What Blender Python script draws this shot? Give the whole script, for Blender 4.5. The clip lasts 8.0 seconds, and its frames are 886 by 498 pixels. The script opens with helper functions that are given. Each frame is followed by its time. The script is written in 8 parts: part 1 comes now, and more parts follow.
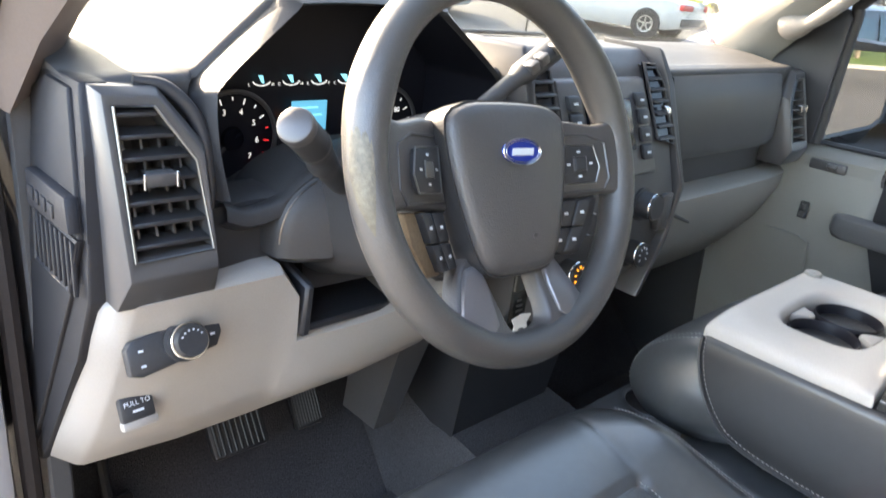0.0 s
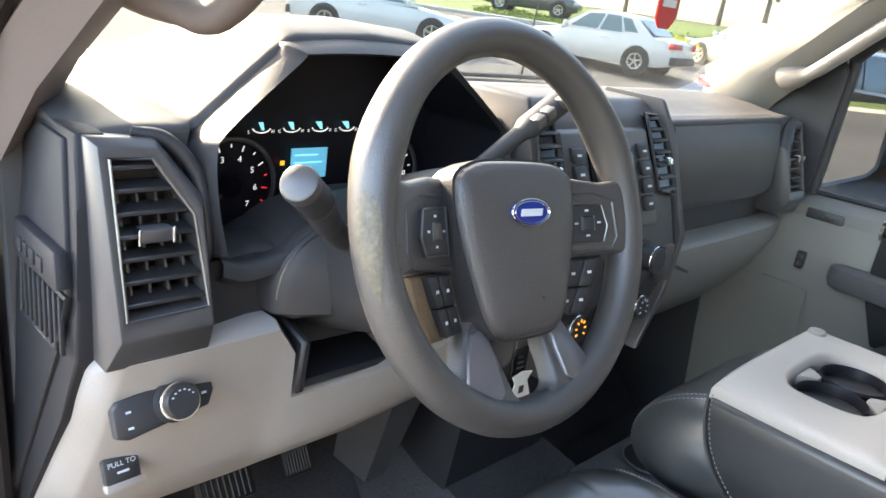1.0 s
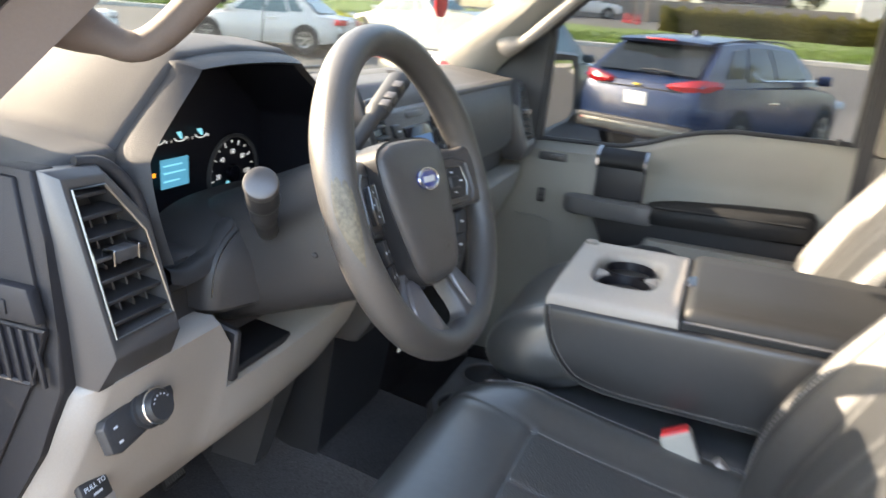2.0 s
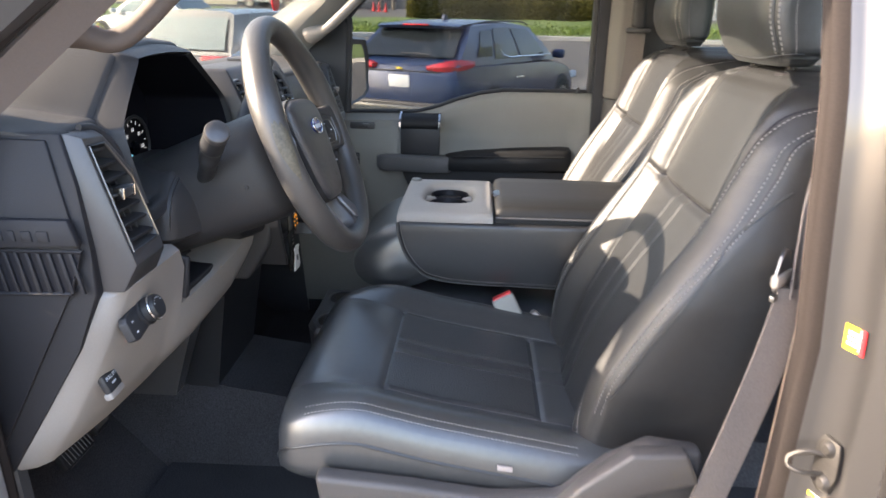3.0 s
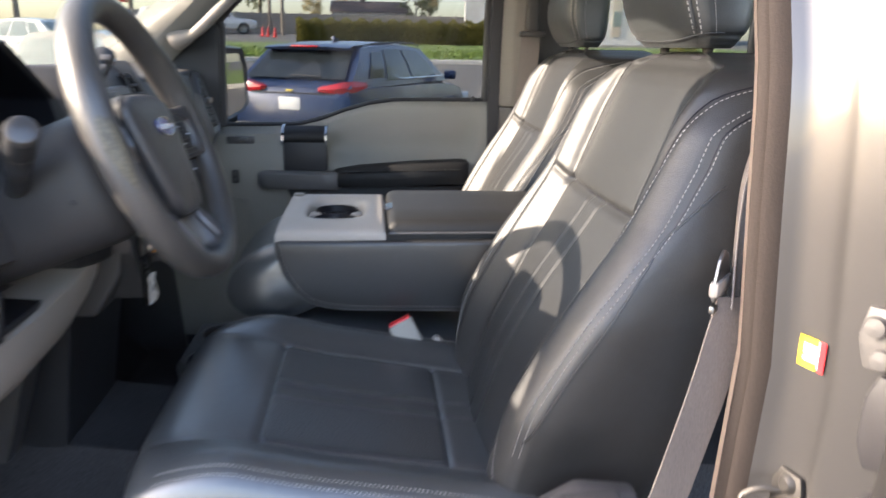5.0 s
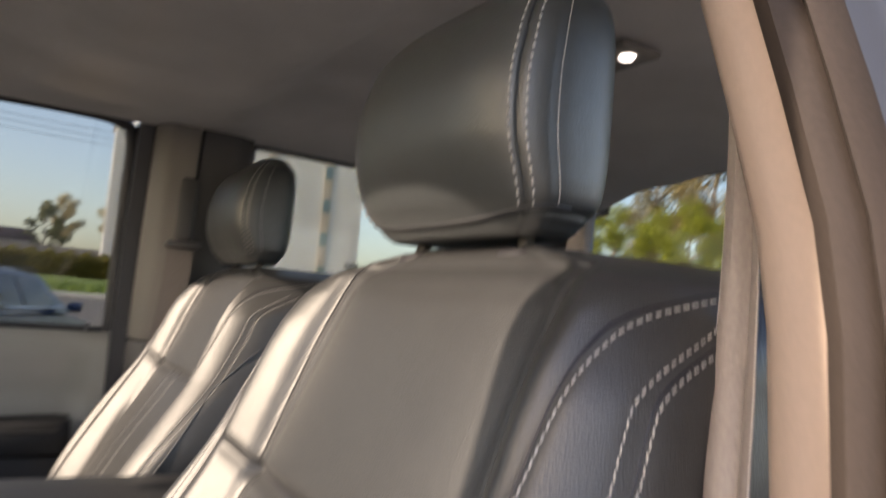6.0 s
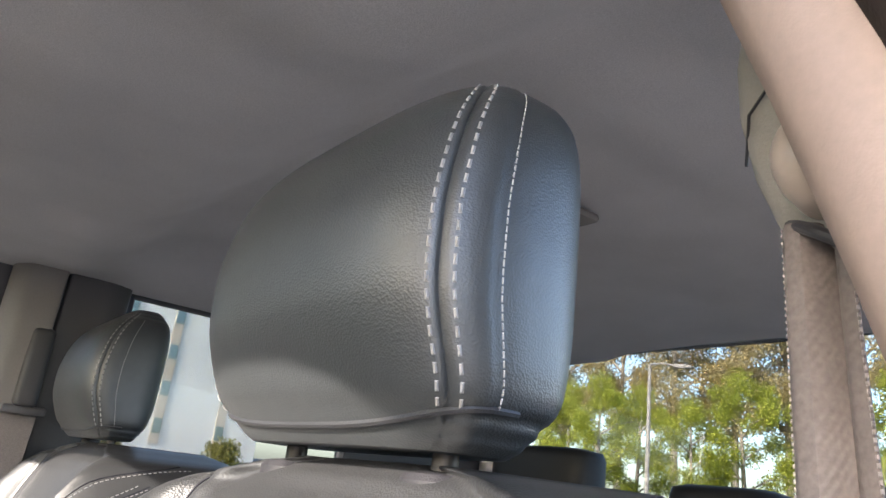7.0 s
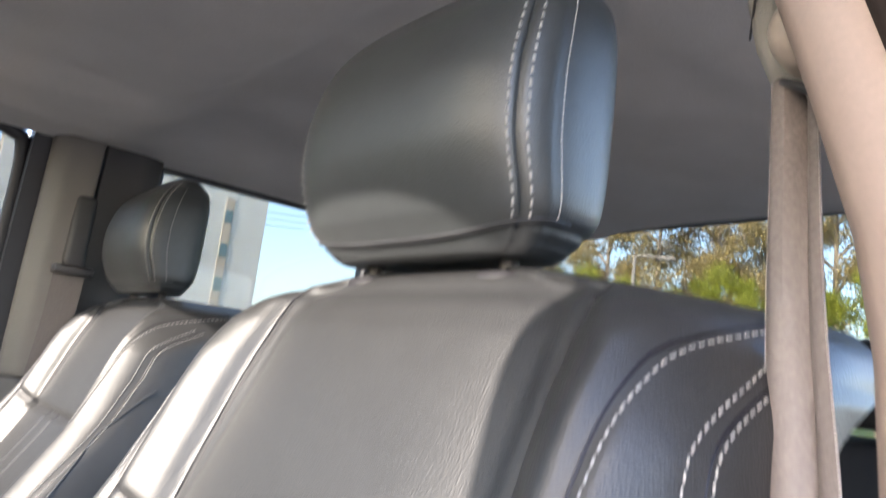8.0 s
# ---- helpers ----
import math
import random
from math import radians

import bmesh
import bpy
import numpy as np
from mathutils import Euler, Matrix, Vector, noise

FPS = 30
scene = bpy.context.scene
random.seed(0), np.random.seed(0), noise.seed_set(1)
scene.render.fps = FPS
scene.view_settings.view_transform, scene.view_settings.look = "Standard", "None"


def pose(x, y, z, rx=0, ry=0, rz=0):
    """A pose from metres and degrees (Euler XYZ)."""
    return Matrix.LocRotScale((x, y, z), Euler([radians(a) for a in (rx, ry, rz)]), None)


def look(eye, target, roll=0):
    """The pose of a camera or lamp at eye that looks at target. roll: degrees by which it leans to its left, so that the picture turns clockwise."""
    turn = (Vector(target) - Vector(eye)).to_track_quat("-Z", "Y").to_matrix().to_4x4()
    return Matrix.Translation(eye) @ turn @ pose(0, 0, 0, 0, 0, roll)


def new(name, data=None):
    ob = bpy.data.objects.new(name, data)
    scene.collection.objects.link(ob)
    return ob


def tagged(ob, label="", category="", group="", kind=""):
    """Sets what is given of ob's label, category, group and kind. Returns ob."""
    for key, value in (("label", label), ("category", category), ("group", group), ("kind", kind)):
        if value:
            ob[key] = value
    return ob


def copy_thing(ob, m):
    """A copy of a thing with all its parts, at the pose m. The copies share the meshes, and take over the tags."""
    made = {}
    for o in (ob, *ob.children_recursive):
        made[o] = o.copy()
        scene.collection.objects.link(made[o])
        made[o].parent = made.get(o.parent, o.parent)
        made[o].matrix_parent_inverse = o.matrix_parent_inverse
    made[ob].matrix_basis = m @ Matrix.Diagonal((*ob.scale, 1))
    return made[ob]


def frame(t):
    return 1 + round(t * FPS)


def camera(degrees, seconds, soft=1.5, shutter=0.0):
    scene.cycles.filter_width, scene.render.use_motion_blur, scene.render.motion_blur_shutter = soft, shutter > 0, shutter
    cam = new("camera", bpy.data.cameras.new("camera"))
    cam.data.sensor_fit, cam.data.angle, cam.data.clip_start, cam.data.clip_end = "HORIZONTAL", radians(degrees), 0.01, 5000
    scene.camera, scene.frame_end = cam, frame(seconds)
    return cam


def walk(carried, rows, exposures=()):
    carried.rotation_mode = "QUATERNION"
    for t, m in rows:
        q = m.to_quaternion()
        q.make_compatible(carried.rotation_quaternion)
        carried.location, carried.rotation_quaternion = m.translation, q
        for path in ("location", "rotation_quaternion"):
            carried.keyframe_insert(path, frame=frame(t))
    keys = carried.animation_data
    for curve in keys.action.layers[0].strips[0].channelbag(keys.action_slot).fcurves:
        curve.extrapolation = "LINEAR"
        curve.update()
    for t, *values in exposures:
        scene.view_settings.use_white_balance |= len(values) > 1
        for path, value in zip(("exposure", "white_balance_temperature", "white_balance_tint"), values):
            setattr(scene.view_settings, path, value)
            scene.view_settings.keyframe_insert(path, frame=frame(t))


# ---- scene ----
cam = camera(61.6, 8.0, 1.5, 0.4)
PATH = [
    (0, (-0.92, -0.099, 1.626), (0.416, 1.204, 0.907), 7.0),
    (0.5, (-0.91, -0.072, 1.644), (0.43, 1.256, 0.981), 8.3),
    (1, (-0.912, -0.065, 1.642), (0.46, 1.241, 1.001), 8.4),
    (1.5, (-0.964, -0.04, 1.64), (0.599, 1.041, 1.017), 6.9),
    (2, (-1.136, 0.027, 1.645), (0.658, 0.675, 1.043), 4.5),
    (2.2, (-1.221, 0.03, 1.642), (0.625, 0.52, 1.049), 3.5),
    (3.3, (-1.584, 0.097, 1.629), (0.326, 0.11, 1.037), 0.9),
    (3.5, (-1.623, 0.111, 1.627), (0.288, 0.097, 1.038), 0.9),
    (4, (-1.643, 0.124, 1.625), (0.268, 0.079, 1.038), 0.9),
    (4.2, (-1.641, 0.124, 1.626), (0.271, 0.065, 1.041), 0.8),
    (5.3, (-1.174, 0.021, 1.538), (0.752, -0.329, 1.128), 1.8),
    (5.5, (-1.063, 0.002, 1.514), (0.836, -0.566, 1.252), 3.0),
    (5.7, (-0.973, -0.008, 1.51), (0.862, -0.796, 1.396), 2.9),
    (6, (-0.859, -0.036, 1.527), (0.843, -1.072, 1.694), 5.0),
    (6.3, (-0.784, -0.086, 1.554), (0.816, -1.213, 1.966), 6.3),
    (6.5, (-0.753, -0.114, 1.564), (0.808, -1.253, 2.079), 6.6),
    (7, (-0.726, -0.131, 1.565), (0.801, -1.267, 2.181), 6.8),
    (7.5, (-0.724, -0.132, 1.563), (0.806, -1.283, 2.139), 7.2),
    (8, (-0.773, -0.044, 1.509), (0.768, -1.274, 1.847), 7.2),
]
EXPOSURES = [(0, 4.55, 7400, 13), (0.4, 4.4, 7400, 13), (1.5, 4.2, 7300, 12), (2.2, 3.85, 7400, 14), (3.4, 3.35, 6900, 17), (5.3, 3.3, 6800, 16), (6.0, 2.65, 7300, 19), (6.5, 3.1, 6300, 15), (7.0, 3.5, 6200, 16), (7.6, 3.55, 6250, 15), (8, 3.4, 6250, 16)]
walk(cam, [(t, look(eye, target, roll)) for t, eye, target, roll in PATH], EXPOSURES)

# ---- light ----
SUN_AZ, SUN_EL = -2.8, 26.2
SUN_DIR = Vector((math.sin(radians(SUN_AZ)) * math.cos(radians(SUN_EL)), math.cos(radians(SUN_AZ)) * math.cos(radians(SUN_EL)), math.sin(radians(SUN_EL))))
world = bpy.data.worlds.new("sky")
scene.world = world
world.use_nodes = True
wn = world.node_tree.nodes
sky = wn.new("ShaderNodeTexSky")
sky.sky_type = "NISHITA"
sky.sun_disc = False
sky.sun_elevation = radians(SUN_EL)
sky.sun_rotation = radians(SUN_AZ)
sky.air_density, sky.dust_density, sky.ozone_density = 1.0, 2.2, 1.2
world.node_tree.links.new(sky.outputs[0], wn["Background"].inputs[0])
wn["Background"].inputs[1].default_value = 0.15
sun_data = bpy.data.lights.new("sun", "SUN")
sun_data.energy, sun_data.angle, sun_data.color = 2.15, radians(0.6), (1.0, 0.90, 0.74)
sun = new("sun", sun_data)
sun.matrix_world = look(SUN_DIR * 60, (0, 0, 0))


# ---- materials ----
def material(name, color, rough=0.5, metal=0.0, grain=0.0, grain_size=400.0, bump=0.0, bump_size=300.0, blotch=0.0, blotch_size=6.0, coat=0.0, coat_rough=0.06, spec=0.5, kind="noise", emit=0.0, rough_var=0.0):
    """Principled surface with fine grain, broad stains and relief, sized in metres."""
    m = bpy.data.materials.new(name)
    m.use_nodes = True
    n, l = m.node_tree.nodes, m.node_tree.links
    b = n["Principled BSDF"]
    b.inputs["Roughness"].default_value = rough
    b.inputs["Metallic"].default_value = metal
    b.inputs["Specular IOR Level"].default_value = spec
    b.inputs["Coat Weight"].default_value = coat
    b.inputs["Coat Roughness"].default_value = coat_rough
    b.inputs["Base Color"].default_value = (*color, 1)
    co = n.new("ShaderNodeTexCoord")
    if grain or blotch:
        fine = n.new("ShaderNodeTexNoise")
        fine.inputs["Scale"].default_value = grain_size
        fine.inputs["Detail"].default_value = 3
        broad = n.new("ShaderNodeTexNoise")
        broad.inputs["Scale"].default_value = blotch_size
        broad.inputs["Detail"].default_value = 5
        for t in (fine, broad):
            l.new(co.outputs["Object"], t.inputs["Vector"])
        def scaled(src, amount):
            k = n.new("ShaderNodeMapRange")
            k.inputs["From Min"].default_value, k.inputs["From Max"].default_value = 0.25, 0.75
            k.inputs["To Min"].default_value, k.inputs["To Max"].default_value = 1 - amount, 1 + amount
            l.new(src.outputs["Fac"], k.inputs["Value"])
            return k
        a, c = scaled(fine, grain), scaled(broad, blotch)
        mul = n.new("ShaderNodeMath")
        mul.operation = "MULTIPLY"
        l.new(a.outputs[0], mul.inputs[0])
        l.new(c.outputs[0], mul.inputs[1])
        mix = n.new("ShaderNodeVectorMath")
        mix.operation = "SCALE"
        mix.inputs[0].default_value = color
        l.new(mul.outputs[0], mix.inputs["Scale"])
        l.new(mix.outputs[0], b.inputs["Base Color"])
        if rough_var:
            rr = n.new("ShaderNodeMapRange")
            rr.inputs["From Min"].default_value, rr.inputs["From Max"].default_value = 0.3, 0.7
            rr.inputs["To Min"].default_value, rr.inputs["To Max"].default_value = rough - rough_var, rough + rough_var
            l.new(broad.outputs["Fac"], rr.inputs["Value"])
            l.new(rr.outputs[0], b.inputs["Roughness"])
    if bump:
        if kind == "leather":
            t = n.new("ShaderNodeTexVoronoi")
            t.feature = "SMOOTH_F1"
            t.inputs["Smoothness"].default_value = 0.4
            out = "Distance"
        elif kind == "weave":
            t = n.new("ShaderNodeTexWave")
            t.bands_direction = "DIAGONAL"
            t.inputs["Distortion"].default_value = 1.5
            out = "Fac"
        else:
            t = n.new("ShaderNodeTexNoise")
            t.inputs["Detail"].default_value = 4
            out = "Fac"
        t.inputs["Scale"].default_value = bump_size
        l.new(co.outputs["Object"], t.inputs["Vector"])
        bp = n.new("ShaderNodeBump")
        bp.inputs["Strength"].default_value = bump
        bp.inputs["Distance"].default_value = 0.002
        l.new(t.outputs[out], bp.inputs["Height"])
        l.new(bp.outputs[0], b.inputs["Normal"])
    if emit:
        b.inputs["Emission Color"].default_value = (*color, 1)
        b.inputs["Emission Strength"].default_value = emit
    return m


def glass_material(name, tint):
    m = bpy.data.materials.new(name)
    m.use_nodes = True
    n, l = m.node_tree.nodes, m.node_tree.links
    n.remove(n["Principled BSDF"])
    t, g, x, f = n.new("ShaderNodeBsdfTransparent"), n.new("ShaderNodeBsdfGlossy"), n.new("ShaderNodeMixShader"), n.new("ShaderNodeLayerWeight")
    power, gain = n.new("ShaderNodeMath"), n.new("ShaderNodeMath")
    power.operation, gain.operation = "POWER", "MULTIPLY_ADD"
    power.inputs[1].default_value, gain.inputs[1].default_value, gain.inputs[2].default_value = 4.0, 0.35, 0.02
    t.inputs[0].default_value = (*tint, 1)
    g.inputs["Roughness"].default_value = 0.0
    f.inputs["Blend"].default_value = 0.5
    l.new(f.outputs["Facing"], power.inputs[0])
    l.new(power.outputs[0], gain.inputs[0])
    l.new(gain.outputs[0], x.inputs[0])
    l.new(t.outputs[0], x.inputs[1])
    l.new(g.outputs[0], x.inputs[2])
    l.new(x.outputs[0], n["Material Output"].inputs[0])
    return m


M = dict(
    leather=material("black_leather", (0.016, 0.0165, 0.0180), 0.40, bump=0.11, bump_size=900, kind="leather", grain=0.12, grain_size=90, blotch=0.12, blotch_size=7, spec=0.85, rough_var=0.04),
    # cushion and headrest leather: base colour lifted to paint in the sky's sheen
    seat_leather=material("polished_skylit_leather", (0.042, 0.0445, 0.046), 0.34, bump=0.08, bump_size=900, kind="leather", grain=0.12, grain_size=90, blotch=0.06, blotch_size=7, spec=1.0, rough_var=0.02, coat=0.9, coat_rough=0.26),
    head_leather=material("skylit_black_leather", (0.027, 0.0300, 0.0312), 0.43, bump=0.17, bump_size=1000, kind="leather", grain=0.12, grain_size=90, blotch=0.08, blotch_size=7, spec=0.6, coat=0.25, coat_rough=0.38),
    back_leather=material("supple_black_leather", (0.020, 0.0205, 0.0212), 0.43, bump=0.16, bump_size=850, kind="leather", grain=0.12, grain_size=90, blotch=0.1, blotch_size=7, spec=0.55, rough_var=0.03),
    edge=material("brushed_bright_edge", (0.22, 0.22, 0.22), 0.36, metal=1.0, grain=0.05),
    leather_fine=material("perforated_black_leather", (0.029, 0.030, 0.032), 0.36, spec=1.0, coat=0.8, coat_rough=0.32, bump=0.5, bump_size=420, kind="leather", grain=0.2, grain_size=200, blotch=0.1),
    thread=material("light_grey_thread", (0.30, 0.29, 0.28), 0.8, grain=0.2),
    dash=material("charcoal_soft_plastic", (0.055, 0.053, 0.053), 0.46, bump=0.25, bump_size=900, grain=0.12, grain_size=700, blotch=0.08, rough_var=0.06),
    column=material("dark_soft_plastic", (0.034, 0.033, 0.034), 0.46, spec=0.4, bump=0.25, bump_size=900, grain=0.12, grain_size=700, blotch=0.08, rough_var=0.05),
    spoke=material("satin_grey_spoke", (0.20, 0.195, 0.205), 0.34, metal=0.55, grain=0.06, grain_size=900, blotch=0.05),
    dash_top=material("charcoal_dash_pad", (0.056, 0.055, 0.056), 0.50, spec=0.28, bump=0.25, bump_size=1100, grain=0.1, grain_size=800, blotch=0.1, rough_var=0.06),
    hub=material("black_grained_plastic", (0.062, 0.059, 0.059), 0.32, spec=0.8, bump=0.35, bump_size=700, grain=0.1, grain_size=600, blotch=0.08),
    rim=material("worn_black_polyurethane", (0.058, 0.055, 0.053), 0.34, spec=0.85, bump=0.3, bump_size=900, grain=0.12, grain_size=500, blotch=0.08, blotch_size=9, rough_var=0.025),
    satin=material("satin_charcoal_trim", (0.085, 0.082, 0.083), 0.36, metal=0.35, grain=0.06, grain_size=900, blotch=0.05),
    beige=material("warm_grey_plastic", (0.305, 0.28, 0.255), 0.5, bump=0.15, bump_size=900, grain=0.05, grain_size=600, blotch=0.05),
    # lit copy of the warm grey plastic; the tray's daylight is in its colour
    tray=material("sunlit_warm_grey_plastic", (0.385, 0.358, 0.326), 0.45, bump=0.12, bump_size=900, grain=0.05, grain_size=600, blotch=0.05),
    grey=material("stone_grey_plastic", (0.245, 0.235, 0.212), 0.5, bump=0.15, bump_size=900, grain=0.06, grain_size=600, blotch=0.06),
    lining=material("grey_headliner_cloth", (0.55, 0.53, 0.515), 0.95, bump=0.5, bump_size=1200, grain=0.15, grain_size=900, blotch=0.1),
    pillar=material("warm_grey_pillar_trim", (0.21, 0.165, 0.140), 0.7, bump=0.1, bump_size=1200, grain=0.05, blotch=0.04),
    # shaded copy of the pillar trim: the shade is in the colour
    front_pillar=material("shaded_pillar_trim", (0.135, 0.105, 0.090), 0.7, bump=0.1, bump_size=1200, grain=0.05, blotch=0.04),
    black=material("matte_black_plastic", (0.026, 0.026, 0.029), 0.5, grain=0.15, blotch=0.15),
    gloss=material("gloss_black_panel", (0.006, 0.006, 0.009), 0.12, spec=0.5),
    button=material("soft_black_button", (0.028, 0.029, 0.032), 0.5, grain=0.1, blotch=0.1),
    mark=material("pale_grey_print", (0.62, 0.66, 0.70), 0.6),
    chrome=material("chrome", (0.80, 0.80, 0.80), 0.12, metal=1.0),
    steel=material("brushed_steel", (0.42, 0.41, 0.39), 0.35, metal=1.0, grain=0.1),
    badge=material("blue_badge_enamel", (0.010, 0.030, 0.24), 0.2, coat=0.6),
    rubber=material("brown_black_rubber", (0.022, 0.017, 0.015), 0.8, spec=0.2, bump=0.15, bump_size=500, grain=0.12, blotch=0.12),
    tyre=material("tyre_rubber", (0.022, 0.022, 0.023), 0.75, bump=0.3, bump_size=120, grain=0.2, blotch=0.2),
    carpet=material("dark_grey_carpet", (0.048, 0.046, 0.050), 1.0, bump=1.0, bump_size=420, grain=0.5, grain_size=350, blotch=0.35, blotch_size=5),
    belt=material("taupe_woven_webbing", (0.150, 0.130, 0.120), 0.7, bump=0.16, bump_size=150, kind="weave", grain=0.2, grain_size=500, blotch=0.06),
    paint=material("champagne_silver_paint", (0.060, 0.0585, 0.059), 0.32, metal=0.72, coat=0.5, grain=0.04, grain_size=1500, blotch=0.03),
    red=material("red_plastic", (0.60, 0.025, 0.03), 0.4, grain=0.05, blotch=0.05),
    white=material("white_label_paper", (0.78, 0.77, 0.74), 0.6, grain=0.04, blotch=0.04),
    yellow=material("yellow_label_ink", (0.80, 0.58, 0.02), 0.6, grain=0.05, blotch=0.05),
    # pane tints are deepened to dim the bright outdoors seen through them
    glass=glass_material("dimming_window_glass", (0.54, 0.56, 0.55)),
    side_glass=glass_material("grey_side_glass", (0.42, 0.435, 0.44)),
    tinted=glass_material("tinted_window_glass", (0.44, 0.46, 0.46)),
    # taupe trim darkened to paint shade onto the sunlit passenger pillar
    post=material("shaded_post_trim", (0.19, 0.175, 0.158), 0.6, bump=0.1, bump_size=1200, grain=0.05, blotch=0.04),
    end=material("dark_charcoal_plastic", (0.017, 0.0165, 0.019), 0.55, spec=0.35, bump=0.25, bump_size=900, grain=0.12, grain_size=700, blotch=0.08),
    seat_plastic=material("charcoal_seat_plastic", (0.058, 0.054, 0.053), 0.45, spec=0.6, bump=0.25, bump_size=900, grain=0.1, grain_size=700, blotch=0.06),
    slat=material("dark_grey_slat_plastic", (0.024, 0.023, 0.024), 0.45, grain=0.1, blotch=0.08),
    cap=material("polished_beige_plastic", (0.36, 0.31, 0.265), 0.28, grain=0.03, blotch=0.03),
    recess=material("matte_black_recess", (0.009, 0.009, 0.013), 0.42, spec=0.22, grain=0.1, blotch=0.1),
    dark_steel=material("dark_oiled_steel", (0.045, 0.042, 0.04), 0.5, metal=0.6, grain=0.15, grain_size=300, blotch=0.2, blotch_size=30),
    selvedge=material("pale_belt_edge", (0.33, 0.30, 0.29), 0.7, grain=0.1),
    lid=material("matte_black_leather", (0.011, 0.0115, 0.0125), 0.52, bump=0.14, bump_size=850, kind="leather", grain=0.12, grain_size=90, blotch=0.08, blotch_size=7, spec=0.35),
    grip=material("smooth_grey_plastic", (0.125, 0.122, 0.120), 0.45, bump=0.1, bump_size=900, grain=0.06, grain_size=600, blotch=0.05),
    # lit copy of the champagne paint, lightened in place of skylight on the jamb
    jamb=material("skylit_champagne_paint", (0.36, 0.34, 0.335), 0.35, metal=0.25, coat=0.5, grain=0.04, grain_size=1500, blotch=0.04),
    mirror=material("mirror_silver", (0.66, 0.65, 0.64), 0.02, metal=1.0),
)


# ---- building helpers ----
def thing(name, at=(0, 0, 0), label="", category="", group="", kind=""):
    ob = new(name)
    ob.location = at
    ob.empty_display_size = 0.05
    return tagged(ob, label, category, group, kind)


def base_of(ob):
    spot = Vector((0, 0, 0))
    while ob is not None:
        spot += ob.location
        ob = ob.parent
    return spot


def to_mesh(name, bm, mat, sharp=35):
    me = bpy.data.meshes.new(name)
    bmesh.ops.recalc_face_normals(bm, faces=bm.faces[:])
    bm.to_mesh(me)
    bm.free()
    me.materials.append(mat)
    me.shade_smooth()
    me.set_sharp_from_angle(angle=radians(sharp))
    return me


def part(name, bm, mat, parent, label="", sharp=35):
    """One mesh, written in world metres, hung under a thing or a part."""
    bmesh.ops.translate(bm, vec=-base_of(parent), verts=bm.verts[:])
    ob = new(name, to_mesh(name, bm, mat, sharp))
    ob.parent = parent
    return tagged(ob, label)


def solo(name, bm, mat, label="", category="", group="", kind="", sharp=35):
    """A thing that is one mesh, with its origin at its base."""
    xs = [v.co for v in bm.verts]
    base = Vector((sum(c.x for c in xs) / len(xs), sum(c.y for c in xs) / len(xs), min(c.z for c in xs)))
    bmesh.ops.translate(bm, vec=-base, verts=bm.verts[:])
    ob = new(name, to_mesh(name, bm, mat, sharp))
    ob.location = base
    return tagged(ob, label, category, group, kind)


def B():
    return bmesh.new()


def rounded(bm, faces, bev, seg=2):
    edges = list({e for f in faces for e in f.edges})
    bmesh.ops.bevel(bm, geom=edges, offset=bev, segments=seg, affect="EDGES", profile=0.5, clamp_overlap=True)


def prism(bm, pts, axis, a, b, bev=0.0, seg=2, shift=None):
    """A polygon pushed from a to b along an axis; pts are the two other coordinates in the order x, y, z. shift moves the far end."""
    put = {"x": lambda p, k: (k, p[0], p[1]), "y": lambda p, k: (p[0], k, p[1]), "z": lambda p, k: (p[0], p[1], k)}[axis]
    one = [bm.verts.new(put(p, a)) for p in pts]
    two = [bm.verts.new(put(p if shift is None else (p[0] + shift[0], p[1] + shift[1]), b)) for p in pts]
    n = len(pts)
    faces = [bm.faces.new(one), bm.faces.new(two[::-1])]
    faces += [bm.faces.new((one[i], two[i], two[(i + 1) % n], one[(i + 1) % n])) for i in range(n)]
    bmesh.ops.recalc_face_normals(bm, faces=faces)
    if bev:
        rounded(bm, faces, bev, seg)
    return bm


def box(bm, x0, x1, y0, y1, z0, z1, bev=0.0, seg=2):
    return prism(bm, [(x0, y0), (x1, y0), (x1, y1), (x0, y1)], "z", z0, z1, bev, seg)


def obox(bm, m, sx, sy, sz, bev=0.0, seg=2):
    """A box of that size round the pose m."""
    t = B()
    box(t, -sx / 2, sx / 2, -sy / 2, sy / 2, -sz / 2, sz / 2, bev, seg)
    return absorb(bm, t, m)


def absorb(bm, other, m=Matrix()):
    bmesh.ops.transform(other, matrix=m, verts=other.verts[:])
    me = bpy.data.meshes.new("spare")
    other.to_mesh(me)
    other.free()
    bm.from_mesh(me)
    bpy.data.meshes.remove(me)
    return bm


def loft(bm, loops, closed=True, caps=True):
    rows = [[bm.verts.new(p) for p in loop] for loop in loops]
    n = len(rows[0])
    for r, s in zip(rows, rows[1:]):
        for i in range(n if closed else n - 1):
            j = (i + 1) % n
            bm.faces.new((r[i], r[j], s[j], s[i]))
    if caps and closed:
        bm.faces.new(rows[0][::-1])
        bm.faces.new(rows[-1])
    return bm


def frames(pts, closed=False):
    pts = [Vector(p) for p in pts]
    n, out, side = len(pts), [], None
    for i in range(n):
        a = pts[(i - 1) % n] if closed or i else pts[0]
        b = pts[(i + 1) % n] if closed or i < n - 1 else pts[-1]
        t = (b - a).normalized()
        if side is None:
            up = Vector((0, 0, 1)) if abs(t.z) < 0.9 else Vector((1, 0, 0))
            side = t.cross(up).normalized()
        side = (side - t * side.dot(t)).normalized()
        out.append((pts[i], t, side, t.cross(side)))
    return out


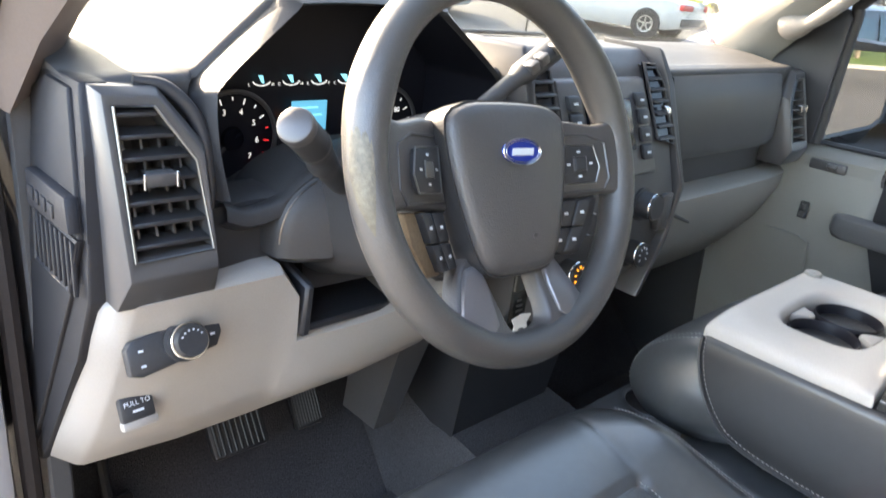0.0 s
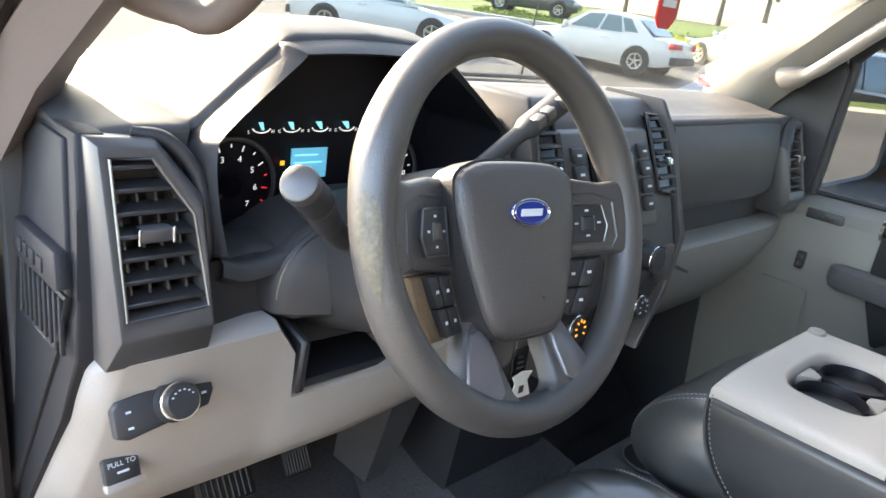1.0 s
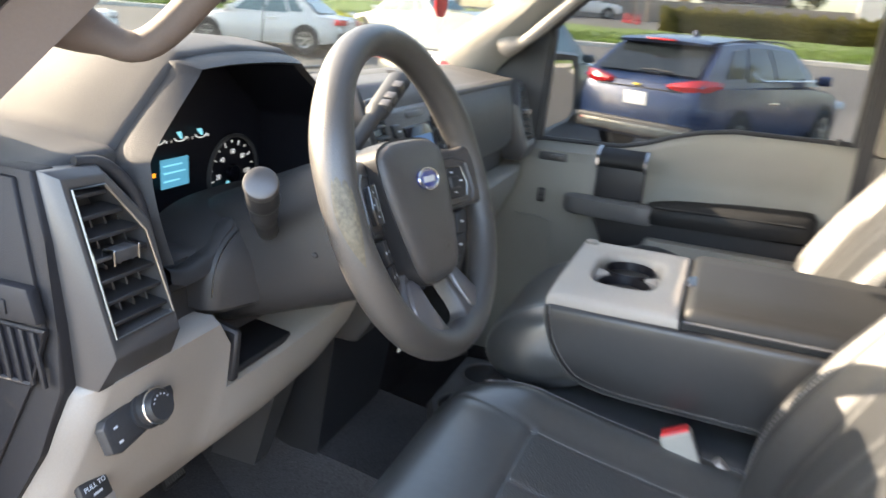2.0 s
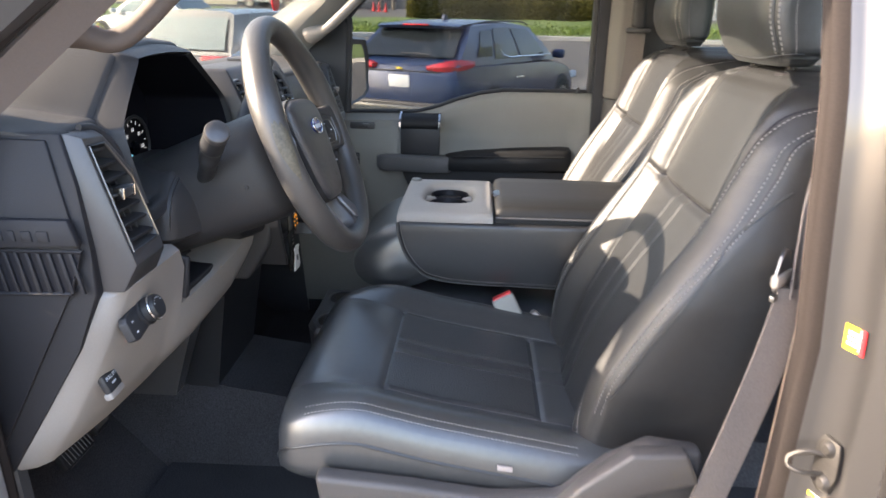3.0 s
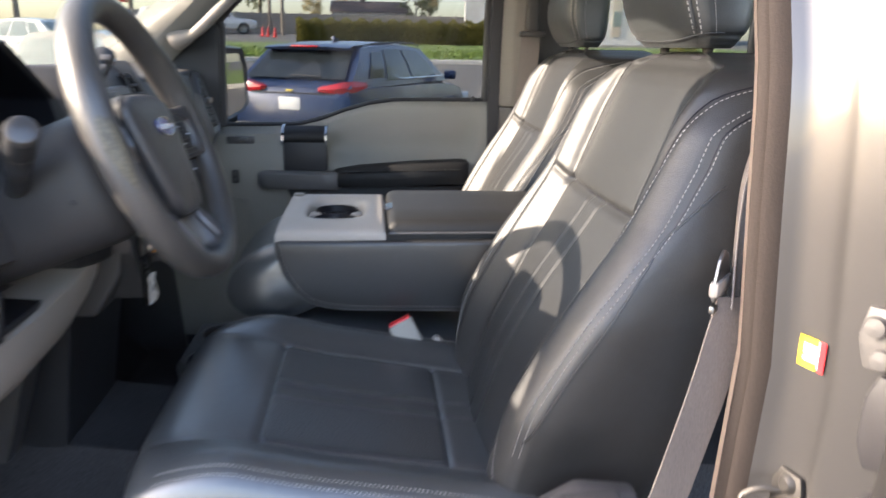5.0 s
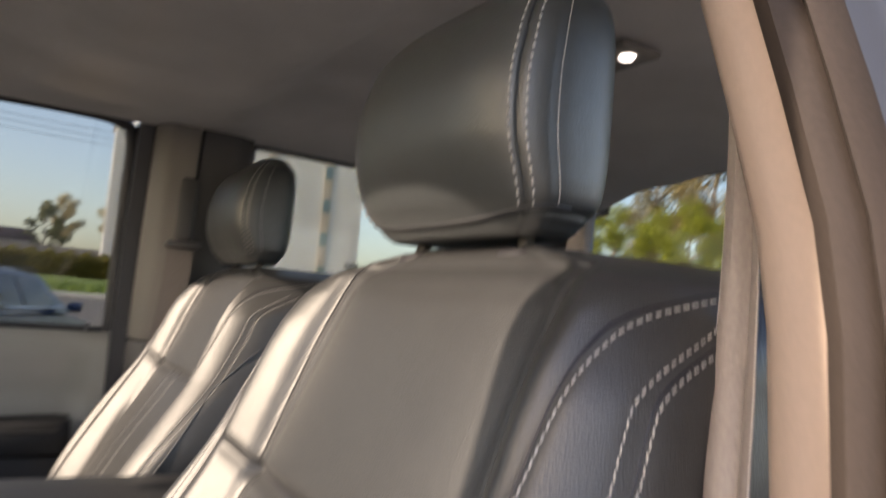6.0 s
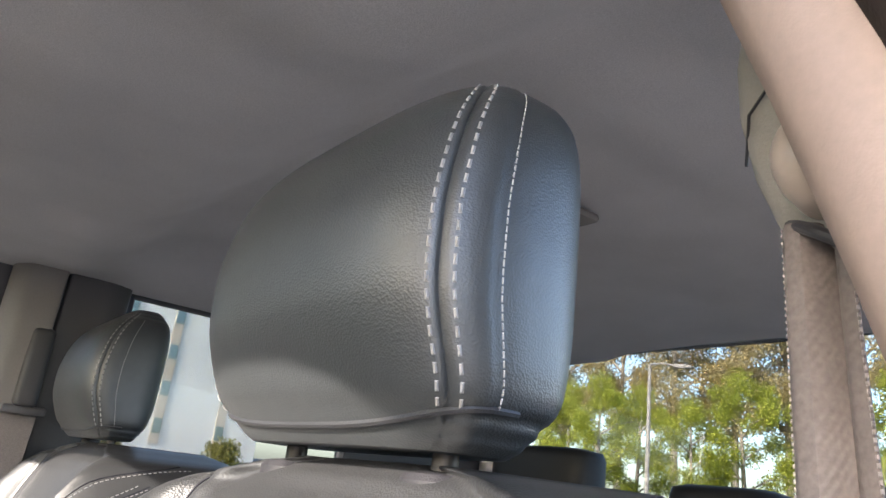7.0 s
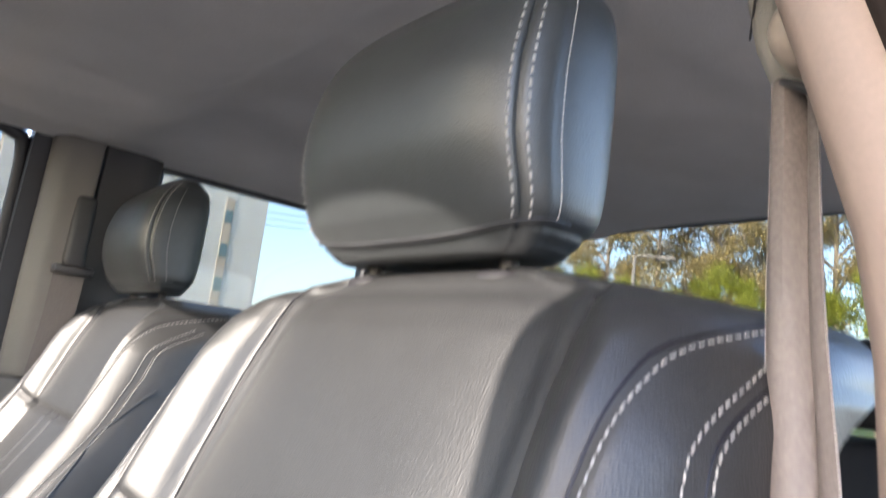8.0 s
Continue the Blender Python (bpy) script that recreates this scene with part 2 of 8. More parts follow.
def tube(bm, pts, r, n=8, closed=False, flat=1.0):
    """A round rod along the points; r a number or a list."""
    rows = []
    for i, (p, t, s, u) in enumerate(frames(pts, closed)):
        k = r[i] if isinstance(r, (list, tuple)) else r
        rows.append([p + s * (k * math.cos(q)) + u * (k * flat * math.sin(q)) for q in (2 * math.pi * j / n for j in range(n))])
    if closed:
        rows.append(rows[0])
        loft(bm, rows, caps=False)
        bmesh.ops.remove_doubles(bm, verts=bm.verts[:], dist=1e-6)
        return bm
    return loft(bm, rows)


def smooth_line(pts, steps=8):
    """A Catmull-Rom line through the points."""
    p = [Vector(q) for q in pts]
    p = [p[0] * 2 - p[1]] + p + [p[-1] * 2 - p[-2]]
    out = []
    for i in range(1, len(p) - 2):
        for k in range(steps):
            t = k / steps
            out.append(0.5 * (2 * p[i] + (p[i + 1] - p[i - 1]) * t + (2 * p[i - 1] - 5 * p[i] + 4 * p[i + 1] - p[i + 2]) * t * t + (3 * p[i] - p[i - 1] - 3 * p[i + 1] + p[i + 2]) * t ** 3))
    return out + [p[-2]]


def lathe(bm, profile, m=Matrix(), n=24, caps=True):
    """Turned about the pose's z axis; profile of (radius, height)."""
    t = B()
    loft(t, [[(r * math.cos(2 * math.pi * j / n), r * math.sin(2 * math.pi * j / n), h) for j in range(n)] for r, h in profile], caps=caps)
    return absorb(bm, t, m)


def stitches(bm, line, normal, length=0.0032, gap=0.0017, r=0.00052):
    """Single thread stitches lying on a line of points; normal(p) lifts them."""
    pts = [Vector(p) for p in line]
    run, at = 0.0, 0.0
    for a, b in zip(pts, pts[1:]):
        d = (b - a).length
        if d < 1e-6:
            continue
        while at < run + d:
            k = (at - run) / d
            p, t = a.lerp(b, k), (b - a).normalized()
            nn = normal(p)
            s = t.cross(nn).normalized()
            q = p + nn * r * 0.6
            e = t * (length / 2)
            v = [bm.verts.new(q + e * x + s * (r * y) + nn * (r * z)) for x, y, z in ((-1, -1, -0.5), (-1, 1, -0.5), (1, 1, -0.5), (1, -1, -0.5), (-0.6, 0, 1), (0.6, 0, 1))]
            for f in ((0, 3, 5, 4), (1, 4, 5, 2), (0, 4, 1), (3, 2, 5)):
                bm.faces.new([v[i] for i in f])
            at += length + gap
        run += d
    return bm


def soften(bm, off, seg=2, least=20):
    """Rounds every edge that turns by more than so many degrees."""
    bmesh.ops.recalc_face_normals(bm, faces=bm.faces[:])
    edges = [e for e in bm.edges if len(e.link_faces) == 2 and e.calc_face_angle() > radians(least)]
    bmesh.ops.bevel(bm, geom=edges, offset=off, segments=seg, affect="EDGES", profile=0.5, clamp_overlap=True)
    return bm


def lerp_table(table, x):
    """Smooth reading of a table of (x, value)."""
    if x <= table[0][0]:
        return table[0][1]
    for (a, p), (b, q) in zip(table, table[1:]):
        if x <= b:
            t = (x - a) / (b - a)
            return p + (q - p) * t
    return table[-1][1]


def step(a, b, x):
    t = min(1.0, max(0.0, (x - a) / (b - a)))
    return t * t * (3 - 2 * t)



# ---- the cab's shell ----
def door_line(y):
    """Height of the window sill of the passenger door."""
    return lerp_table([(-1.2, 1.43), (-0.25, 1.43), (0.0, 1.428), (0.07, 1.418), (0.14, 1.398), (0.20, 1.375), (0.26, 1.36), (0.7, 1.352)], y)


def cab_floor():
    bm = B()
    prism(bm, [(-0.72, -1.45), (0.72, -1.45), (0.72, 0.70), (-0.72, 0.70)], "z", 0.66, 0.72)
    prism(bm, [(0.70, 0.70), (1.02, 1.02), (1.02, 0.98), (0.70, 0.66)], "x", -0.72, 0.72)
    ob = solo("floor", bm, M["carpet"], "dark grey carpeted cab floor, dusty", "floor", kind="structure")
    bm = B()
    loft(bm, [[(-0.16, y, 0.70), (-0.13, y, z), (0.13, y, z), (0.16, y, 0.70)] for y, z in ((-1.3, 0.78), (0.25, 0.84), (0.65, 0.90), (0.95, 1.05))])
    part("tunnel", bm, M["carpet"], ob)
    bm = B()
    box(bm, -0.76, 0.76, 1.02, 1.08, 0.66, 1.46)
    part("firewall", bm, M["carpet"], ob)
    for s in (-1, 1):
        bm = B()
        prism(bm, [(0.60, 0.70), (0.64, 1.20), (0.66, 1.48), (1.05, 1.46), (1.05, 0.68)], "x", s * 0.722 - 0.012, s * 0.722 + 0.012, 0.003, 1)
        part("kick_panel", bm, M["dash"], ob)
    return ob


cab_floor()


def headliner():
    bm = B()
    rows = []
    for i in range(33):
        y = 0.195 - 1.59 * i / 32
        row = []
        for j in range(41):
            x = -0.66 + 1.32 * j / 40
            e = abs(x) / 0.66
            z = 1.905 - 0.055 * step(0.62, 1.0, e) - 0.050 * step(-0.02, 0.195, y) - 0.022 * step(-1.00, -1.39, y)
            z -= 0.060 * step(-0.465, -0.36, y) * (1 - step(-0.20, 0.15, y)) * (1 - step(0.70, 0.95, e))
            z -= 0.012 * step(0.40, 0.52, e) * (1 - step(0.15, 0.22, y))
            z += 0.010 * math.exp(-((x - 0.02) / 0.22) ** 2) * step(-0.55, -0.62, y)
            row.append((x, y, z))
        rows.append(row)
    loft(bm, rows, closed=False)
    top = bmesh.ops.extrude_face_region(bm, geom=bm.faces[:])
    bmesh.ops.translate(bm, vec=(0, 0, 0.03), verts=[v for v in top["geom"] if isinstance(v, bmesh.types.BMVert)])
    solo("ceiling", bm, M["lining"], "dark grey cloth headliner with moulded edges", "ceiling", kind="structure")


headliner()


def truck_shell():
    """Roof skin, pillars, cowl, hood and rear wall."""
    cab = thing("truck_cab_shell", (0, 0, 0.5), "champagne silver pickup cab shell with open doorway", "truck cab", kind="structure")
    bm = B()
    rows = []
    for y, z, w in ((0.235, 1.874, 0.60), (0.165, 1.917, 0.63), (0.0, 1.955, 0.66), (-0.7, 1.965, 0.68), (-1.35, 1.94, 0.66), (-1.46, 1.90, 0.64)):
        rows.append([(x, y, z - 0.05 * step(0.75, 1.0, abs(x) / w)) for x in [w * (k / 10 - 1) for k in range(21)]])
    loft(bm, rows, closed=False)
    top = bmesh.ops.extrude_face_region(bm, geom=bm.faces[:])
    bmesh.ops.translate(bm, vec=(0, 0, 0.012), verts=[v for v in top["geom"] if isinstance(v, bmesh.types.BMVert)])
    part("roof", bm, M["paint"], cab)
    for s in (-1, 1):
        # outer roof rail and front pillar
        bm = B()
        loft(bm, [[(s * (x - 0.035), y - 0.01, z - 0.035), (s * (x + 0.02), y - 0.005, z - 0.04), (s * (x + 0.03), y + 0.01, z), (s * (x - 0.01), y + 0.012, z + 0.03), (s * (x - 0.05), y + 0.01, z + 0.01)] for x, y, z in
                  ((0.80, 0.82, 1.40), (0.775, 0.70, 1.52), (0.745, 0.50, 1.69), (0.712, 0.34, 1.815), (0.69, 0.20, 1.88), (0.675, -0.3, 1.90), (0.67, -1.2, 1.895), (0.66, -1.45, 1.86))])
        part("roof_rail", bm, M["paint"], cab)
        # inner trim of the front pillar, broad at the dash
        bm = B()
        rows = []
        for x, y, z, w in ((0.715, 0.655, 1.475, 0.15), (0.70, 0.605, 1.545, 0.115), (0.672, 0.50, 1.645, 0.088), (0.645, 0.40, 1.74, 0.08), (0.60, 0.27, 1.845, 0.09), (0.57, 0.17, 1.885, 0.10)):
            d = Vector((0, 0.72, 0.69))
            a, b = Vector((s * (x + 0.022), y, z)) - d * 0.028, Vector((s * (x - 0.030), y, z)) + d * (w - 0.035)
            mid = Vector((s * (x - 0.036), y, z)) + d * (w * 0.25)
            out = Vector((s * 0.03, 0.02, 0.02))
            rows.append([a, a.lerp(mid, 0.6) + Vector((-s * 0.006, -0.004, 0)), mid, mid.lerp(b, 0.6) + Vector((-s * 0.003, 0, 0)), b, b + out, a + out])
        loft(bm, [[p for p in r] for r in rows])
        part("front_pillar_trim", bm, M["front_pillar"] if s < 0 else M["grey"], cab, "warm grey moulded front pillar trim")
        # dark sail corner at the foot of the pillar
        if s > 0:
            bm = B()
            prism(bm, [(0.69, 1.355), (0.69, 1.50), (0.62, 1.535), (0.475, 1.63), (0.462, 1.61), (0.47, 1.355)], "x", 0.728, 0.742, 0.003)
            part("mirror_sail", bm, M["black"], cab, "matte black mirror sail panel")
    bm = B()
    prism(bm, [(0.80, 1.02), (0.905, 1.455), (0.925, 1.478), (0.98, 1.486), (1.12, 1.455), (1.25, 1.40), (1.25, 1.0)], "x", -0.83, 0.83, 0.01)
    part("cowl", bm, M["black"], cab, "matte black cowl under the wipers")
    bm = B()
    loft(bm, [[(x, y, z - 0.10 * (abs(x) / 0.86) ** 4) for x in [0.86 * (k / 8 - 1) for k in range(17)]] for y, z in ((1.10, 1.435), (1.3, 1.438), (1.7, 1.415), (2.1, 1.37), (2.35, 1.28), (2.42, 1.05))], closed=False)
    part("hood", bm, M["paint"], cab)
    # rear wall under the back window, and its frame
    bm = B()
    box(bm, -0.74, 0.74, -1.50, -1.40, 0.66, 1.47, 0.01)
    part("rear_wall", bm, M["grey"], cab)
    bm = B()
    for x0, x1, z0, z1 in ((-0.72, 0.72, 1.896, 1.94), (-0.72, -0.64, 1.47, 1.90), (0.64, 0.72, 1.47, 1.90), (-0.72, 0.72, 1.44, 1.48)):
        box(bm, x0, x1, -1.43, -1.39, z0, z1, 0.012)
    part("rear_window_frame", bm, M["lining"], cab)
    bm = B()
    box(bm, -0.65, 0.65, -1.415, -1.410, 1.475, 1.905)
    g = part("rear_window_glass", bm, M["tinted"], cab)
    g.visible_shadow = False
    bm = B()
    loft(bm, [[(-0.62, 0.198, 1.872), (0.62, 0.198, 1.872)], [(-0.70, 0.90, 1.455), (0.70, 0.90, 1.455)]], closed=False)
    top = bmesh.ops.extrude_face_region(bm, geom=bm.faces[:])
    bmesh.ops.translate(bm, vec=(0, 0.003, 0.004), verts=[v for v in top["geom"] if isinstance(v, bmesh.types.BMVert)])
    g = part("windshield", bm, M["glass"], cab)
    g.visible_shadow = False
    # passenger-side door sill and kick panel
    bm = B()
    prism(bm, [(-0.46, 0.76), (0.50, 0.76), (0.62, 0.98), (0.66, 1.36), (0.92, 1.36), (0.92, 0.50), (-0.46, 0.50)], "x", 0.735, 0.80, 0.01)
    part("passenger_sill", bm, M["end"], cab)
    # passenger-side middle pillar with the belt
    bm = B()
    prism(bm, [(0.66, -0.47), (0.655, -0.43), (0.665, -0.31), (0.70, -0.285), (0.76, -0.29), (0.76, -0.48)], "z", 0.72, 1.42, 0.008)
    part("centre_pillar_base", bm, M["dash"], cab)
    bm = B()
    prism(bm, [(0.668, -0.365), (0.668, -0.31), (0.70, -0.285), (0.76, -0.29), (0.76, -0.365)], "z", 1.42, 1.88, 0.008, shift=(-0.06, 0))
    part("centre_pillar_trim", bm, M["post"], cab, "warm grey pillar trim beside the passenger seat")
    bm = B()
    prism(bm, [(0.690, -0.475), (0.676, -0.44), (0.674, -0.368), (0.76, -0.368), (0.76, -0.48)], "z", 1.42, 1.88, 0.008, shift=(-0.06, 0))
    part("pillar_back_trim", bm, M["dash"], cab, "dark grey rear half of the pillar trim")
    bm = B()
    loft(bm, [[(x, -0.300, z), (x, -0.258, z), (x + 0.05, -0.258, z), (x + 0.05, -0.300, z)] for x, z in ((0.712, 0.74), (0.716, 1.42), (0.704, 1.62), (0.672, 1.80), (0.655, 1.87))])
    part("passenger_door_seal", bm, M["black"], cab)
    bm = B()
    prism(bm, [(-1.44, 0.72), (-1.44, 1.43), (-0.48, 1.43), (-0.48, 0.72)], "x", 0.70, 0.78, 0.02)
    part("rear_door_inside", bm, M["grey"], cab)
    bm = B()
    for y0, y1, z0, z1 in ((-1.44, -0.47, 1.845, 1.90), (-1.44, -1.0, 1.43, 1.85), (-0.505, -0.48, 1.43, 1.85)):
        prism(bm, [(y0, z0), (y1, z0), (y1, z1), (y0, z1)], "x", 0.715, 0.76, 0.012, shift=(0, 0))
    part("rear_side_window_frame", bm, M["black"], cab)
    bm = B()
    prism(bm, [(-1.02, 1.43), (-0.49, 1.43), (-0.49, 1.85), (-1.02, 1.85)], "x", 0.742, 0.746)
    g = part("rear_side_glass", bm, M["tinted"], cab)
    g.visible_shadow = False
    return cab


cab = truck_shell()


PILLAR_LEVELS = ((0.74, 0.012, 0.034), (0.86, 0.010, 0.025), (0.95, 0.008, 0.016), (1.10, 0.004, 0.004), (1.30, 0.0, -0.009), (1.44, -0.010, -0.005), (1.53, -0.0145, -0.002), (1.57, -0.0215, -0.002), (1.62, -0.037, -0.002), (1.67, -0.054, -0.002), (1.75, -0.084, -0.002), (1.87, -0.12, -0.002))
PILLAR_PANEL = [(0.750, -0.31), (0.752, -0.292), (0.758, -0.301), (0.765, -0.313), (0.797, -0.324), (0.806, -0.330), (0.820, -0.342), (0.862, -0.374), (0.872, -0.40), (0.855, -0.44), (0.76, -0.44)]


def driver_pillar(cab):
    """Middle pillar on the driver's side, seen from the open doorway."""
    def run(name, pts, mat, label=""):
        bm = B()
        loft(bm, [[(-(x + dx), y + dy, z) for x, y in pts] for z, dx, dy in PILLAR_LEVELS])
        return part(name, bm, mat, cab, label, sharp=50)
    run("centre_pillar_trim", [(0.742, -0.44), (0.722, -0.375), (0.700, -0.335), (0.690, -0.316), (0.689, -0.305), (0.692, -0.295), (0.699, -0.288), (0.712, -0.284), (0.724, -0.284), (0.729, -0.290), (0.746, -0.44)], M["pillar"], "warm grey moulded pillar trim")
    run("door_seal", [(0.724, -0.30), (0.723, -0.284), (0.728, -0.276), (0.735, -0.273), (0.741, -0.277), (0.743, -0.283), (0.747, -0.277), (0.753, -0.283), (0.753, -0.30)], M["rubber"], "brown-black rubber door seal")
    run("centre_pillar_panel", PILLAR_PANEL, M["paint"], "champagne silver painted pillar")
    bm = B()
    prism(bm, [(-0.46, 0.74), (0.78, 0.74), (0.78, 0.60), (-0.46, 0.60)], "x", -0.88, -0.72, 0.02)
    part("door_sill", bm, M["paint"], cab)
    bm = B()
    prism(bm, [(0.604, 0.62), (0.611, 1.02), (0.626, 1.214), (0.634, 1.297), (0.655, 1.40), (0.68, 1.50), (0.90, 1.40), (0.95, 0.62)], "x", -0.83, -0.768, 0.010)
    # same body paint as the pillar, in its lightened copy
    part("door_jamb", bm, M["jamb"], cab)
    bm = B()
    tube(bm, smooth_line([(-0.746, 0.625, 0.75), (-0.750, 0.632, 1.05), (-0.752, 0.648, 1.30), (-0.756, 0.648, 1.46), (-0.752, 0.585, 1.575), (-0.735, 0.50, 1.66), (-0.70, 0.36, 1.79), (-0.665, 0.22, 1.85), (-0.65, 0.0, 1.865), (-0.645, -0.26, 1.86)], 8), 0.010, 8)
    part("doorway_seal", bm, M["rubber"], cab, "brown-black rubber door seal")


driver_pillar(cab)


# ---- seats ----
SX = -0.415
BACK_W = [(1.02, 0.190), (1.08, 0.215), (1.18, 0.236), (1.30, 0.244), (1.38, 0.238), (1.44, 0.228), (1.49, 0.221), (1.528, 0.218), (1.542, 0.213), (1.556, 0.200), (1.566, 0.168), (1.571, 0.120), (1.574, 0.05)]
BACK_C = [(1.00, -0.070), (1.08, -0.085), (1.18, -0.118), (1.28, -0.168), (1.38, -0.228), (1.47, -0.264), (1.53, -0.290), (1.552, -0.302), (1.566, -0.318), (1.576, -0.345)]
BACK_B = [(1.00, -0.075), (1.10, -0.052), (1.19, -0.066), (1.25, -0.096), (1.32, -0.136), (1.40, -0.184), (1.47, -0.209), (1.506, -0.225), (1.53, -0.241), (1.552, -0.268), (1.576, -0.330)]
BACK_R = [(1.10, 0.075), (1.30, 0.085), (1.46, 0.150), (1.53, 0.150), (1.576, 0.085)]
BACK_T = [(1.00, 0.16), (1.30, 0.17), (1.48, 0.13), (1.54, 0.085), (1.562, 0.05), (1.576, 0.012)]


def soft(table, x, r=0.018):
    return (lerp_table(table, x - r) + 2 * lerp_table(table, x) + lerp_table(table, x + r)) / 4


def back_front(x, z):
    """Front surface of the backrest: y at a place across (from its middle) and height."""
    w, c, b = soft(BACK_W, z, 0.008), soft(BACK_C, z), soft(BACK_B, z)
    e = min(1.0, abs(x) / w)
    p = 3.4
    roll = lerp_table(BACK_R, z) * (1 - (1 - e ** p) ** (1 / p))
    y = c + (b - c) * step(0.55, 0.86, e) - roll
    y += 0.010 * math.exp(-(x / 0.10) ** 2) * step(1.40, 1.20, z)
    y -= 0.050 * step(1.49, 1.545, z) * step(0.80, 1.0, e)
    # tucks along the seams
    ax = abs(x)
    g = 0.0
    if z > 1.388:
        g += 0.006 * math.exp(-((ax - panel_edge(z)) / 0.0055) ** 2)
    else:
        g += 0.0045 * math.exp(-((ax - insert_edge(z)) / 0.005) ** 2)
        g += 0.003 * math.exp(-((ax - 0.024) / 0.004) ** 2) * step(1.06, 1.10, z)
    if ax < 0.150:
        g += 0.007 * math.exp(-((z - 1.388) / 0.0055) ** 2)
    if 0.140 < ax < 0.190:
        g += 0.005 * step(0.190, 0.170, ax) * math.exp(-((z - 1.388 - (ax - 0.146) * 0.55) / 0.006) ** 2)
    g += 0.005 * math.exp(-((ax - inner_seam(z)) / 0.0055) ** 2)
    g += 0.004 * math.exp(-((ax - outer_seam(z)) / 0.0016) ** 2) * step(1.548, 1.530, z)
    return y - g


def inner_seam(z):
    """How far from the middle the bolster's inner seam runs; it sweeps out over the shoulder."""
    return min(0.186 + 0.010 * step(1.524, 1.560, z), 0.97 * soft(BACK_W, z, 0.008))


def outer_seam(z):
    return 0.962 * soft(BACK_W, z, 0.008)


def panel_edge(z):
    return 0.146 - 0.004 * step(1.40, 1.54, z)


def insert_edge(z):
    return 0.116 + 0.030 * step(1.20, 1.386, z)


def front_normal(fn, cx):
    def normal(p):
        d = 0.003
        x, z = p.x - cx, p.z
        return Vector((-(fn(x + d, z) - fn(x - d, z)) / (2 * d), 1, -(fn(x, z + d) - fn(x, z - d)) / (2 * d))).normalized()
    return normal


def backrest(seat, cx):
    bm = B()
    rows = []
    zs = [1.005 + 0.355 * k / 56 for k in range(57)] + [1.360 + 0.082 * k / 40 for k in range(1, 41)] + [1.442 + 0.090 * k / 22 for k in range(1, 23)] + [1.532 + 0.043 * math.sin(math.pi / 2 * k / 26) for k in range(1, 27)]
    n = 150
    for z in zs:
        w, t = soft(BACK_W, z, 0.008), lerp_table(BACK_T, z)
        k = 1 - 0.35 * step(1.03, 1.005, z)
        front = []
        for j in range(n + 1):
            u = 2 * j / n - 1
            u = u * (1 + 0.10 * (1 - u * u))
            x = w * max(-1, min(1, u))
            front.append((cx + x * k, back_front(x, z) - 0.03 * (1 - k), z))
        mid = min(soft(BACK_C, z) - 0.085, front[0][1] - 0.004)
        slim = 1 - 0.10 * step(1.36, 1.46, z)
        rear = [(cx + w * k * slim * math.cos(math.pi * q / 14), mid - t * math.sin(math.pi * q / 14) ** 0.6, z) for q in range(1, 14)]
        rows.append(front + rear)
    loft(bm, rows)
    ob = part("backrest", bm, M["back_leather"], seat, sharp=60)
    normal = front_normal(back_front, cx)
    sew = B()
    def along(fx, z0, z1, off=0.0):
        out = []
        for k in range(90):
            z = z0 + (z1 - z0) * k / 89
            reach = 0.992 * soft(BACK_W, z, 0.008)
            x = max(-reach, min(reach, fx(z) + off))
            out.append(Vector((cx + x, back_front(x, z), z)))
        return out
    for s in (-1, 1):
        stitches(sew, along(lambda z: s * inner_seam(z), 1.10, 1.553, s * 0.0045), normal, 0.0038, 0.0022, 0.0006)
        stitches(sew, along(lambda z: s * outer_seam(z), 1.145, 1.526, s * 0.0017), normal, 0.0036, 0.0022, 0.00055)
        stitches(sew, along(lambda z: s * outer_seam(z), 1.145, 1.530, -s * 0.0026), normal, 0.0036, 0.0022, 0.00055)
    # seam lines lying in the tucks
    for s in (-1, 1):
        for line in ([(s * inner_seam(z), z) for z in [1.10 + 0.456 * k / 80 for k in range(81)]], [(s * outer_seam(z), z) for z in [1.145 + 0.385 * k / 80 for k in range(81)]],
                     [(s * panel_edge(z), z) for z in [1.388 + 0.170 * k / 30 for k in range(31)]], [(s * (0.146 + 0.038 * k / 16), 1.388 + 0.0209 * k / 16) for k in range(17)]):
            bm = B()
            tube(bm, [(cx + x, back_front(x, z) - 0.0002, z) for x, z in line], 0.0010, 5)
            part("seam", bm, M["recess"], ob)
    bm = B()
    tube(bm, [(cx + x, back_front(x, 1.388) - 0.0002, 1.388) for x in [-0.146 + 0.292 * k / 50 for k in range(51)]], 0.0011, 5)
    part("seam", bm, M["recess"], ob)
    tagged(part("stitching", sew, M["thread"], ob, "light grey contrast stitching"), kind="stuff")
    # piping down the outer side
    for s in (-1, 1):
        bm = B()
        side = []
        for k in range(41):
            z = 1.16 + 0.285 * k / 40
            y = lerp_table([(1.16, -0.100), (1.25, -0.148), (1.34, -0.205), (1.391, -0.236), (1.437, -0.284), (1.445, -0.296)], z)
            near, far = 0.80 * soft(BACK_W, z, 0.008), soft(BACK_W, z, 0.008)
            for _ in range(24):
                half = (near + far) / 2
                near, far = (half, far) if back_front(half, z) > y else (near, half)
            side.append((cx + s * near, y, z))
        tube(bm, side, 0.0014, 6)
        part("piping", bm, M["leather"], ob)
    return ob


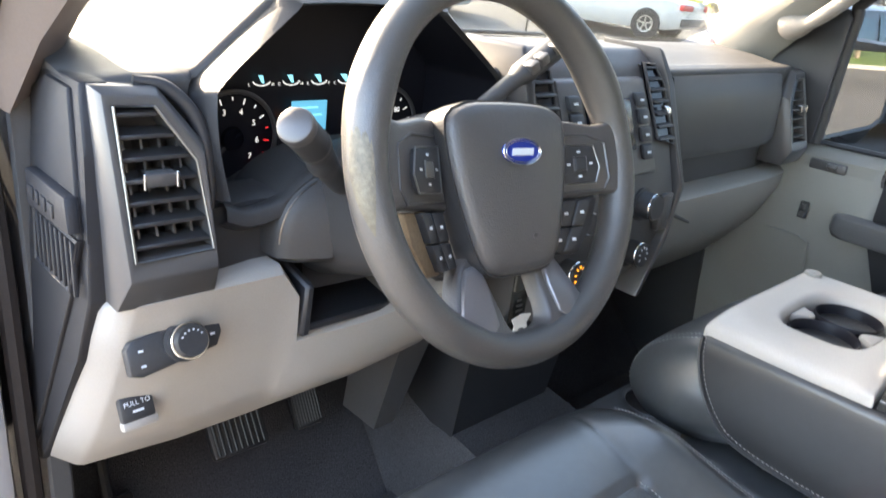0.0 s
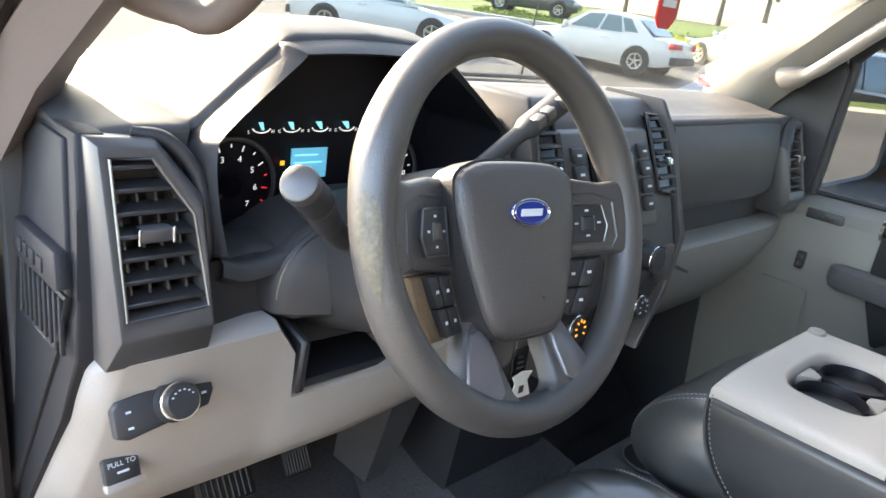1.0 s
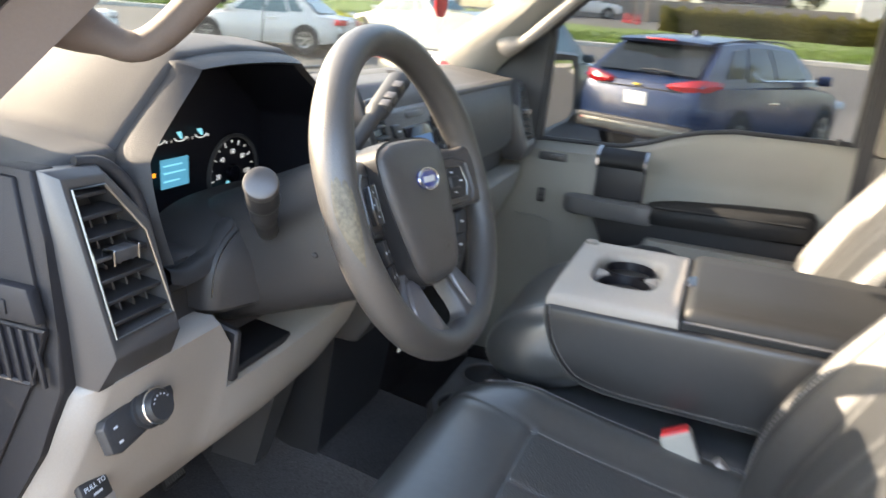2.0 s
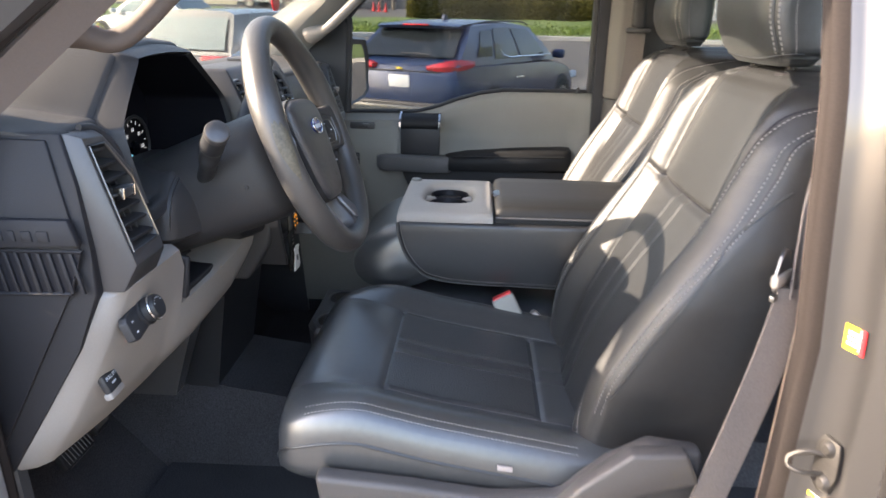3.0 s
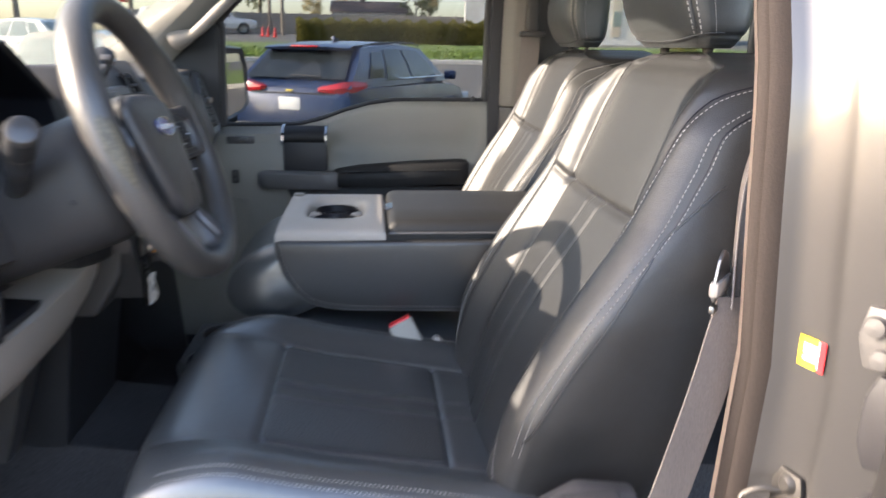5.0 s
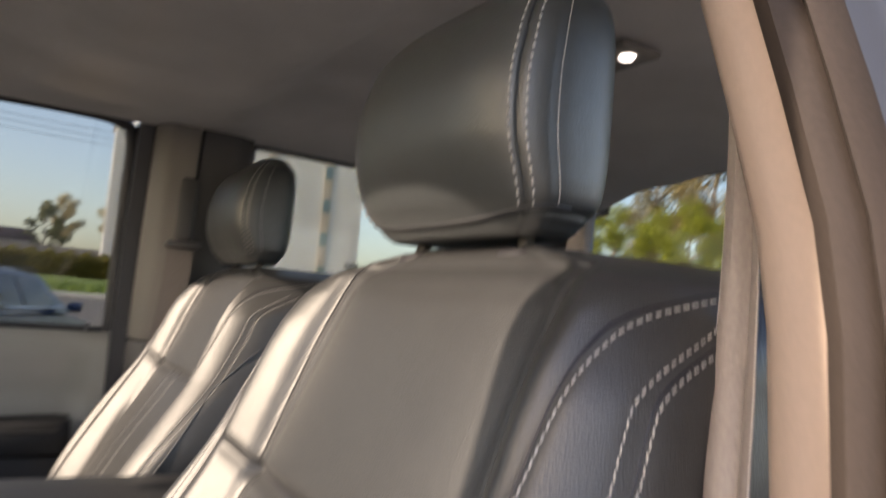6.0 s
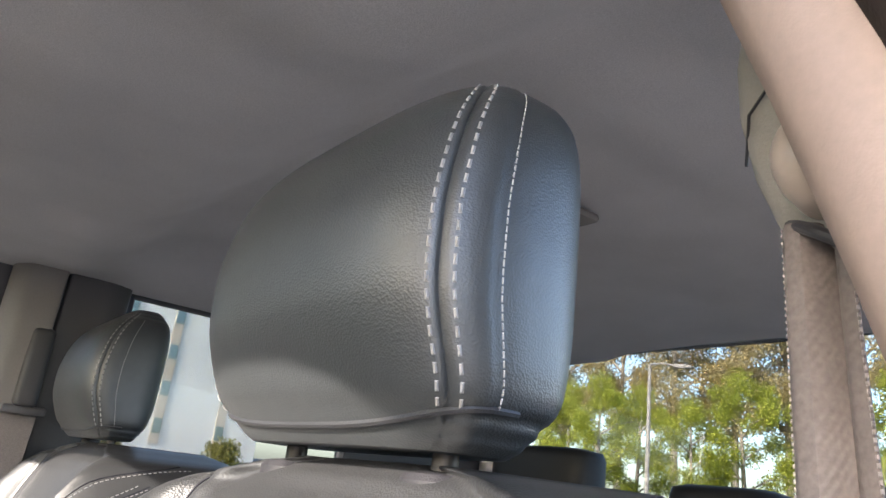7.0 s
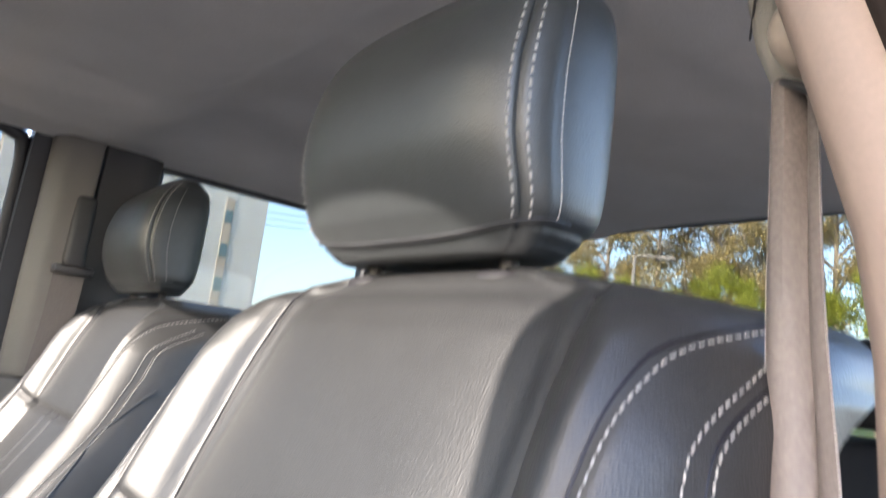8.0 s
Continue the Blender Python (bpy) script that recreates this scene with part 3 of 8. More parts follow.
def cushion_top(x, y):
    e = min(1.0, abs(x) / 0.252)
    f = max(-1.0, min(1.0, (y - 0.105) / 0.225))
    base = 1.126 + 0.17 * (y - 0.19)
    base += 0.028 * step(0.55, 0.85, e) * step(0.33, 0.20, y) + 0.010 * step(0.10, 0.30, y)
    base -= 0.060 * (1 - (1 - e ** 4.0) ** 0.25)
    base -= 0.075 * (1 - (1 - max(0.0, f) ** 5.0) ** 0.2)
    ax = abs(x)
    g = 0.0
    if -0.09 < y < 0.197:
        g += 0.0045 * math.exp(-((ax - 0.140) / 0.004) ** 2)
        g += 0.003 * math.exp(-((ax - 0.020) / 0.0035) ** 2)
    if ax < 0.145:
        g += 0.005 * math.exp(-((y - 0.197) / 0.004) ** 2) + 0.005 * math.exp(-((y + 0.03) / 0.004) ** 2)
    if y > 0.19:
        g += 0.003 * math.exp(-((ax - 0.145 - (y - 0.19) * 0.25) / 0.004) ** 2)
    return base - g


def cushion(seat, cx):
    bm = B()
    rows = []
    n = 96
    ys = [-0.12 + 0.40 * k / 90 for k in range(91)] + [0.28 + 0.0495 * math.sin(math.pi / 2 * k / 20) for k in range(1, 21)]
    for y in ys:
        f = max(0.0, (y - 0.105) / 0.225)
        w = 0.252 * (1 - 0.22 * (1 - max(0.0, 1 - f ** 5) ** 0.25))
        top = [(cx + w * (2 * j / n - 1), y, cushion_top(0.252 * (2 * j / n - 1), y)) for j in range(n + 1)]
        low = min(1.032 + 0.012 * f ** 3, top[0][2] - 0.022)
        under = [(cx + w * a, y, low + (top[0][2] - low) * h) for a, h in ((1.0, 0.55), (0.985, 0.2), (0.95, 0.0), (-0.95, 0.0), (-0.985, 0.2), (-1.0, 0.55))]
        rows.append(top + under)
    loft(bm, rows)
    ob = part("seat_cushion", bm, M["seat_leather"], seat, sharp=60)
    # piping round the lower edge of the padding
    side = [(0.252 * (1 - 0.22 * (1 - max(0.0, 1 - max(0.0, (y - 0.105) / 0.225) ** 5) ** 0.25)), y, cushion_top(0.252, y)) for y in ys if y > -0.10]
    bm = B()
    tube(bm, [(cx - x, y, z) for x, y, z in side] + [(cx + x, y, z) for x, y, z in side[::-1]], 0.0022, 6)
    part("piping", bm, M["leather"], ob)
    def normal(p):
        d = 0.003
        x, y = p.x - cx, p.y
        return Vector((-(cushion_top(x + d, y) - cushion_top(x - d, y)) / (2 * d), -(cushion_top(x, y + d) - cushion_top(x, y - d)) / (2 * d), 1)).normalized()
    sew = B()
    for s in (-1, 1):
        for a, y0, y1 in ((0.145, -0.08, 0.195), (0.024, -0.03, 0.193), (0.226, -0.07, 0.29), (0.236, -0.07, 0.29)):
            stitches(sew, [Vector((cx + s * a, y0 + (y1 - y0) * k / 60, cushion_top(s * a, y0 + (y1 - y0) * k / 60))) for k in range(61)], normal)
    tagged(part("stitching", sew, M["thread"], ob, "light grey contrast stitching"), kind="stuff")
    bm = B()
    prism(bm, [(0.014, 1.073), (0.034, 1.075), (0.034, 1.082), (0.014, 1.080)], "x", cx - 0.2545, cx - 0.2515, 0.0005, 1)
    part("sewn_tag", bm, M["selvedge"], ob, "small pale sewn tag")
    # perforated insert lying on the middle
    bm = B()
    rows = [[(cx + x, y, cushion_top(x, y) + 0.0012) for x in [-0.134 + 0.268 * j / 40 for j in range(41)]] for y in [-0.024 + 0.215 * k / 36 for k in range(37)]]
    loft(bm, rows, closed=False)
    part("seat_insert", bm, M["leather_fine"], ob, "perforated black leather insert")
    return ob


def head_row(z):
    w = lerp_table([(1.553, 0.080), (1.557, 0.100), (1.562, 0.110), (1.572, 0.1155), (1.60, 0.1165), (1.64, 0.1165), (1.68, 0.114), (1.705, 0.108), (1.722, 0.097), (1.733, 0.080), (1.738, 0.050)], z)
    f = lerp_table([(1.553, -0.318), (1.560, -0.301), (1.572, -0.292), (1.61, -0.275), (1.65, -0.274), (1.69, -0.285), (1.715, -0.304), (1.73, -0.324), (1.738, -0.343)], z)
    r = lerp_table([(1.553, -0.364), (1.563, -0.378), (1.60, -0.387), (1.66, -0.389), (1.70, -0.389), (1.725, -0.384), (1.738, -0.370)], z)
    return w * 1.03, f, r


def head_point(q, z):
    """The headrest's skin at an angle (0: towards the middle of the cab, 90: front)."""
    w, f, r = [(head_row(z - 0.014)[i] + head_row(z - 0.007)[i] + 2 * head_row(z)[i] + head_row(z + 0.007)[i] + head_row(z + 0.014)[i]) / 6 for i in range(3)]
    p = 3.5
    c, s = math.cos(q), math.sin(q)
    x = w * math.copysign(abs(c) ** (2 / p), c)
    d = (f - r) / 2
    y = (f + r) / 2 + d * math.copysign(abs(s) ** (2 / p), s)
    return x, y


def headrest(seat, cx):
    cx += 0.018
    UP = 0.027
    bm = B()
    n = 120
    seams = [radians(a) for a in (30, 150)]
    side = [radians(a) for a in (5, 175)]
    zs = [1.553 + 0.185 * (0.5 - 0.5 * math.cos(math.pi * k / 90)) for k in range(91)]
    rows = []
    for z in zs:
        row = []
        for j in range(n):
            q = 2 * math.pi * j / n
            x, y = head_point(q, z)
            k = 1 - 0.022 * sum(math.exp(-((q - s) / 0.022) ** 2) for s in seams) - 0.012 * sum(math.exp(-((q - s) / 0.03) ** 2) for s in side)
            if z > 1.555:
                k -= 0.012 * math.exp(-((z - 1.5585 - 0.009 * math.cos(q) ** 2) / 0.0022) ** 2)
            cy = (head_row(z)[1] + head_row(z)[2]) / 2
            row.append((cx + x * k, cy + (y - cy) * k, z + UP))
        rows.append(row)
    loft(bm, rows)
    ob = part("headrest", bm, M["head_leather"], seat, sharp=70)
    sew = B()
    mid = Vector((cx, -0.35, 1.63))
    out = lambda p: Vector((p.x - mid.x, (p.y - mid.y) * 1.6, (p.z - mid.z) * 0.3)).normalized()
    for s in seams:
        for off in (-0.105, 0.105):
            line = []
            for k in range(70):
                z = 1.570 + 0.160 * k / 69
                x, y = head_point(s + off, z)
                line.append(Vector((cx + x, y, z + UP)))
            stitches(sew, line, out, 0.0044, 0.0026, 0.0008)
    for s in side:
        line = []
        for k in range(60):
            z = 1.570 + 0.147 * k / 59
            x, y = head_point(s, z)
            line.append(Vector((cx + x, y, z + UP)))
        stitches(sew, line, out, 0.0028, 0.0008, 0.0004)
    low = []
    for k in range(140):
        q = math.pi * k / 139
        z = 1.5605 + 0.009 * math.cos(q) ** 2
        x, y = head_point(q, z)
        low.append(Vector((cx + x, y, z + UP)))
    bm = B()
    tube(bm, low, 0.0016, 6)
    part("piping", bm, M["leather"], ob)
    tagged(part("stitching", sew, M["thread"], ob, "light grey contrast stitching"), kind="stuff")
    for s in (-1, 1):
        bm = B()
        tube(bm, [(cx + s * 0.068, -0.340, 1.52), (cx + s * 0.068, -0.340, 1.59)], 0.006, 12)
        part("headrest_post", bm, M["dark_steel"], ob, "dark steel headrest post")
        bm = B()
        lathe(bm, [(0.0, 0), (0.017, 0), (0.017, 0.008), (0.014, 0.011), (0.008, 0.012), (0.0, 0.012)], pose(cx + s * 0.068, -0.336, 1.560), 20)
        bmesh.ops.scale(bm, vec=(1.25, 0.8, 1), verts=bm.verts[:], space=Matrix.Translation((-cx - s * 0.068, 0.334, 0)))
        part("post_collar", bm, M["end"], ob, "charcoal plastic post collar")
    return ob


def seat_base(seat, cx):
    def base_part(name, bm, mat, parent, label=""):
        bmesh.ops.translate(bm, vec=(0, -0.009, 0.012), verts=bm.verts[:])
        return part(name, bm, mat, parent, label)
    bm = B()
    s = -1
    x0, x1 = cx - 0.285, cx - 0.255
    prism(bm, [(0.276, 1.062), (0.262, 0.97), (0.22, 0.93), (-0.16, 0.93), (-0.215, 1.00), (-0.205, 1.12), (-0.14, 1.128), (-0.09, 1.10), (-0.035, 1.047), (0.05, 1.040), (0.15, 1.052)], "x", x0, x1, 0.008, 3)
    ob = base_part("side_trim", bm, M["seat_plastic"], seat, "charcoal plastic seat side trim")
    bm = B()
    prism(bm, [(-0.02, 1.035), (-0.055, 1.078), (-0.115, 1.128), (-0.18, 1.13), (-0.198, 1.09), (-0.13, 1.07), (-0.06, 1.02), (-0.03, 1.018)], "x", x0 - 0.024, x0 + 0.004, 0.006, 3)
    base_part("recline_cover", bm, M["seat_plastic"], ob)
    bm = B()
    prism(bm, [(0.225, 1.018), (0.21, 0.955), (0.17, 0.945), (-0.10, 0.945), (-0.13, 1.01), (-0.03, 1.012), (0.06, 1.020)], "x", x0 - 0.005, x0 + 0.004, 0.004, 2)
    base_part("switch_panel", bm, M["seat_plastic"], ob)
    bm = B()
    prism(bm, [(0.155, 1.003), (0.150, 0.985), (0.113, 0.985), (0.107, 0.996), (0.112, 1.004)], "x", x0 - 0.022, x0 - 0.004, 0.004, 2)
    base_part("seat_switch", bm, M["button"], ob, "black seat switch with chrome edge")
    bm = B()
    tube(bm, [(x0 - 0.0225, a, b) for a, b in ((0.153, 1.001), (0.149, 0.987), (0.115, 0.987), (0.109, 0.996), (0.114, 1.002))], 0.0016, 6, closed=True)
    base_part("switch_edge", bm, M["chrome"], ob)
    bm = B()
    lathe(bm, [(0.0, 0.0), (0.021, 0.0), (0.021, 0.008), (0.017, 0.011), (0.0, 0.011)], pose(x0 - 0.004, 0.073, 0.995, 0, -90, 0), 28)
    base_part("lumbar_switch", bm, M["button"], ob)
    bm = B()
    tube(bm, [(x0 - 0.013, 0.073 + 0.0195 * math.cos(q), 0.995 + 0.0195 * math.sin(q)) for q in [2 * math.pi * k / 32 for k in range(32)]], 0.0013, 6, closed=True)
    base_part("switch_edge", bm, M["chrome"], ob)
    bm = B()
    lathe(bm, [(0.0, 0.0), (0.012, 0.0), (0.011, 0.003), (0.006, 0.004), (0.004, 0.001), (0.0, 0.001)], pose(x0 - 0.002, 0.253, 1.014, 0, -90, 0), 20)
    base_part("trim_screw", bm, M["steel"], ob)
    bm = B()
    box(bm, cx - 0.255, cx + 0.25, -0.20, 0.25, 0.80, 1.03, 0.02)
    base_part("seat_frame", bm, M["black"], seat)
    for dx in (-0.20, 0.20):
        bm = B()
        box(bm, cx + dx - 0.03, cx + dx + 0.03, -0.25, 0.28, 0.72, 0.80, 0.008)
        base_part("seat_rail", bm, M["black"], seat)


def front_seat():
    seat = thing("front_seat", (SX, 0.05, 0.72), "black leather bucket seat with light contrast stitching", "seat", "front seats")
    backrest(seat, SX)
    cushion(seat, SX)
    headrest(seat, SX)
    seat_base(seat, SX)
    return seat


driver_seat = front_seat()
copy_thing(driver_seat, pose(SX + 0.845, 0.05 - 0.09, 0.72))


# ---- dashboard ----
def strip_letters(parent, text, m, size, mat, name="lettering"):
    """Raised print from the built-in font."""
    cu = bpy.data.curves.new(name, "FONT")
    cu.body, cu.size, cu.align_x, cu.align_y, cu.extrude = text, size, "CENTER", "CENTER", 0.0002
    tmp = bpy.data.objects.new(name, cu)
    me = bpy.data.meshes.new_from_object(tmp)
    bpy.data.objects.remove(tmp)
    bm = B()
    bm.from_mesh(me)
    bpy.data.meshes.remove(me)
    bmesh.ops.transform(bm, matrix=m, verts=bm.verts[:])
    return part(name, bm, mat, parent)


def facing(x, y, z, tilt=0.0, turn=0.0):
    """A pose whose z axis looks back at the driver, leaning up by tilt; x to the right."""
    return pose(x, y, z, 90 - tilt, 0, turn)


def vent_slats(parent, poly, y0, y1, count, put=part):
    """Level slats cut to the outline of a vent opening; poly of (x, z), y given at the bottom and top."""
    zs = [p[1] for p in poly]
    lo, hi = min(zs), max(zs)
    def span(z):
        xs = []
        for (xa, za), (xb, zb) in zip(poly, poly[1:] + poly[:1]):
            if (za - z) * (zb - z) < 0:
                xs.append(xa + (xb - xa) * (z - za) / (zb - za))
        return (min(xs), max(xs)) if len(xs) > 1 else None
    for k in range(count):
        z = lo + (hi - lo) * (k + 0.62) / count
        s = span(z)
        if not s:
            continue
        y = y0 + (y1 - y0) * (z - lo) / (hi - lo)
        bm = B()
        prism(bm, [(y + 0.001, z - 0.0030), (y + 0.024, z + 0.001), (y + 0.024, z + 0.003), (y + 0.001, z + 0.001)], "x", s[0] + 0.001, s[1] - 0.001, 0.0008, 1)
        put("slat", bm, M["slat"], parent)
    for k in range(4):
        x = min(p[0] for p in poly) + (max(p[0] for p in poly) - min(p[0] for p in poly)) * (k + 0.7) / 4.4
        bm = B()
        prism(bm, [(y0 + 0.016, lo + 0.006), (y0 + 0.036, lo + 0.006), (y1 + 0.036 - 0.006, hi - 0.03), (y1 + 0.016 - 0.006, hi - 0.03)], "x", x - 0.001, x + 0.001)
        put("vane", bm, M["hub"], parent)


def end_vent(dash, s):
    """Tall corner vent with its housing, leaning back at the top and tucked in under the chin; s is -1 on the driver's side."""
    def sided(pts):
        return [(-x, z) for x, z in pts][::-1] if s > 0 else pts
    inner = sided([(-0.695, 1.365), (-0.626, 1.366), (-0.630, 1.441), (-0.660, 1.486), (-0.694, 1.487)])
    big = sided([(-0.709, 1.318), (-0.620, 1.316), (-0.616, 1.452), (-0.652, 1.500), (-0.707, 1.502)])
    brow = sided([(-0.702, 1.350), (-0.623, 1.350), (-0.622, 1.446), (-0.656, 1.494), (-0.702, 1.497)])
    ly = lambda z: 0.470 + 0.32 * (z - 1.365)
    rear = lambda z: 0.480 if z < 1.34 else ly(z) + 0.010
    bm = B()
    back = [(x, 0.60, z) for x, z in big]
    shoulder = [(x, rear(z), z) for x, z in big]
    face = [(x, ly(z) - 0.001, z) for x, z in brow]
    lip = [(x, ly(z) + 0.001, z) for x, z in inner]
    well = [(x, ly(z) + 0.05, z) for x, z in inner]
    loft(bm, [back, shoulder, face, lip, well], caps=False)
    soften(bm, 0.003)
    housing = part("vent_housing", bm, M["satin"], dash, "satin charcoal vent housing", sharp=28)
    bm = B()
    tube(bm, [(x, ly(z) - 0.0005, z) for x, z in inner], 0.0015, 6, closed=True)
    part("vent_surround", bm, M["edge"], housing, "thin bright vent surround")
    bm = B()
    loft(bm, [[(x, 0.545, z) for x, z in inner], [(x, 0.550, z) for x, z in inner]])
    part("vent_backing", bm, M["black"], housing)
    vent_slats(housing, inner, ly(1.366), ly(1.49), 7)
    bm = B()
    x = -0.668 * (1 if s < 0 else -1)
    box(bm, x - 0.013, x + 0.015, ly(1.43) - 0.010, ly(1.43) + 0.006, 1.424, 1.436, 0.003)
    part("vent_tab", bm, M["satin"], housing)
    for dx in (-0.013, 0.015):
        bm = B()
        box(bm, x + dx - 0.0012, x + dx + 0.0012, ly(1.43) - 0.0108, ly(1.43) + 0.002, 1.423, 1.437, 0.0006, 1)
        part("tab_edge", bm, M["chrome"], housing)


HOOD_X = -0.412
HOOD_IN = [(0.186, 1.400), (0.191, 1.440), (0.190, 1.484), (0.178, 1.506), (0.100, 1.566), (0.086, 1.573), (0.0, 1.576)]
HOOD_OUT = [(0.200, 1.396), (0.205, 1.445), (0.204, 1.482), (0.192, 1.501), (0.117, 1.567), (0.098, 1.582), (0.0, 1.589)]
PAD_RIDGE = [(0.0, 1.592), (0.096, 1.586), (0.118, 1.570), (0.193, 1.504), (0.21, 1.500), (0.235, 1.502), (0.30, 1.506)]
PAD_BASE = [(0.50, 1.506), (0.56, 1.508), (0.62, 1.518), (0.70, 1.525), (0.80, 1.514), (0.87, 1.493), (0.90, 1.478)]


def hood_inner_y(z):
    """The opening of the instrument hood leans away from the driver towards its top."""
    return 0.528 + 0.22 * (z - 1.571)


def hood_outer_y(z):
    return hood_inner_y(z) + 0.022 + 0.014 * step(1.57, 1.49, z)


def hood_line(pts):
    """The half outline carried over the top to the other side, as (x, z)."""
    half = [(HOOD_X - x, z) for x, z in pts]
    full = half + [(2 * HOOD_X - x, z) for x, z in half[-2::-1]]
    return [(p.x, p.z) for p in smooth_line([(x, 0, z) for x, z in full], 4)]


def pad_height(x, y):
    """Top of the dash pad: a broad back that rises into the instrument hood."""
    off = abs(x - HOOD_X)
    wide = off / (1 + 1.1 * max(0.0, y - 0.56))
    rise = max(0.0, lerp_table(PAD_RIDGE, wide) - 1.505)
    fade = step(1.0, 0.58, y)
    return lerp_table(PAD_BASE, y) + rise * fade - 0.012 * step(0.66, 0.735, abs(x))


def pad_front(x):
    off = abs(x - HOOD_X)
    if off < 0.2:
        return 0.550
    return lerp_table([(-0.72, 0.536), (-0.21, 0.540), (-0.17, 0.530), (0.10, 0.530), (0.17, 0.512), (0.60, 0.515), (0.735, 0.535)], x)


def dashboard():
    dash = thing("dashboard", (0, 0.7, 1.1), "charcoal and warm grey truck dashboard with tall corner vents", "dashboard")
    # padded top, falling towards the windshield
    bm = B()
    rows = []
    for i in range(181):
        x = -0.712 + 1.447 * i / 180
        yf = pad_front(x)
        under = step(0.203, 0.190, abs(x - HOOD_X))
        top = [(x, 0.90 + (yf + 0.008 - 0.90) * k / 20, pad_height(x, 0.90 + (yf + 0.008 - 0.90) * k / 20)) for k in range(21)]
        zf = top[-1][2]
        rows.append([(x, 0.90, 1.30)] + top + [(x, yf + 0.002, zf - 0.003), (x, yf, zf - 0.008), (x, yf + 0.003 + 0.12 * under, zf - 0.016), (x, yf + 0.010 + 0.125 * under, 1.40), (x, yf + 0.012 + 0.125 * under, 1.30)])
    loft(bm, rows)
    part("dash_pad", bm, M["dash_top"], dash, sharp=50)
    # grained strip between the corner vent and the pad
    bm = B()
    tube(bm, smooth_line([(-0.668, 0.532, 1.504), (-0.640, 0.527, 1.497), (-0.617, 0.518, 1.468), (-0.611, 0.508, 1.425), (-0.612, 0.500, 1.392)], 6), [0.001 + 0.0055 * math.sin(math.pi * min(1, 0.12 + k / 27)) ** 0.5 for k in range(25)], 8)
    part("vent_side_strip", bm, M["black"], dash, "black grained strip beside the vent", sharp=60)
    bm = B()
    prism(bm, [(0.905, 1.478), (0.885, 1.497), (0.872, 1.499), (0.872, 1.490)], "x", -0.66, 0.66, 0.001, 1)
    part("defrost_strip", bm, M["black"], dash)
    end_vent(dash, -1)
    end_vent(dash, 1)
    # flat end panel in the doorway, leaning out towards the sill
    def leaf(pts, out, thick, bev):
        t = B()
        edge = lambda z: -0.709 - 0.026 * (1.50 - z) / 0.42
        loft(t, [[(edge(z) - out, y, z) for y, z in pts], [(edge(z) - out + thick, y, z) for y, z in pts]])
        if bev:
            rounded(t, t.faces[:], bev, 2)
        return t
    end = part("end_panel", leaf([(0.645, 1.496), (0.60, 1.504), (0.531, 1.503), (0.518, 1.445), (0.508, 1.373), (0.504, 1.318), (0.533, 1.249), (0.580, 1.170), (0.634, 1.082), (0.655, 1.074), (0.664, 1.085), (0.662, 1.30)], 0.003, 0.024, 0.003), M["end"], dash, "charcoal plastic end panel")
    part("end_cover", leaf([(0.60, 1.497), (0.546, 1.496), (0.528, 1.412), (0.517, 1.369), (0.535, 1.320), (0.646, 1.100), (0.656, 1.13), (0.650, 1.33), (0.638, 1.48)], 0.007, 0.006, 0.002), M["end"], end)
    part("badge_plate", leaf([(0.628, 1.409), (0.525, 1.410), (0.514, 1.380), (0.621, 1.375)], 0.017, 0.012, 0.003), M["end"], end)
    # plain raised bars in place of the badge lettering
    for y, w in ((0.607, 0.013), (0.590, 0.008), (0.573, 0.012), (0.554, 0.013)):
        part("badge_bar", leaf([(y + w / 2, 1.397), (y - w / 2, 1.397), (y - w / 2 - 0.002, 1.385), (y + w / 2 - 0.002, 1.385)], 0.019, 0.003, 0.001), M["end"], end)
    ring = [(0.627, 1.371), (0.515, 1.372), (0.532, 1.322), (0.621, 1.320)]
    bm = B()
    tube(bm, [(-0.709 - 0.026 * (1.50 - z) / 0.42 - 0.008, y, z) for y, z in ring], 0.0028, 6, closed=True)
    part("grille_frame", bm, M["end"], end)
    part("grille_backing", leaf(ring, 0.0078, 0.001, 0), M["recess"], end)
    for k in range(8):
        y = 0.620 - 0.0128 * k
        part("grille_bar", leaf([(y, 1.370), (y - 0.0045, 1.370), (y - 0.0165, 1.323), (y - 0.012, 1.323)], 0.011, 0.004, 0.0008), M["end"], end)
    # lower panel on the driver's side
    bm = B()
    rows = []
    for x, zt, yt, zb, yb in ((-0.715, 1.314, 0.505, 1.088, 0.640), (-0.712, 1.318, 0.499, 1.082, 0.632), (-0.695, 1.326, 0.481, 1.079, 0.604), (-0.690, 1.328, 0.478, 1.080, 0.598), (-0.62, 1.329, 0.477, 1.096, 0.568), (-0.547, 1.329, 0.478, 1.112, 0.548),
                              (-0.525, 1.297, 0.482, 1.117, 0.543), (-0.518, 1.238, 0.494, 1.118, 0.542), (-0.42, 1.243, 0.485, 1.137, 0.520), (-0.33, 1.262, 0.470, 1.165, 0.500), (-0.27, 1.295, 0.455, 1.20, 0.49)):
        n = Vector((0, -(zt - zb), yt - yb)).normalized()
        low = -0.020 * step(-0.62, -0.709, x)
        rows.append([(x, yt + 0.10, zt - 0.004), (x, yt + 0.010, zt), (x, yt, zt - 0.008)] + [(x + low * k, yt + (yb - yt) * k + n.y * 0.010 * math.sin(math.pi * k), zt + (zb - zt) * k) for k in (0.25, 0.5, 0.75)] + [(x + low, yb, zb + 0.006), (x + low, yb + 0.012, zb), (x + low, yb + 0.10, zb + 0.03)])
    loft(bm, rows)
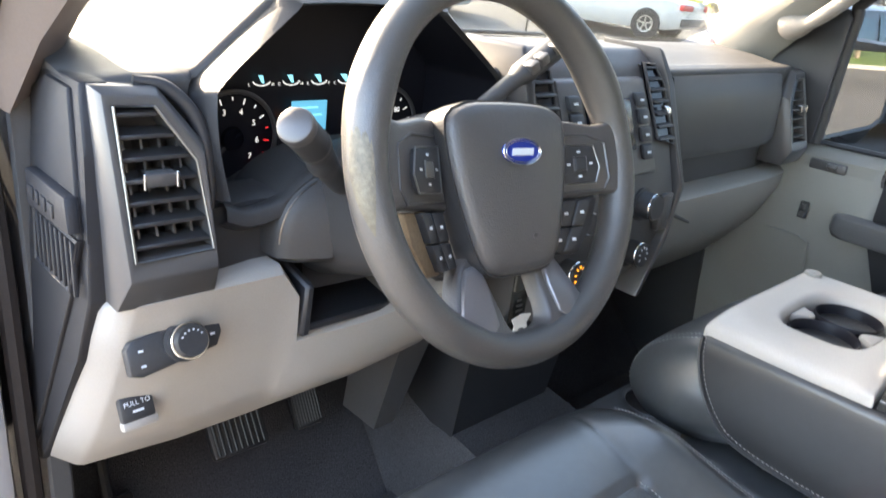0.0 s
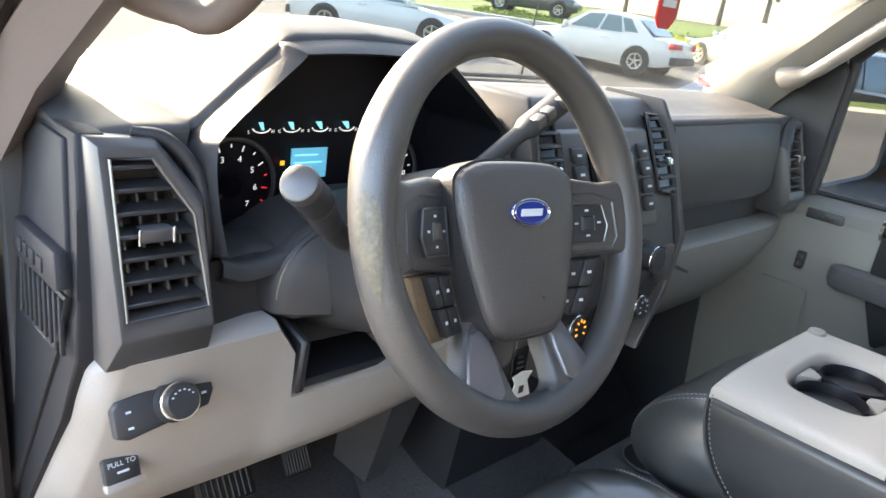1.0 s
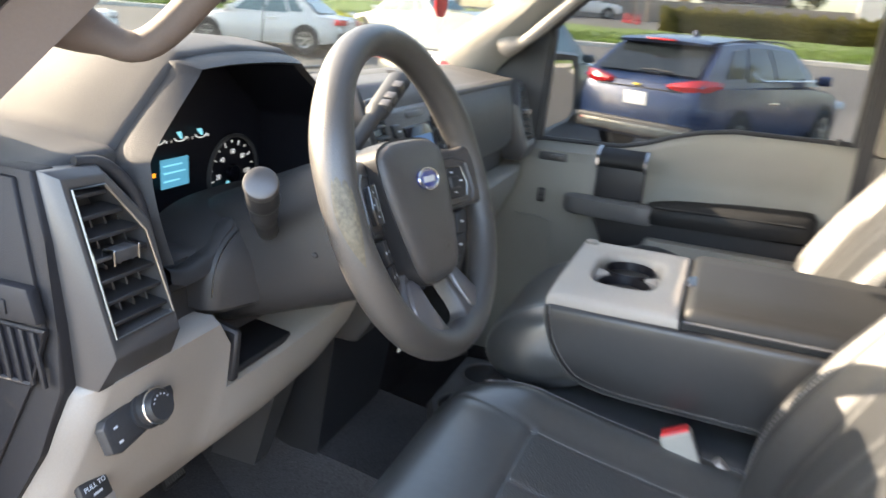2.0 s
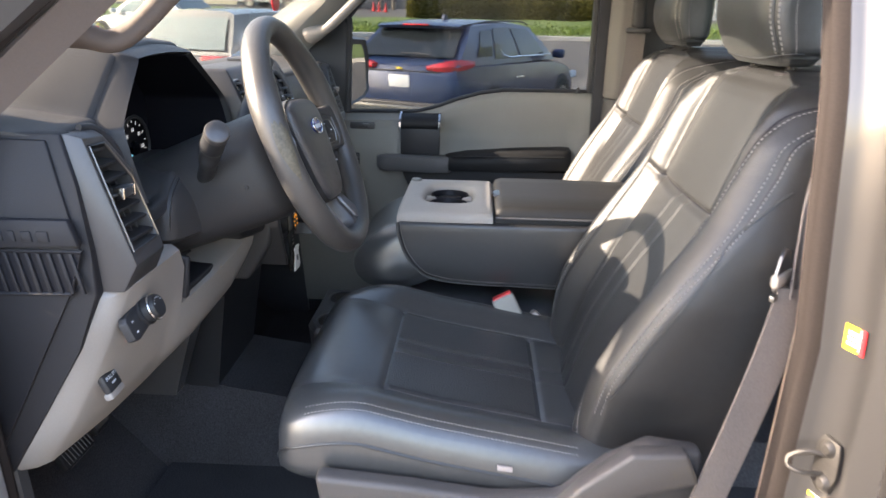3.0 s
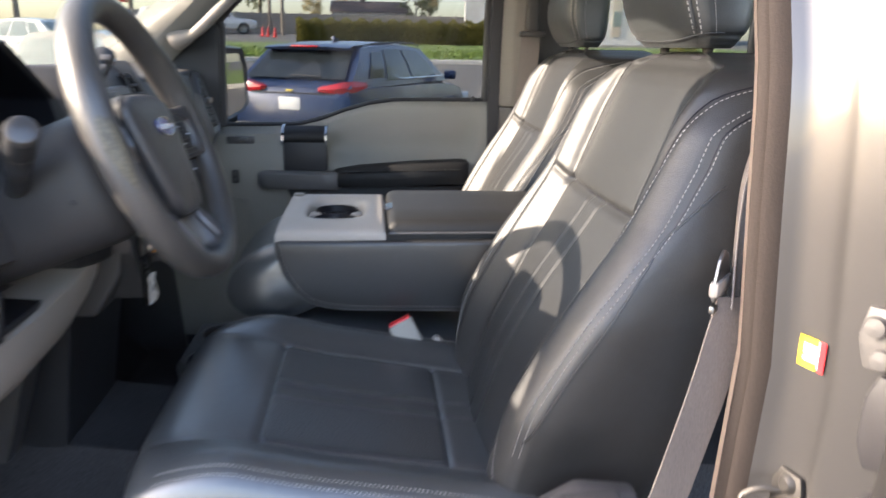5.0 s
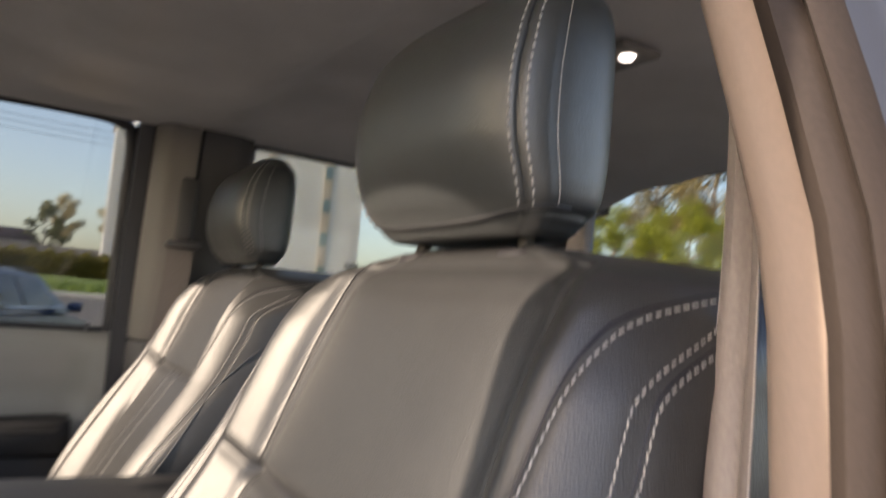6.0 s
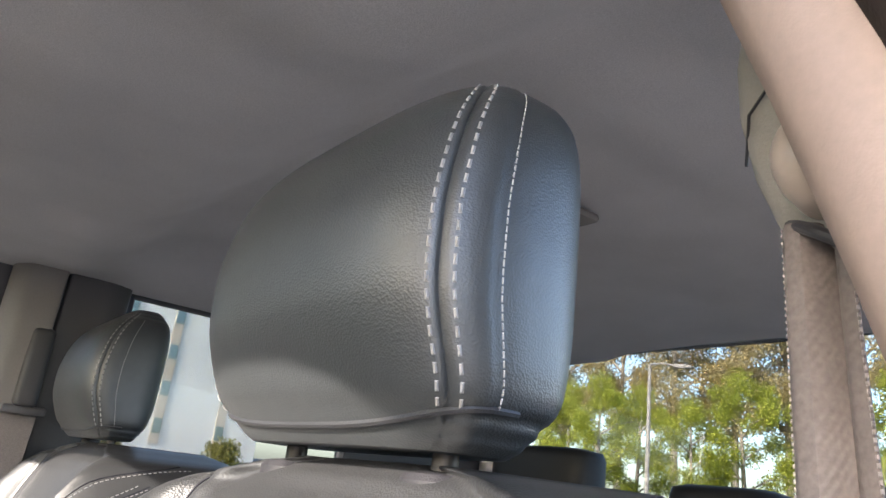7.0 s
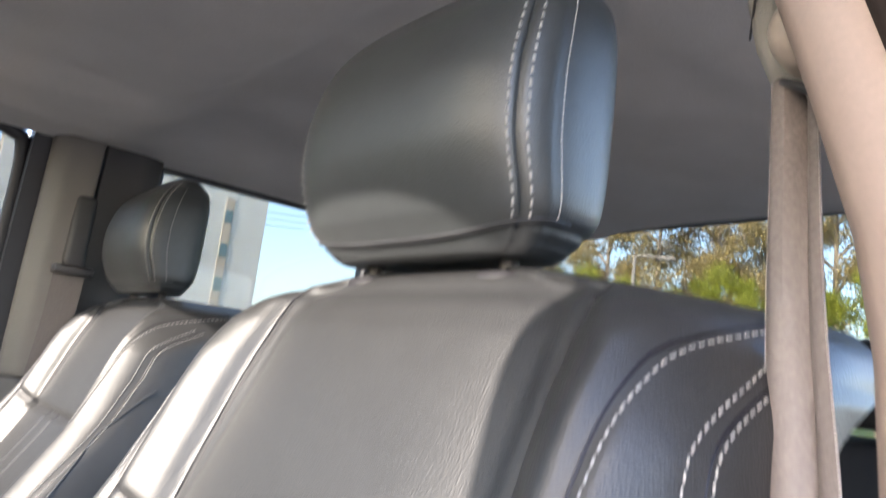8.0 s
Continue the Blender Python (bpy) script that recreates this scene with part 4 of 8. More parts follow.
    knee = part("knee_panel", bm, M["beige"], dash, "warm grey knee panel", sharp=45)
    # light switch, parking release
    m = facing(-0.652, 0.489, 1.269, 24, 3) @ Matrix.Diagonal((0.66, 0.63, 0.8, 1))
    bm = B()
    t = B()
    prism(t, [(-0.075, -0.028), (-0.060, -0.034), (0.055, -0.020), (0.066, 0.000), (0.064, 0.030), (0.030, 0.034), (-0.066, 0.020), (-0.075, 0.010)], "z", -0.010, 0.005, 0.003, 2)
    absorb(bm, t, m)
    sw = part("light_switch_panel", bm, M["button"], knee)
    bm = B()
    lathe(bm, [(0.0, 0.026), (0.022, 0.026), (0.0245, 0.022), (0.026, 0.006), (0.031, 0.005), (0.031, 0.0), (0.0, 0.0)], m @ pose(0.006, 0.002, 0.004), 36)
    knob = part("light_knob", bm, M["button"], sw, "black rotary light knob with bright ring")
    bm = B()
    t = B()
    tube(t, [(0.0262 * math.cos(q), 0.0262 * math.sin(q), 0) for q in [2 * math.pi * k / 36 for k in range(36)]], 0.002, 6, closed=True)
    absorb(bm, t, m @ pose(0.006, 0.002, 0.022))
    part("knob_ring", bm, M["chrome"], sw)
    for x, y in ((-0.056, 0.004), (-0.056, -0.018), (0.052, 0.018), (0.050, 0.000)):
        bm = B()
        obox(bm, m @ pose(x, y, 0.0058), 0.007, 0.0032, 0.0006)
        part("switch_mark", bm, M["mark"], sw)
    for k in range(6):
        q = radians(30 + 24 * k)
        bm = B()
        obox(bm, m @ pose(0.006 + 0.0165 * math.cos(q), 0.002 + 0.0165 * math.sin(q), 0.0303), 0.0028, 0.002, 0.0005)
        part("switch_mark", bm, M["mark"], sw)
    m = facing(-0.678, 0.528, 1.187, 24, 3)
    bm = B()
    obox(bm, m, 0.034, 0.026, 0.010, 0.003)
    rel = part("parking_release", bm, M["button"], knee, "black parking brake release lever")
    strip_letters(rel, "PULL TO", m @ pose(0, 0.005, 0.0055), 0.0068, M["mark"])
    bm = B()
    obox(bm, m @ pose(0, -0.003, 0.0053), 0.011, 0.0022, 0.0005)
    part("release_mark", bm, M["mark"], rel)
    bm = B()
    obox(bm, m @ pose(0.001, -0.016, -0.002), 0.036, 0.010, 0.012, 0.003)
    part("release_recess", bm, M["beige"], knee)
    # instrument hood: a broad sloping band round a deep dark opening
    inn, out = hood_line(HOOD_IN), hood_line(HOOD_OUT)
    def between(k, dy):
        return [(a[0] + (b[0] - a[0]) * k, hood_inner_y(a[1]) + (hood_outer_y(b[1]) - hood_inner_y(a[1])) * k + dy, a[1] + (b[1] - a[1]) * k) for a, b in zip(inn, out)]
    def inset(k, y):
        return [(HOOD_X + (x - HOOD_X) * k, y(z), 1.46 + (z - 1.46) * k) for x, z in inn]
    bm = B()
    loft(bm, [[(x, 0.66, z) for x, _, z in between(1.0, 0)], between(1.0, 0.004), between(0.97, -0.001), between(0.86, -0.004), between(0.45, -0.006), between(0.10, -0.004), between(0.0, 0.001), inset(0.985, lambda z: hood_inner_y(z) + 0.008)], closed=False)
    part("instrument_hood", bm, M["column"], dash, "charcoal hood over the instruments", sharp=50)
    bm = B()
    loft(bm, [inset(0.985, lambda z: hood_inner_y(z) + 0.008), inset(0.975, lambda z: 0.652)], closed=False)
    part("instrument_recess", bm, M["recess"], dash, "matte black recess round the instruments", sharp=60)
    # lower lip of the opening, arched over the column
    lip = smooth_line([(HOOD_X + x, 0, z) for x, z in ((-0.190, 1.394), (-0.165, 1.386), (-0.132, 1.391), (-0.106, 1.410), (-0.075, 1.422), (0.0, 1.426), (0.075, 1.422), (0.106, 1.410), (0.132, 1.391), (0.165, 1.386), (0.190, 1.394))], 5)
    bm = B()
    loft(bm, [[(p.x, 0.655, p.z - 0.045) for p in lip], [(p.x, 0.520, p.z - 0.004) for p in lip], [(p.x, 0.500, p.z + 0.002) for p in lip], [(p.x, 0.492, p.z - 0.002) for p in lip], [(p.x, 0.491, p.z - 0.014) for p in lip], [(p.x, 0.52, p.z - 0.030) for p in lip]], closed=False)
    part("cluster_lip", bm, M["column"], dash, "charcoal lip under the instruments", sharp=60)
    face = [(HOOD_X + x, z) for x, z in ((-0.19, 1.345), (0.19, 1.345))] + [(x, z) for x, z in hood_line(HOOD_IN)[::-1]]
    bm = B()
    prism(bm, face, "y", 0.650, 0.656)
    clus = part("instrument_panel", bm, M["recess"], dash, "gloss black instrument cluster with blue display")
    gy = 0.645
    mark = material("gauge_print", (0.75, 0.78, 0.80), 0.6, emit=0.05)
    cyan = material("display_blue", (0.08, 0.34, 0.52), 0.5, emit=0.06)
    cyan_hi = material("display_light_blue", (0.18, 0.58, 0.75), 0.5, emit=0.08)
    redm = material("gauge_red", (0.75, 0.03, 0.04), 0.5, emit=0.06)
    orange = material("gauge_amber", (0.9, 0.35, 0.03), 0.5, emit=0.10)
    for gx, red_from, digits in ((-0.515, 0.7, "1 2 3 4 5 6 7".split()), (-0.300, 2.0, "20 40 60 80 100".split())):
        bm = B()
        tube(bm, [(gx + 0.053 * math.cos(q), gy - 0.004, 1.415 + 0.053 * math.sin(q)) for q in [2 * math.pi * k / 48 for k in range(48)]], 0.0028, 8, closed=True)
        g = part("gauge_ring", bm, M["satin"], clus)
        for k in range(0, 29, 2):
            a = radians(225 - 270 * k / 28)
            big = k % 4 == 0
            bm = B()
            t = B()
            box(t, 0.040 if big else 0.043, 0.0465, -0.0006, 0.0006, 0, 0.0008)
            absorb(bm, t, Matrix.Translation((gx, gy - 0.001, 1.415)) @ pose(0, 0, 0, 90, 0, 0) @ pose(0, 0, 0, 0, 0, math.degrees(a)))
            part("gauge_tick", bm, redm if k / 28 > red_from + 0.06 else mark, g)
        for k, d in enumerate(digits):
            a = radians(225 - 270 * (k + 1) / (len(digits) + (0 if gx < -0.5 else 1)))
            strip_letters(g, d, facing(gx + 0.031 * math.cos(a), gy - 0.002, 1.415 + 0.031 * math.sin(a)), 0.0095, mark, "gauge_figure")
        a = radians(228 if gx < -0.5 else 222)
        bm = B()
        t = B()
        prism(t, [(0.008, -0.002), (0.042, -0.0008), (0.042, 0.0008), (0.008, 0.002)], "z", 0.001, 0.003)
        absorb(bm, t, Matrix.Translation((gx, gy, 1.415)) @ pose(0, 0, 0, 90, 0, 0) @ pose(0, 0, 0, 0, 0, math.degrees(a)))
        part("needle", bm, cyan_hi if gx > -0.5 else M["dash"], g)
        bm = B()
        lathe(bm, [(0.0, 0.006), (0.012, 0.005), (0.014, 0.0), (0.0, 0.0)], facing(gx, gy - 0.001, 1.415), 20)
        part("needle_cap", bm, M["gloss"], g)
    for k in range(4):
        x = -0.480 + 0.0385 * k
        bm = B()
        arc = [(x + 0.011 * math.cos(q), gy - 0.002, 1.4785 + 0.0055 * math.sin(q)) for q in [math.pi * (1.05 + 0.9 * j / 12) for j in range(13)]]
        tube(bm, arc, 0.0008, 6)
        part("small_gauge_arc", bm, mark, clus)
        bm = B()
        prism(bm, [(x - 0.004 - 0.002 * k * 0.6, 1.4845), (x + 0.001, 1.4845), (x + 0.003, 1.476), (x + 0.0005, 1.476)], "y", gy - 0.003, gy - 0.001)
        part("small_gauge_needle", bm, cyan_hi, clus)
        for dx in (-0.015, 0.015):
            strip_letters(clus, ("LCEC" if dx < 0 else "HHFH")[k], facing(x + dx, gy - 0.001, 1.474), 0.005, mark, "gauge_letter")
    bm = B()
    box(bm, -0.440, -0.390, gy - 0.003, gy - 0.001, 1.418, 1.454, 0.0008, 1)
    scr = part("trip_display", bm, cyan, clus)
    for z, w in ((1.446, 0.032), (1.437, 0.038), (1.427, 0.027)):
        bm = B()
        box(bm, -0.436, -0.436 + w, gy - 0.0042, gy - 0.0028, z - 0.0008, z + 0.0008)
        part("display_bar", bm, cyan_hi, scr)
    for k, c in enumerate("PRND"):
        strip_letters(clus, c, facing(-0.411 + 0.0115 * k, gy - 0.001, 1.388), 0.0085, redm if k == 0 else mark, "gear_letter")
    bm = B()
    box(bm, -0.453, -0.448, gy - 0.002, gy - 0.001, 1.435, 1.440)
    part("warning_light", bm, orange, clus)
    # shrouds round the column
    bm = B()
    rows = []
    for k in range(25):
        q = math.pi * k / 24
        rows.append([(HOOD_X + r * math.copysign(abs(math.cos(q)) ** 0.7, math.cos(q)), y, 1.335 + h * math.sin(q) ** 0.7) for r, h, y in ((0.143, 0.092, 0.585), (0.141, 0.091, 0.500), (0.138, 0.088, 0.488), (0.127, 0.080, 0.480), (0.09, 0.070, 0.462))])
    loft(bm, rows, closed=False)
    shroud = part("column_surround", bm, M["column"], dash, sharp=60)
    bm = B()
    tube(bm, [(HOOD_X + 0.1372 * math.copysign(abs(math.cos(q)) ** 0.7, math.cos(q)), 0.4868, 1.335 + 0.0875 * math.sin(q) ** 0.7) for q in [math.pi * k / 40 for k in range(1, 40)]], 0.0009, 6)
    part("surround_edge", bm, M["edge"], shroud, "thin bright edge line")
    bm = B()
    rows = []
    for x, zb, yb in ((-0.615, 1.320, 0.500), (-0.565, 1.320, 0.512), (-0.545, 1.322, 0.512), (-0.530, 1.326, 0.482), (-0.512, 1.328, 0.470), (-0.470, 1.330, 0.455), (-0.430, 1.326, 0.445), (-0.390, 1.308, 0.445), (-0.355, 1.280, 0.450), (-0.30, 1.270, 0.448), (-0.24, 1.262, 0.448)):
        rows.append([(x, 0.56, 1.395), (x, yb + 0.020, 1.395), (x, yb + 0.006, 1.388), (x, yb + 0.003, (1.37 + zb) / 2), (x, yb, zb + 0.006), (x, yb + 0.006, zb), (x, 0.56, zb + 0.004)])
    loft(bm, rows)
    part("column_panel", bm, M["column"], dash, sharp=50)
    # storage tray under the column
    bm = B()
    box(bm, -0.514, -0.300, 0.489, 0.60, 1.240, 1.249, 0.002, 1)
    part("tray_floor", bm, M["black"], dash)
    bm = B()
    prism(bm, [(0.484, 1.238), (0.478, 1.300), (0.60, 1.330), (0.60, 1.238)], "x", -0.519, -0.508, 0.003, 1)
    part("tray_side", bm, M["black"], dash)
    bm = B()
    box(bm, -0.515, -0.30, 0.585, 0.60, 1.245, 1.345)
    part("tray_back", bm, M["black"], dash)
    bm = B()
    loft(bm, [[(-0.47, 0.575, 1.318), (-0.40, 0.575, 1.318), (-0.40, 0.58, 1.318), (-0.47, 0.58, 1.318)], [(-0.485, 0.53, 1.268), (-0.40, 0.52, 1.272), (-0.40, 0.57, 1.268), (-0.485, 0.57, 1.268)]])
    part("tray_liner", bm, M["satin"], dash)
    # centre stack, leaning back towards its top
    def stack_place(x, y, z):
        back = 0.36 * max(0.0, z - 1.36) + 0.10 * max(0.0, z - 1.44)
        return Vector((-0.028 + (x + 0.045) * 0.76, min(y + back, 0.62), z - 0.010 * step(1.45, 1.55, z)))
    def stack_part(name, bm, mat, parent, label="", sharp=35, whole=False):
        if whole:
            mid = sum((v.co for v in bm.verts), Vector()) / len(bm.verts)
            bmesh.ops.translate(bm, vec=stack_place(*mid) - mid, verts=bm.verts[:])
        else:
            for v in bm.verts:
                v.co = stack_place(*v.co)
        return part(name, bm, mat, parent, label, sharp)
    stack_body = [(0.470, 1.545), (0.455, 1.520), (0.448, 1.42), (0.440, 1.33), (0.455, 1.22), (0.50, 1.15), (0.62, 1.15), (0.62, 1.545)]
    bm = B()
    prism(bm, stack_body, "x", -0.262, 0.160, 0.008, 3)
    stack = stack_part("centre_console_face", bm, M["dash"], dash, "charcoal centre stack with radio and knobs")
    for s in (-1, 1):
        bm = B()
        xo = -0.045
        sx = lambda x: xo + s * x
        prism(bm, [(sx(0.205), 1.552), (sx(0.218), 1.548), (sx(0.232), 1.500), (sx(0.236), 1.340), (sx(0.215), 1.255), (sx(0.150), 1.165), (sx(0.136), 1.165), (sx(0.196), 1.262), (sx(0.214), 1.345), (sx(0.210), 1.500)], "y", 0.436, 0.56, 0.004, 2)
        stack_part("stack_edge", bm, M["satin"], stack, "satin trim edge")
        poly = [(sx(0.148), 1.415), (sx(0.206), 1.405), (sx(0.204), 1.495), (sx(0.186), 1.525), (sx(0.150), 1.528)]
        bm = B()
        loft(bm, [[(x, 0.446, z) for x, z in poly], [(x, 0.450, z) for x, z in poly]])
        v = stack_part("stack_vent", bm, M["gloss"], stack)
        bm = B()
        tube(bm, [(x, 0.444, z) for x, z in poly], 0.003, 6, closed=True)
        stack_part("vent_surround", bm, M["satin"], v)
        vent_slats(v, poly, 0.4375, 0.4395, 7, stack_part)
        bm = B()
        box(bm, sx(0.178) - 0.007, sx(0.178) + 0.007, 0.430, 0.442, 1.452, 1.462, 0.002)
        stack_part("vent_tab", bm, M["chrome"], v)
    bm = B()
    box(bm, -0.185, 0.090, 0.443, 0.46, 1.368, 1.505, 0.006)
    radio = stack_part("radio_panel", bm, M["hub"], stack)
    bm = B()
    box(bm, -0.118, 0.022, 0.440, 0.446, 1.405, 1.475, 0.003)
    stack_part("radio_screen", bm, M["gloss"], radio)
    bm = B()
    box(bm, -0.093, -0.003, 0.4385, 0.4405, 1.422, 1.458)
    stack_part("screen_picture", bm, material("dim_blue_screen", (0.03, 0.08, 0.18), 0.4, emit=0.08), radio)
    for x in (-0.152, 0.058):
        for k in range(4):
            bm = B()
            box(bm, x - 0.017, x + 0.017, 0.438, 0.446, 1.390 + 0.024 * k, 1.411 + 0.024 * k, 0.003)
            b = stack_part("radio_button", bm, M["button"], radio)
            bm = B()
            box(bm, x - 0.006, x + 0.006, 0.4374, 0.4384, 1.399 + 0.024 * k, 1.402 + 0.024 * k)
            stack_part("button_mark", bm, M["mark"], b)
    bm = B()
    box(bm, -0.085, 0.0, 0.441, 0.447, 1.488, 1.498, 0.002)
    stack_part("disc_slot", bm, M["satin"], radio)
    for x, z, r in ((-0.165, 1.325, 0.017), (0.045, 1.325, 0.022), (-0.155, 1.245, 0.021), (-0.050, 1.24, 0.021), (0.055, 1.245, 0.021)):
        y = 0.442 + (0.010 if z < 1.3 else 0)
        bm = B()
        lathe(bm, [(0.0, 0.028), (r * 0.80, 0.028), (r * 0.86, 0.024), (r * 0.92, 0.004), (r * 1.15, 0.003), (r * 1.15, 0.0), (0, 0)], facing(x, y, z, 4), 28)
        k = stack_part("knob", bm, M["button"], stack, "black rotary knob with bright ring", whole=True)
        bm = B()
        t = B()
        tube(t, [(r * 0.88 * math.cos(q), r * 0.88 * math.sin(q), 0.024) for q in [2 * math.pi * j / 28 for j in range(28)]], 0.0014, 6, closed=True)
        absorb(bm, t, facing(x, y, z, 4))
        stack_part("knob_ring", bm, M["chrome"], stack, whole=True)
        if z < 1.3:
            for j in range(7):
                q = radians(-30 + 40 * j)
                bm = B()
                obox(bm, facing(x, y, z, 4) @ pose(r * 0.62 * math.cos(q), r * 0.62 * math.sin(q), 0.0285, 0, 0, math.degrees(q)), 0.004, 0.002, 0.001)
                stack_part("dial_mark", bm, orange if x < -0.14 else M["mark"], stack, whole=True)
    for k in range(6):
        bm = B()
        box(bm, -0.125 + 0.026 * k, -0.103 + 0.026 * k, 0.440, 0.447, 1.315, 1.332, 0.002)
        stack_part("climate_button", bm, M["button"], stack)
    bm = B()
    box(bm, 0.112, 0.152, 0.434, 0.446, 1.275, 1.335, 0.004)
    stack_part("switch_blank", bm, M["hub"], stack)
    # passenger side: glove box face, shelf and lower panel
    bm = B()
    rows = []
    for x in (0.175, 0.22, 0.40, 0.52, 0.585, 0.61):
        d = 0.012 * step(0.56, 0.61, x)
        rows.append([(x, 0.60, 1.505), (x, 0.535 + d, 1.510), (x, 0.508 + d, 1.495), (x, 0.497 + d, 1.45), (x, 0.492 + d, 1.372), (x, 0.500 + d, 1.358), (x, 0.60, 1.355)])
    loft(bm, rows)
    part("upper_glove_door", bm, M["dash"], dash, sharp=50)
    bm = B()
    box(bm, 0.175, 0.615, 0.575, 0.60, 1.29, 1.36, 0.004)
    part("shelf_back", bm, M["black"], dash)
    bm = B()
    rows = []
    for x, d in ((0.160, 0.0), (0.24, -0.004), (0.45, -0.004), (0.60, 0.0), (0.69, 0.012), (0.735, 0.03)):
        rows.append([(x, 0.60, 1.300), (x, 0.498 + d, 1.302), (x, 0.482 + d, 1.292), (x, 0.484 + d, 1.262), (x, 0.520 + d, 1.18), (x, 0.585 + d, 1.095), (x, 0.66, 1.085)])
    loft(bm, rows)
    part("lower_glove_door", bm, M["grey"], dash, "stone grey lower dash panel", sharp=50)
    bm = B()
    prism(bm, [(0.20, 1.28), (0.285, 1.248), (0.285, 1.243), (0.20, 1.272)], "y", 0.478, 0.49, 0.001, 1)
    part("glove_latch_line", bm, M["dash"], dash)
    # dark bulkhead under the dash
    bm = B()
    box(bm, -0.72, 0.74, 0.62, 0.90, 1.08, 1.30, 0.01)
    part("dash_core", bm, M["black"], dash)
    bm = B()
    loft(bm, [[(-0.15, 0.55, 1.20), (0.13, 0.55, 1.20), (0.13, 0.75, 1.20), (-0.15, 0.75, 1.20)], [(-0.13, 0.60, 0.86), (0.11, 0.60, 0.86), (0.11, 0.80, 0.86), (-0.13, 0.80, 0.86)]])
    part("stack_foot", bm, M["black"], dash)
    bm = B()
    loft(bm, [[(-0.30, 0.56, 1.14), (-0.24, 0.56, 1.14), (-0.24, 0.66, 1.14), (-0.30, 0.66, 1.14)], [(-0.285, 0.62, 0.95), (-0.245, 0.62, 0.95), (-0.245, 0.70, 0.95), (-0.285, 0.70, 0.95)]])
    part("air_duct", bm, M["hub"], dash)
    return dash


dashboard()


def pedal(name, x, y, z, w, h, tilt, label):
    bm = B()
    obox(bm, pose(x, y, z, 90 - tilt, 0, 0), w, h, 0.016, 0.006)
    p = thing(name, (x, y, z), label, "pedal")
    part("pad", bm, M["slat"], p)
    for k in range(9):
        bm = B()
        obox(bm, pose(x, y, z, 90 - tilt, 0, 0) @ pose(-w / 2 + w * (k + 1.0) / 10, 0, 0.0075), w * 0.045, h * 0.84, 0.0035, 0.001, 1)
        part("tread", bm, M["slat"], p)
    bm = B()
    tube(bm, [(x, y + 0.01, z), (x + 0.01, y + 0.09, z + 0.10), (x + 0.01, y + 0.14, z + 0.26)], 0.008, 8)
    part("arm", bm, M["black"], p)


pedal("brake_pedal", -0.453, 0.735, 0.947, 0.090, 0.065, 35, "black rubber brake pedal above the carpet")
pedal("accelerator_pedal", -0.305, 0.78, 0.92, 0.052, 0.085, 30, "black ribbed accelerator pedal above the carpet")
pedal("foot_rest", -0.62, 0.76, 0.80, 0.075, 0.14, 40, "black ribbed foot rest on the carpet")


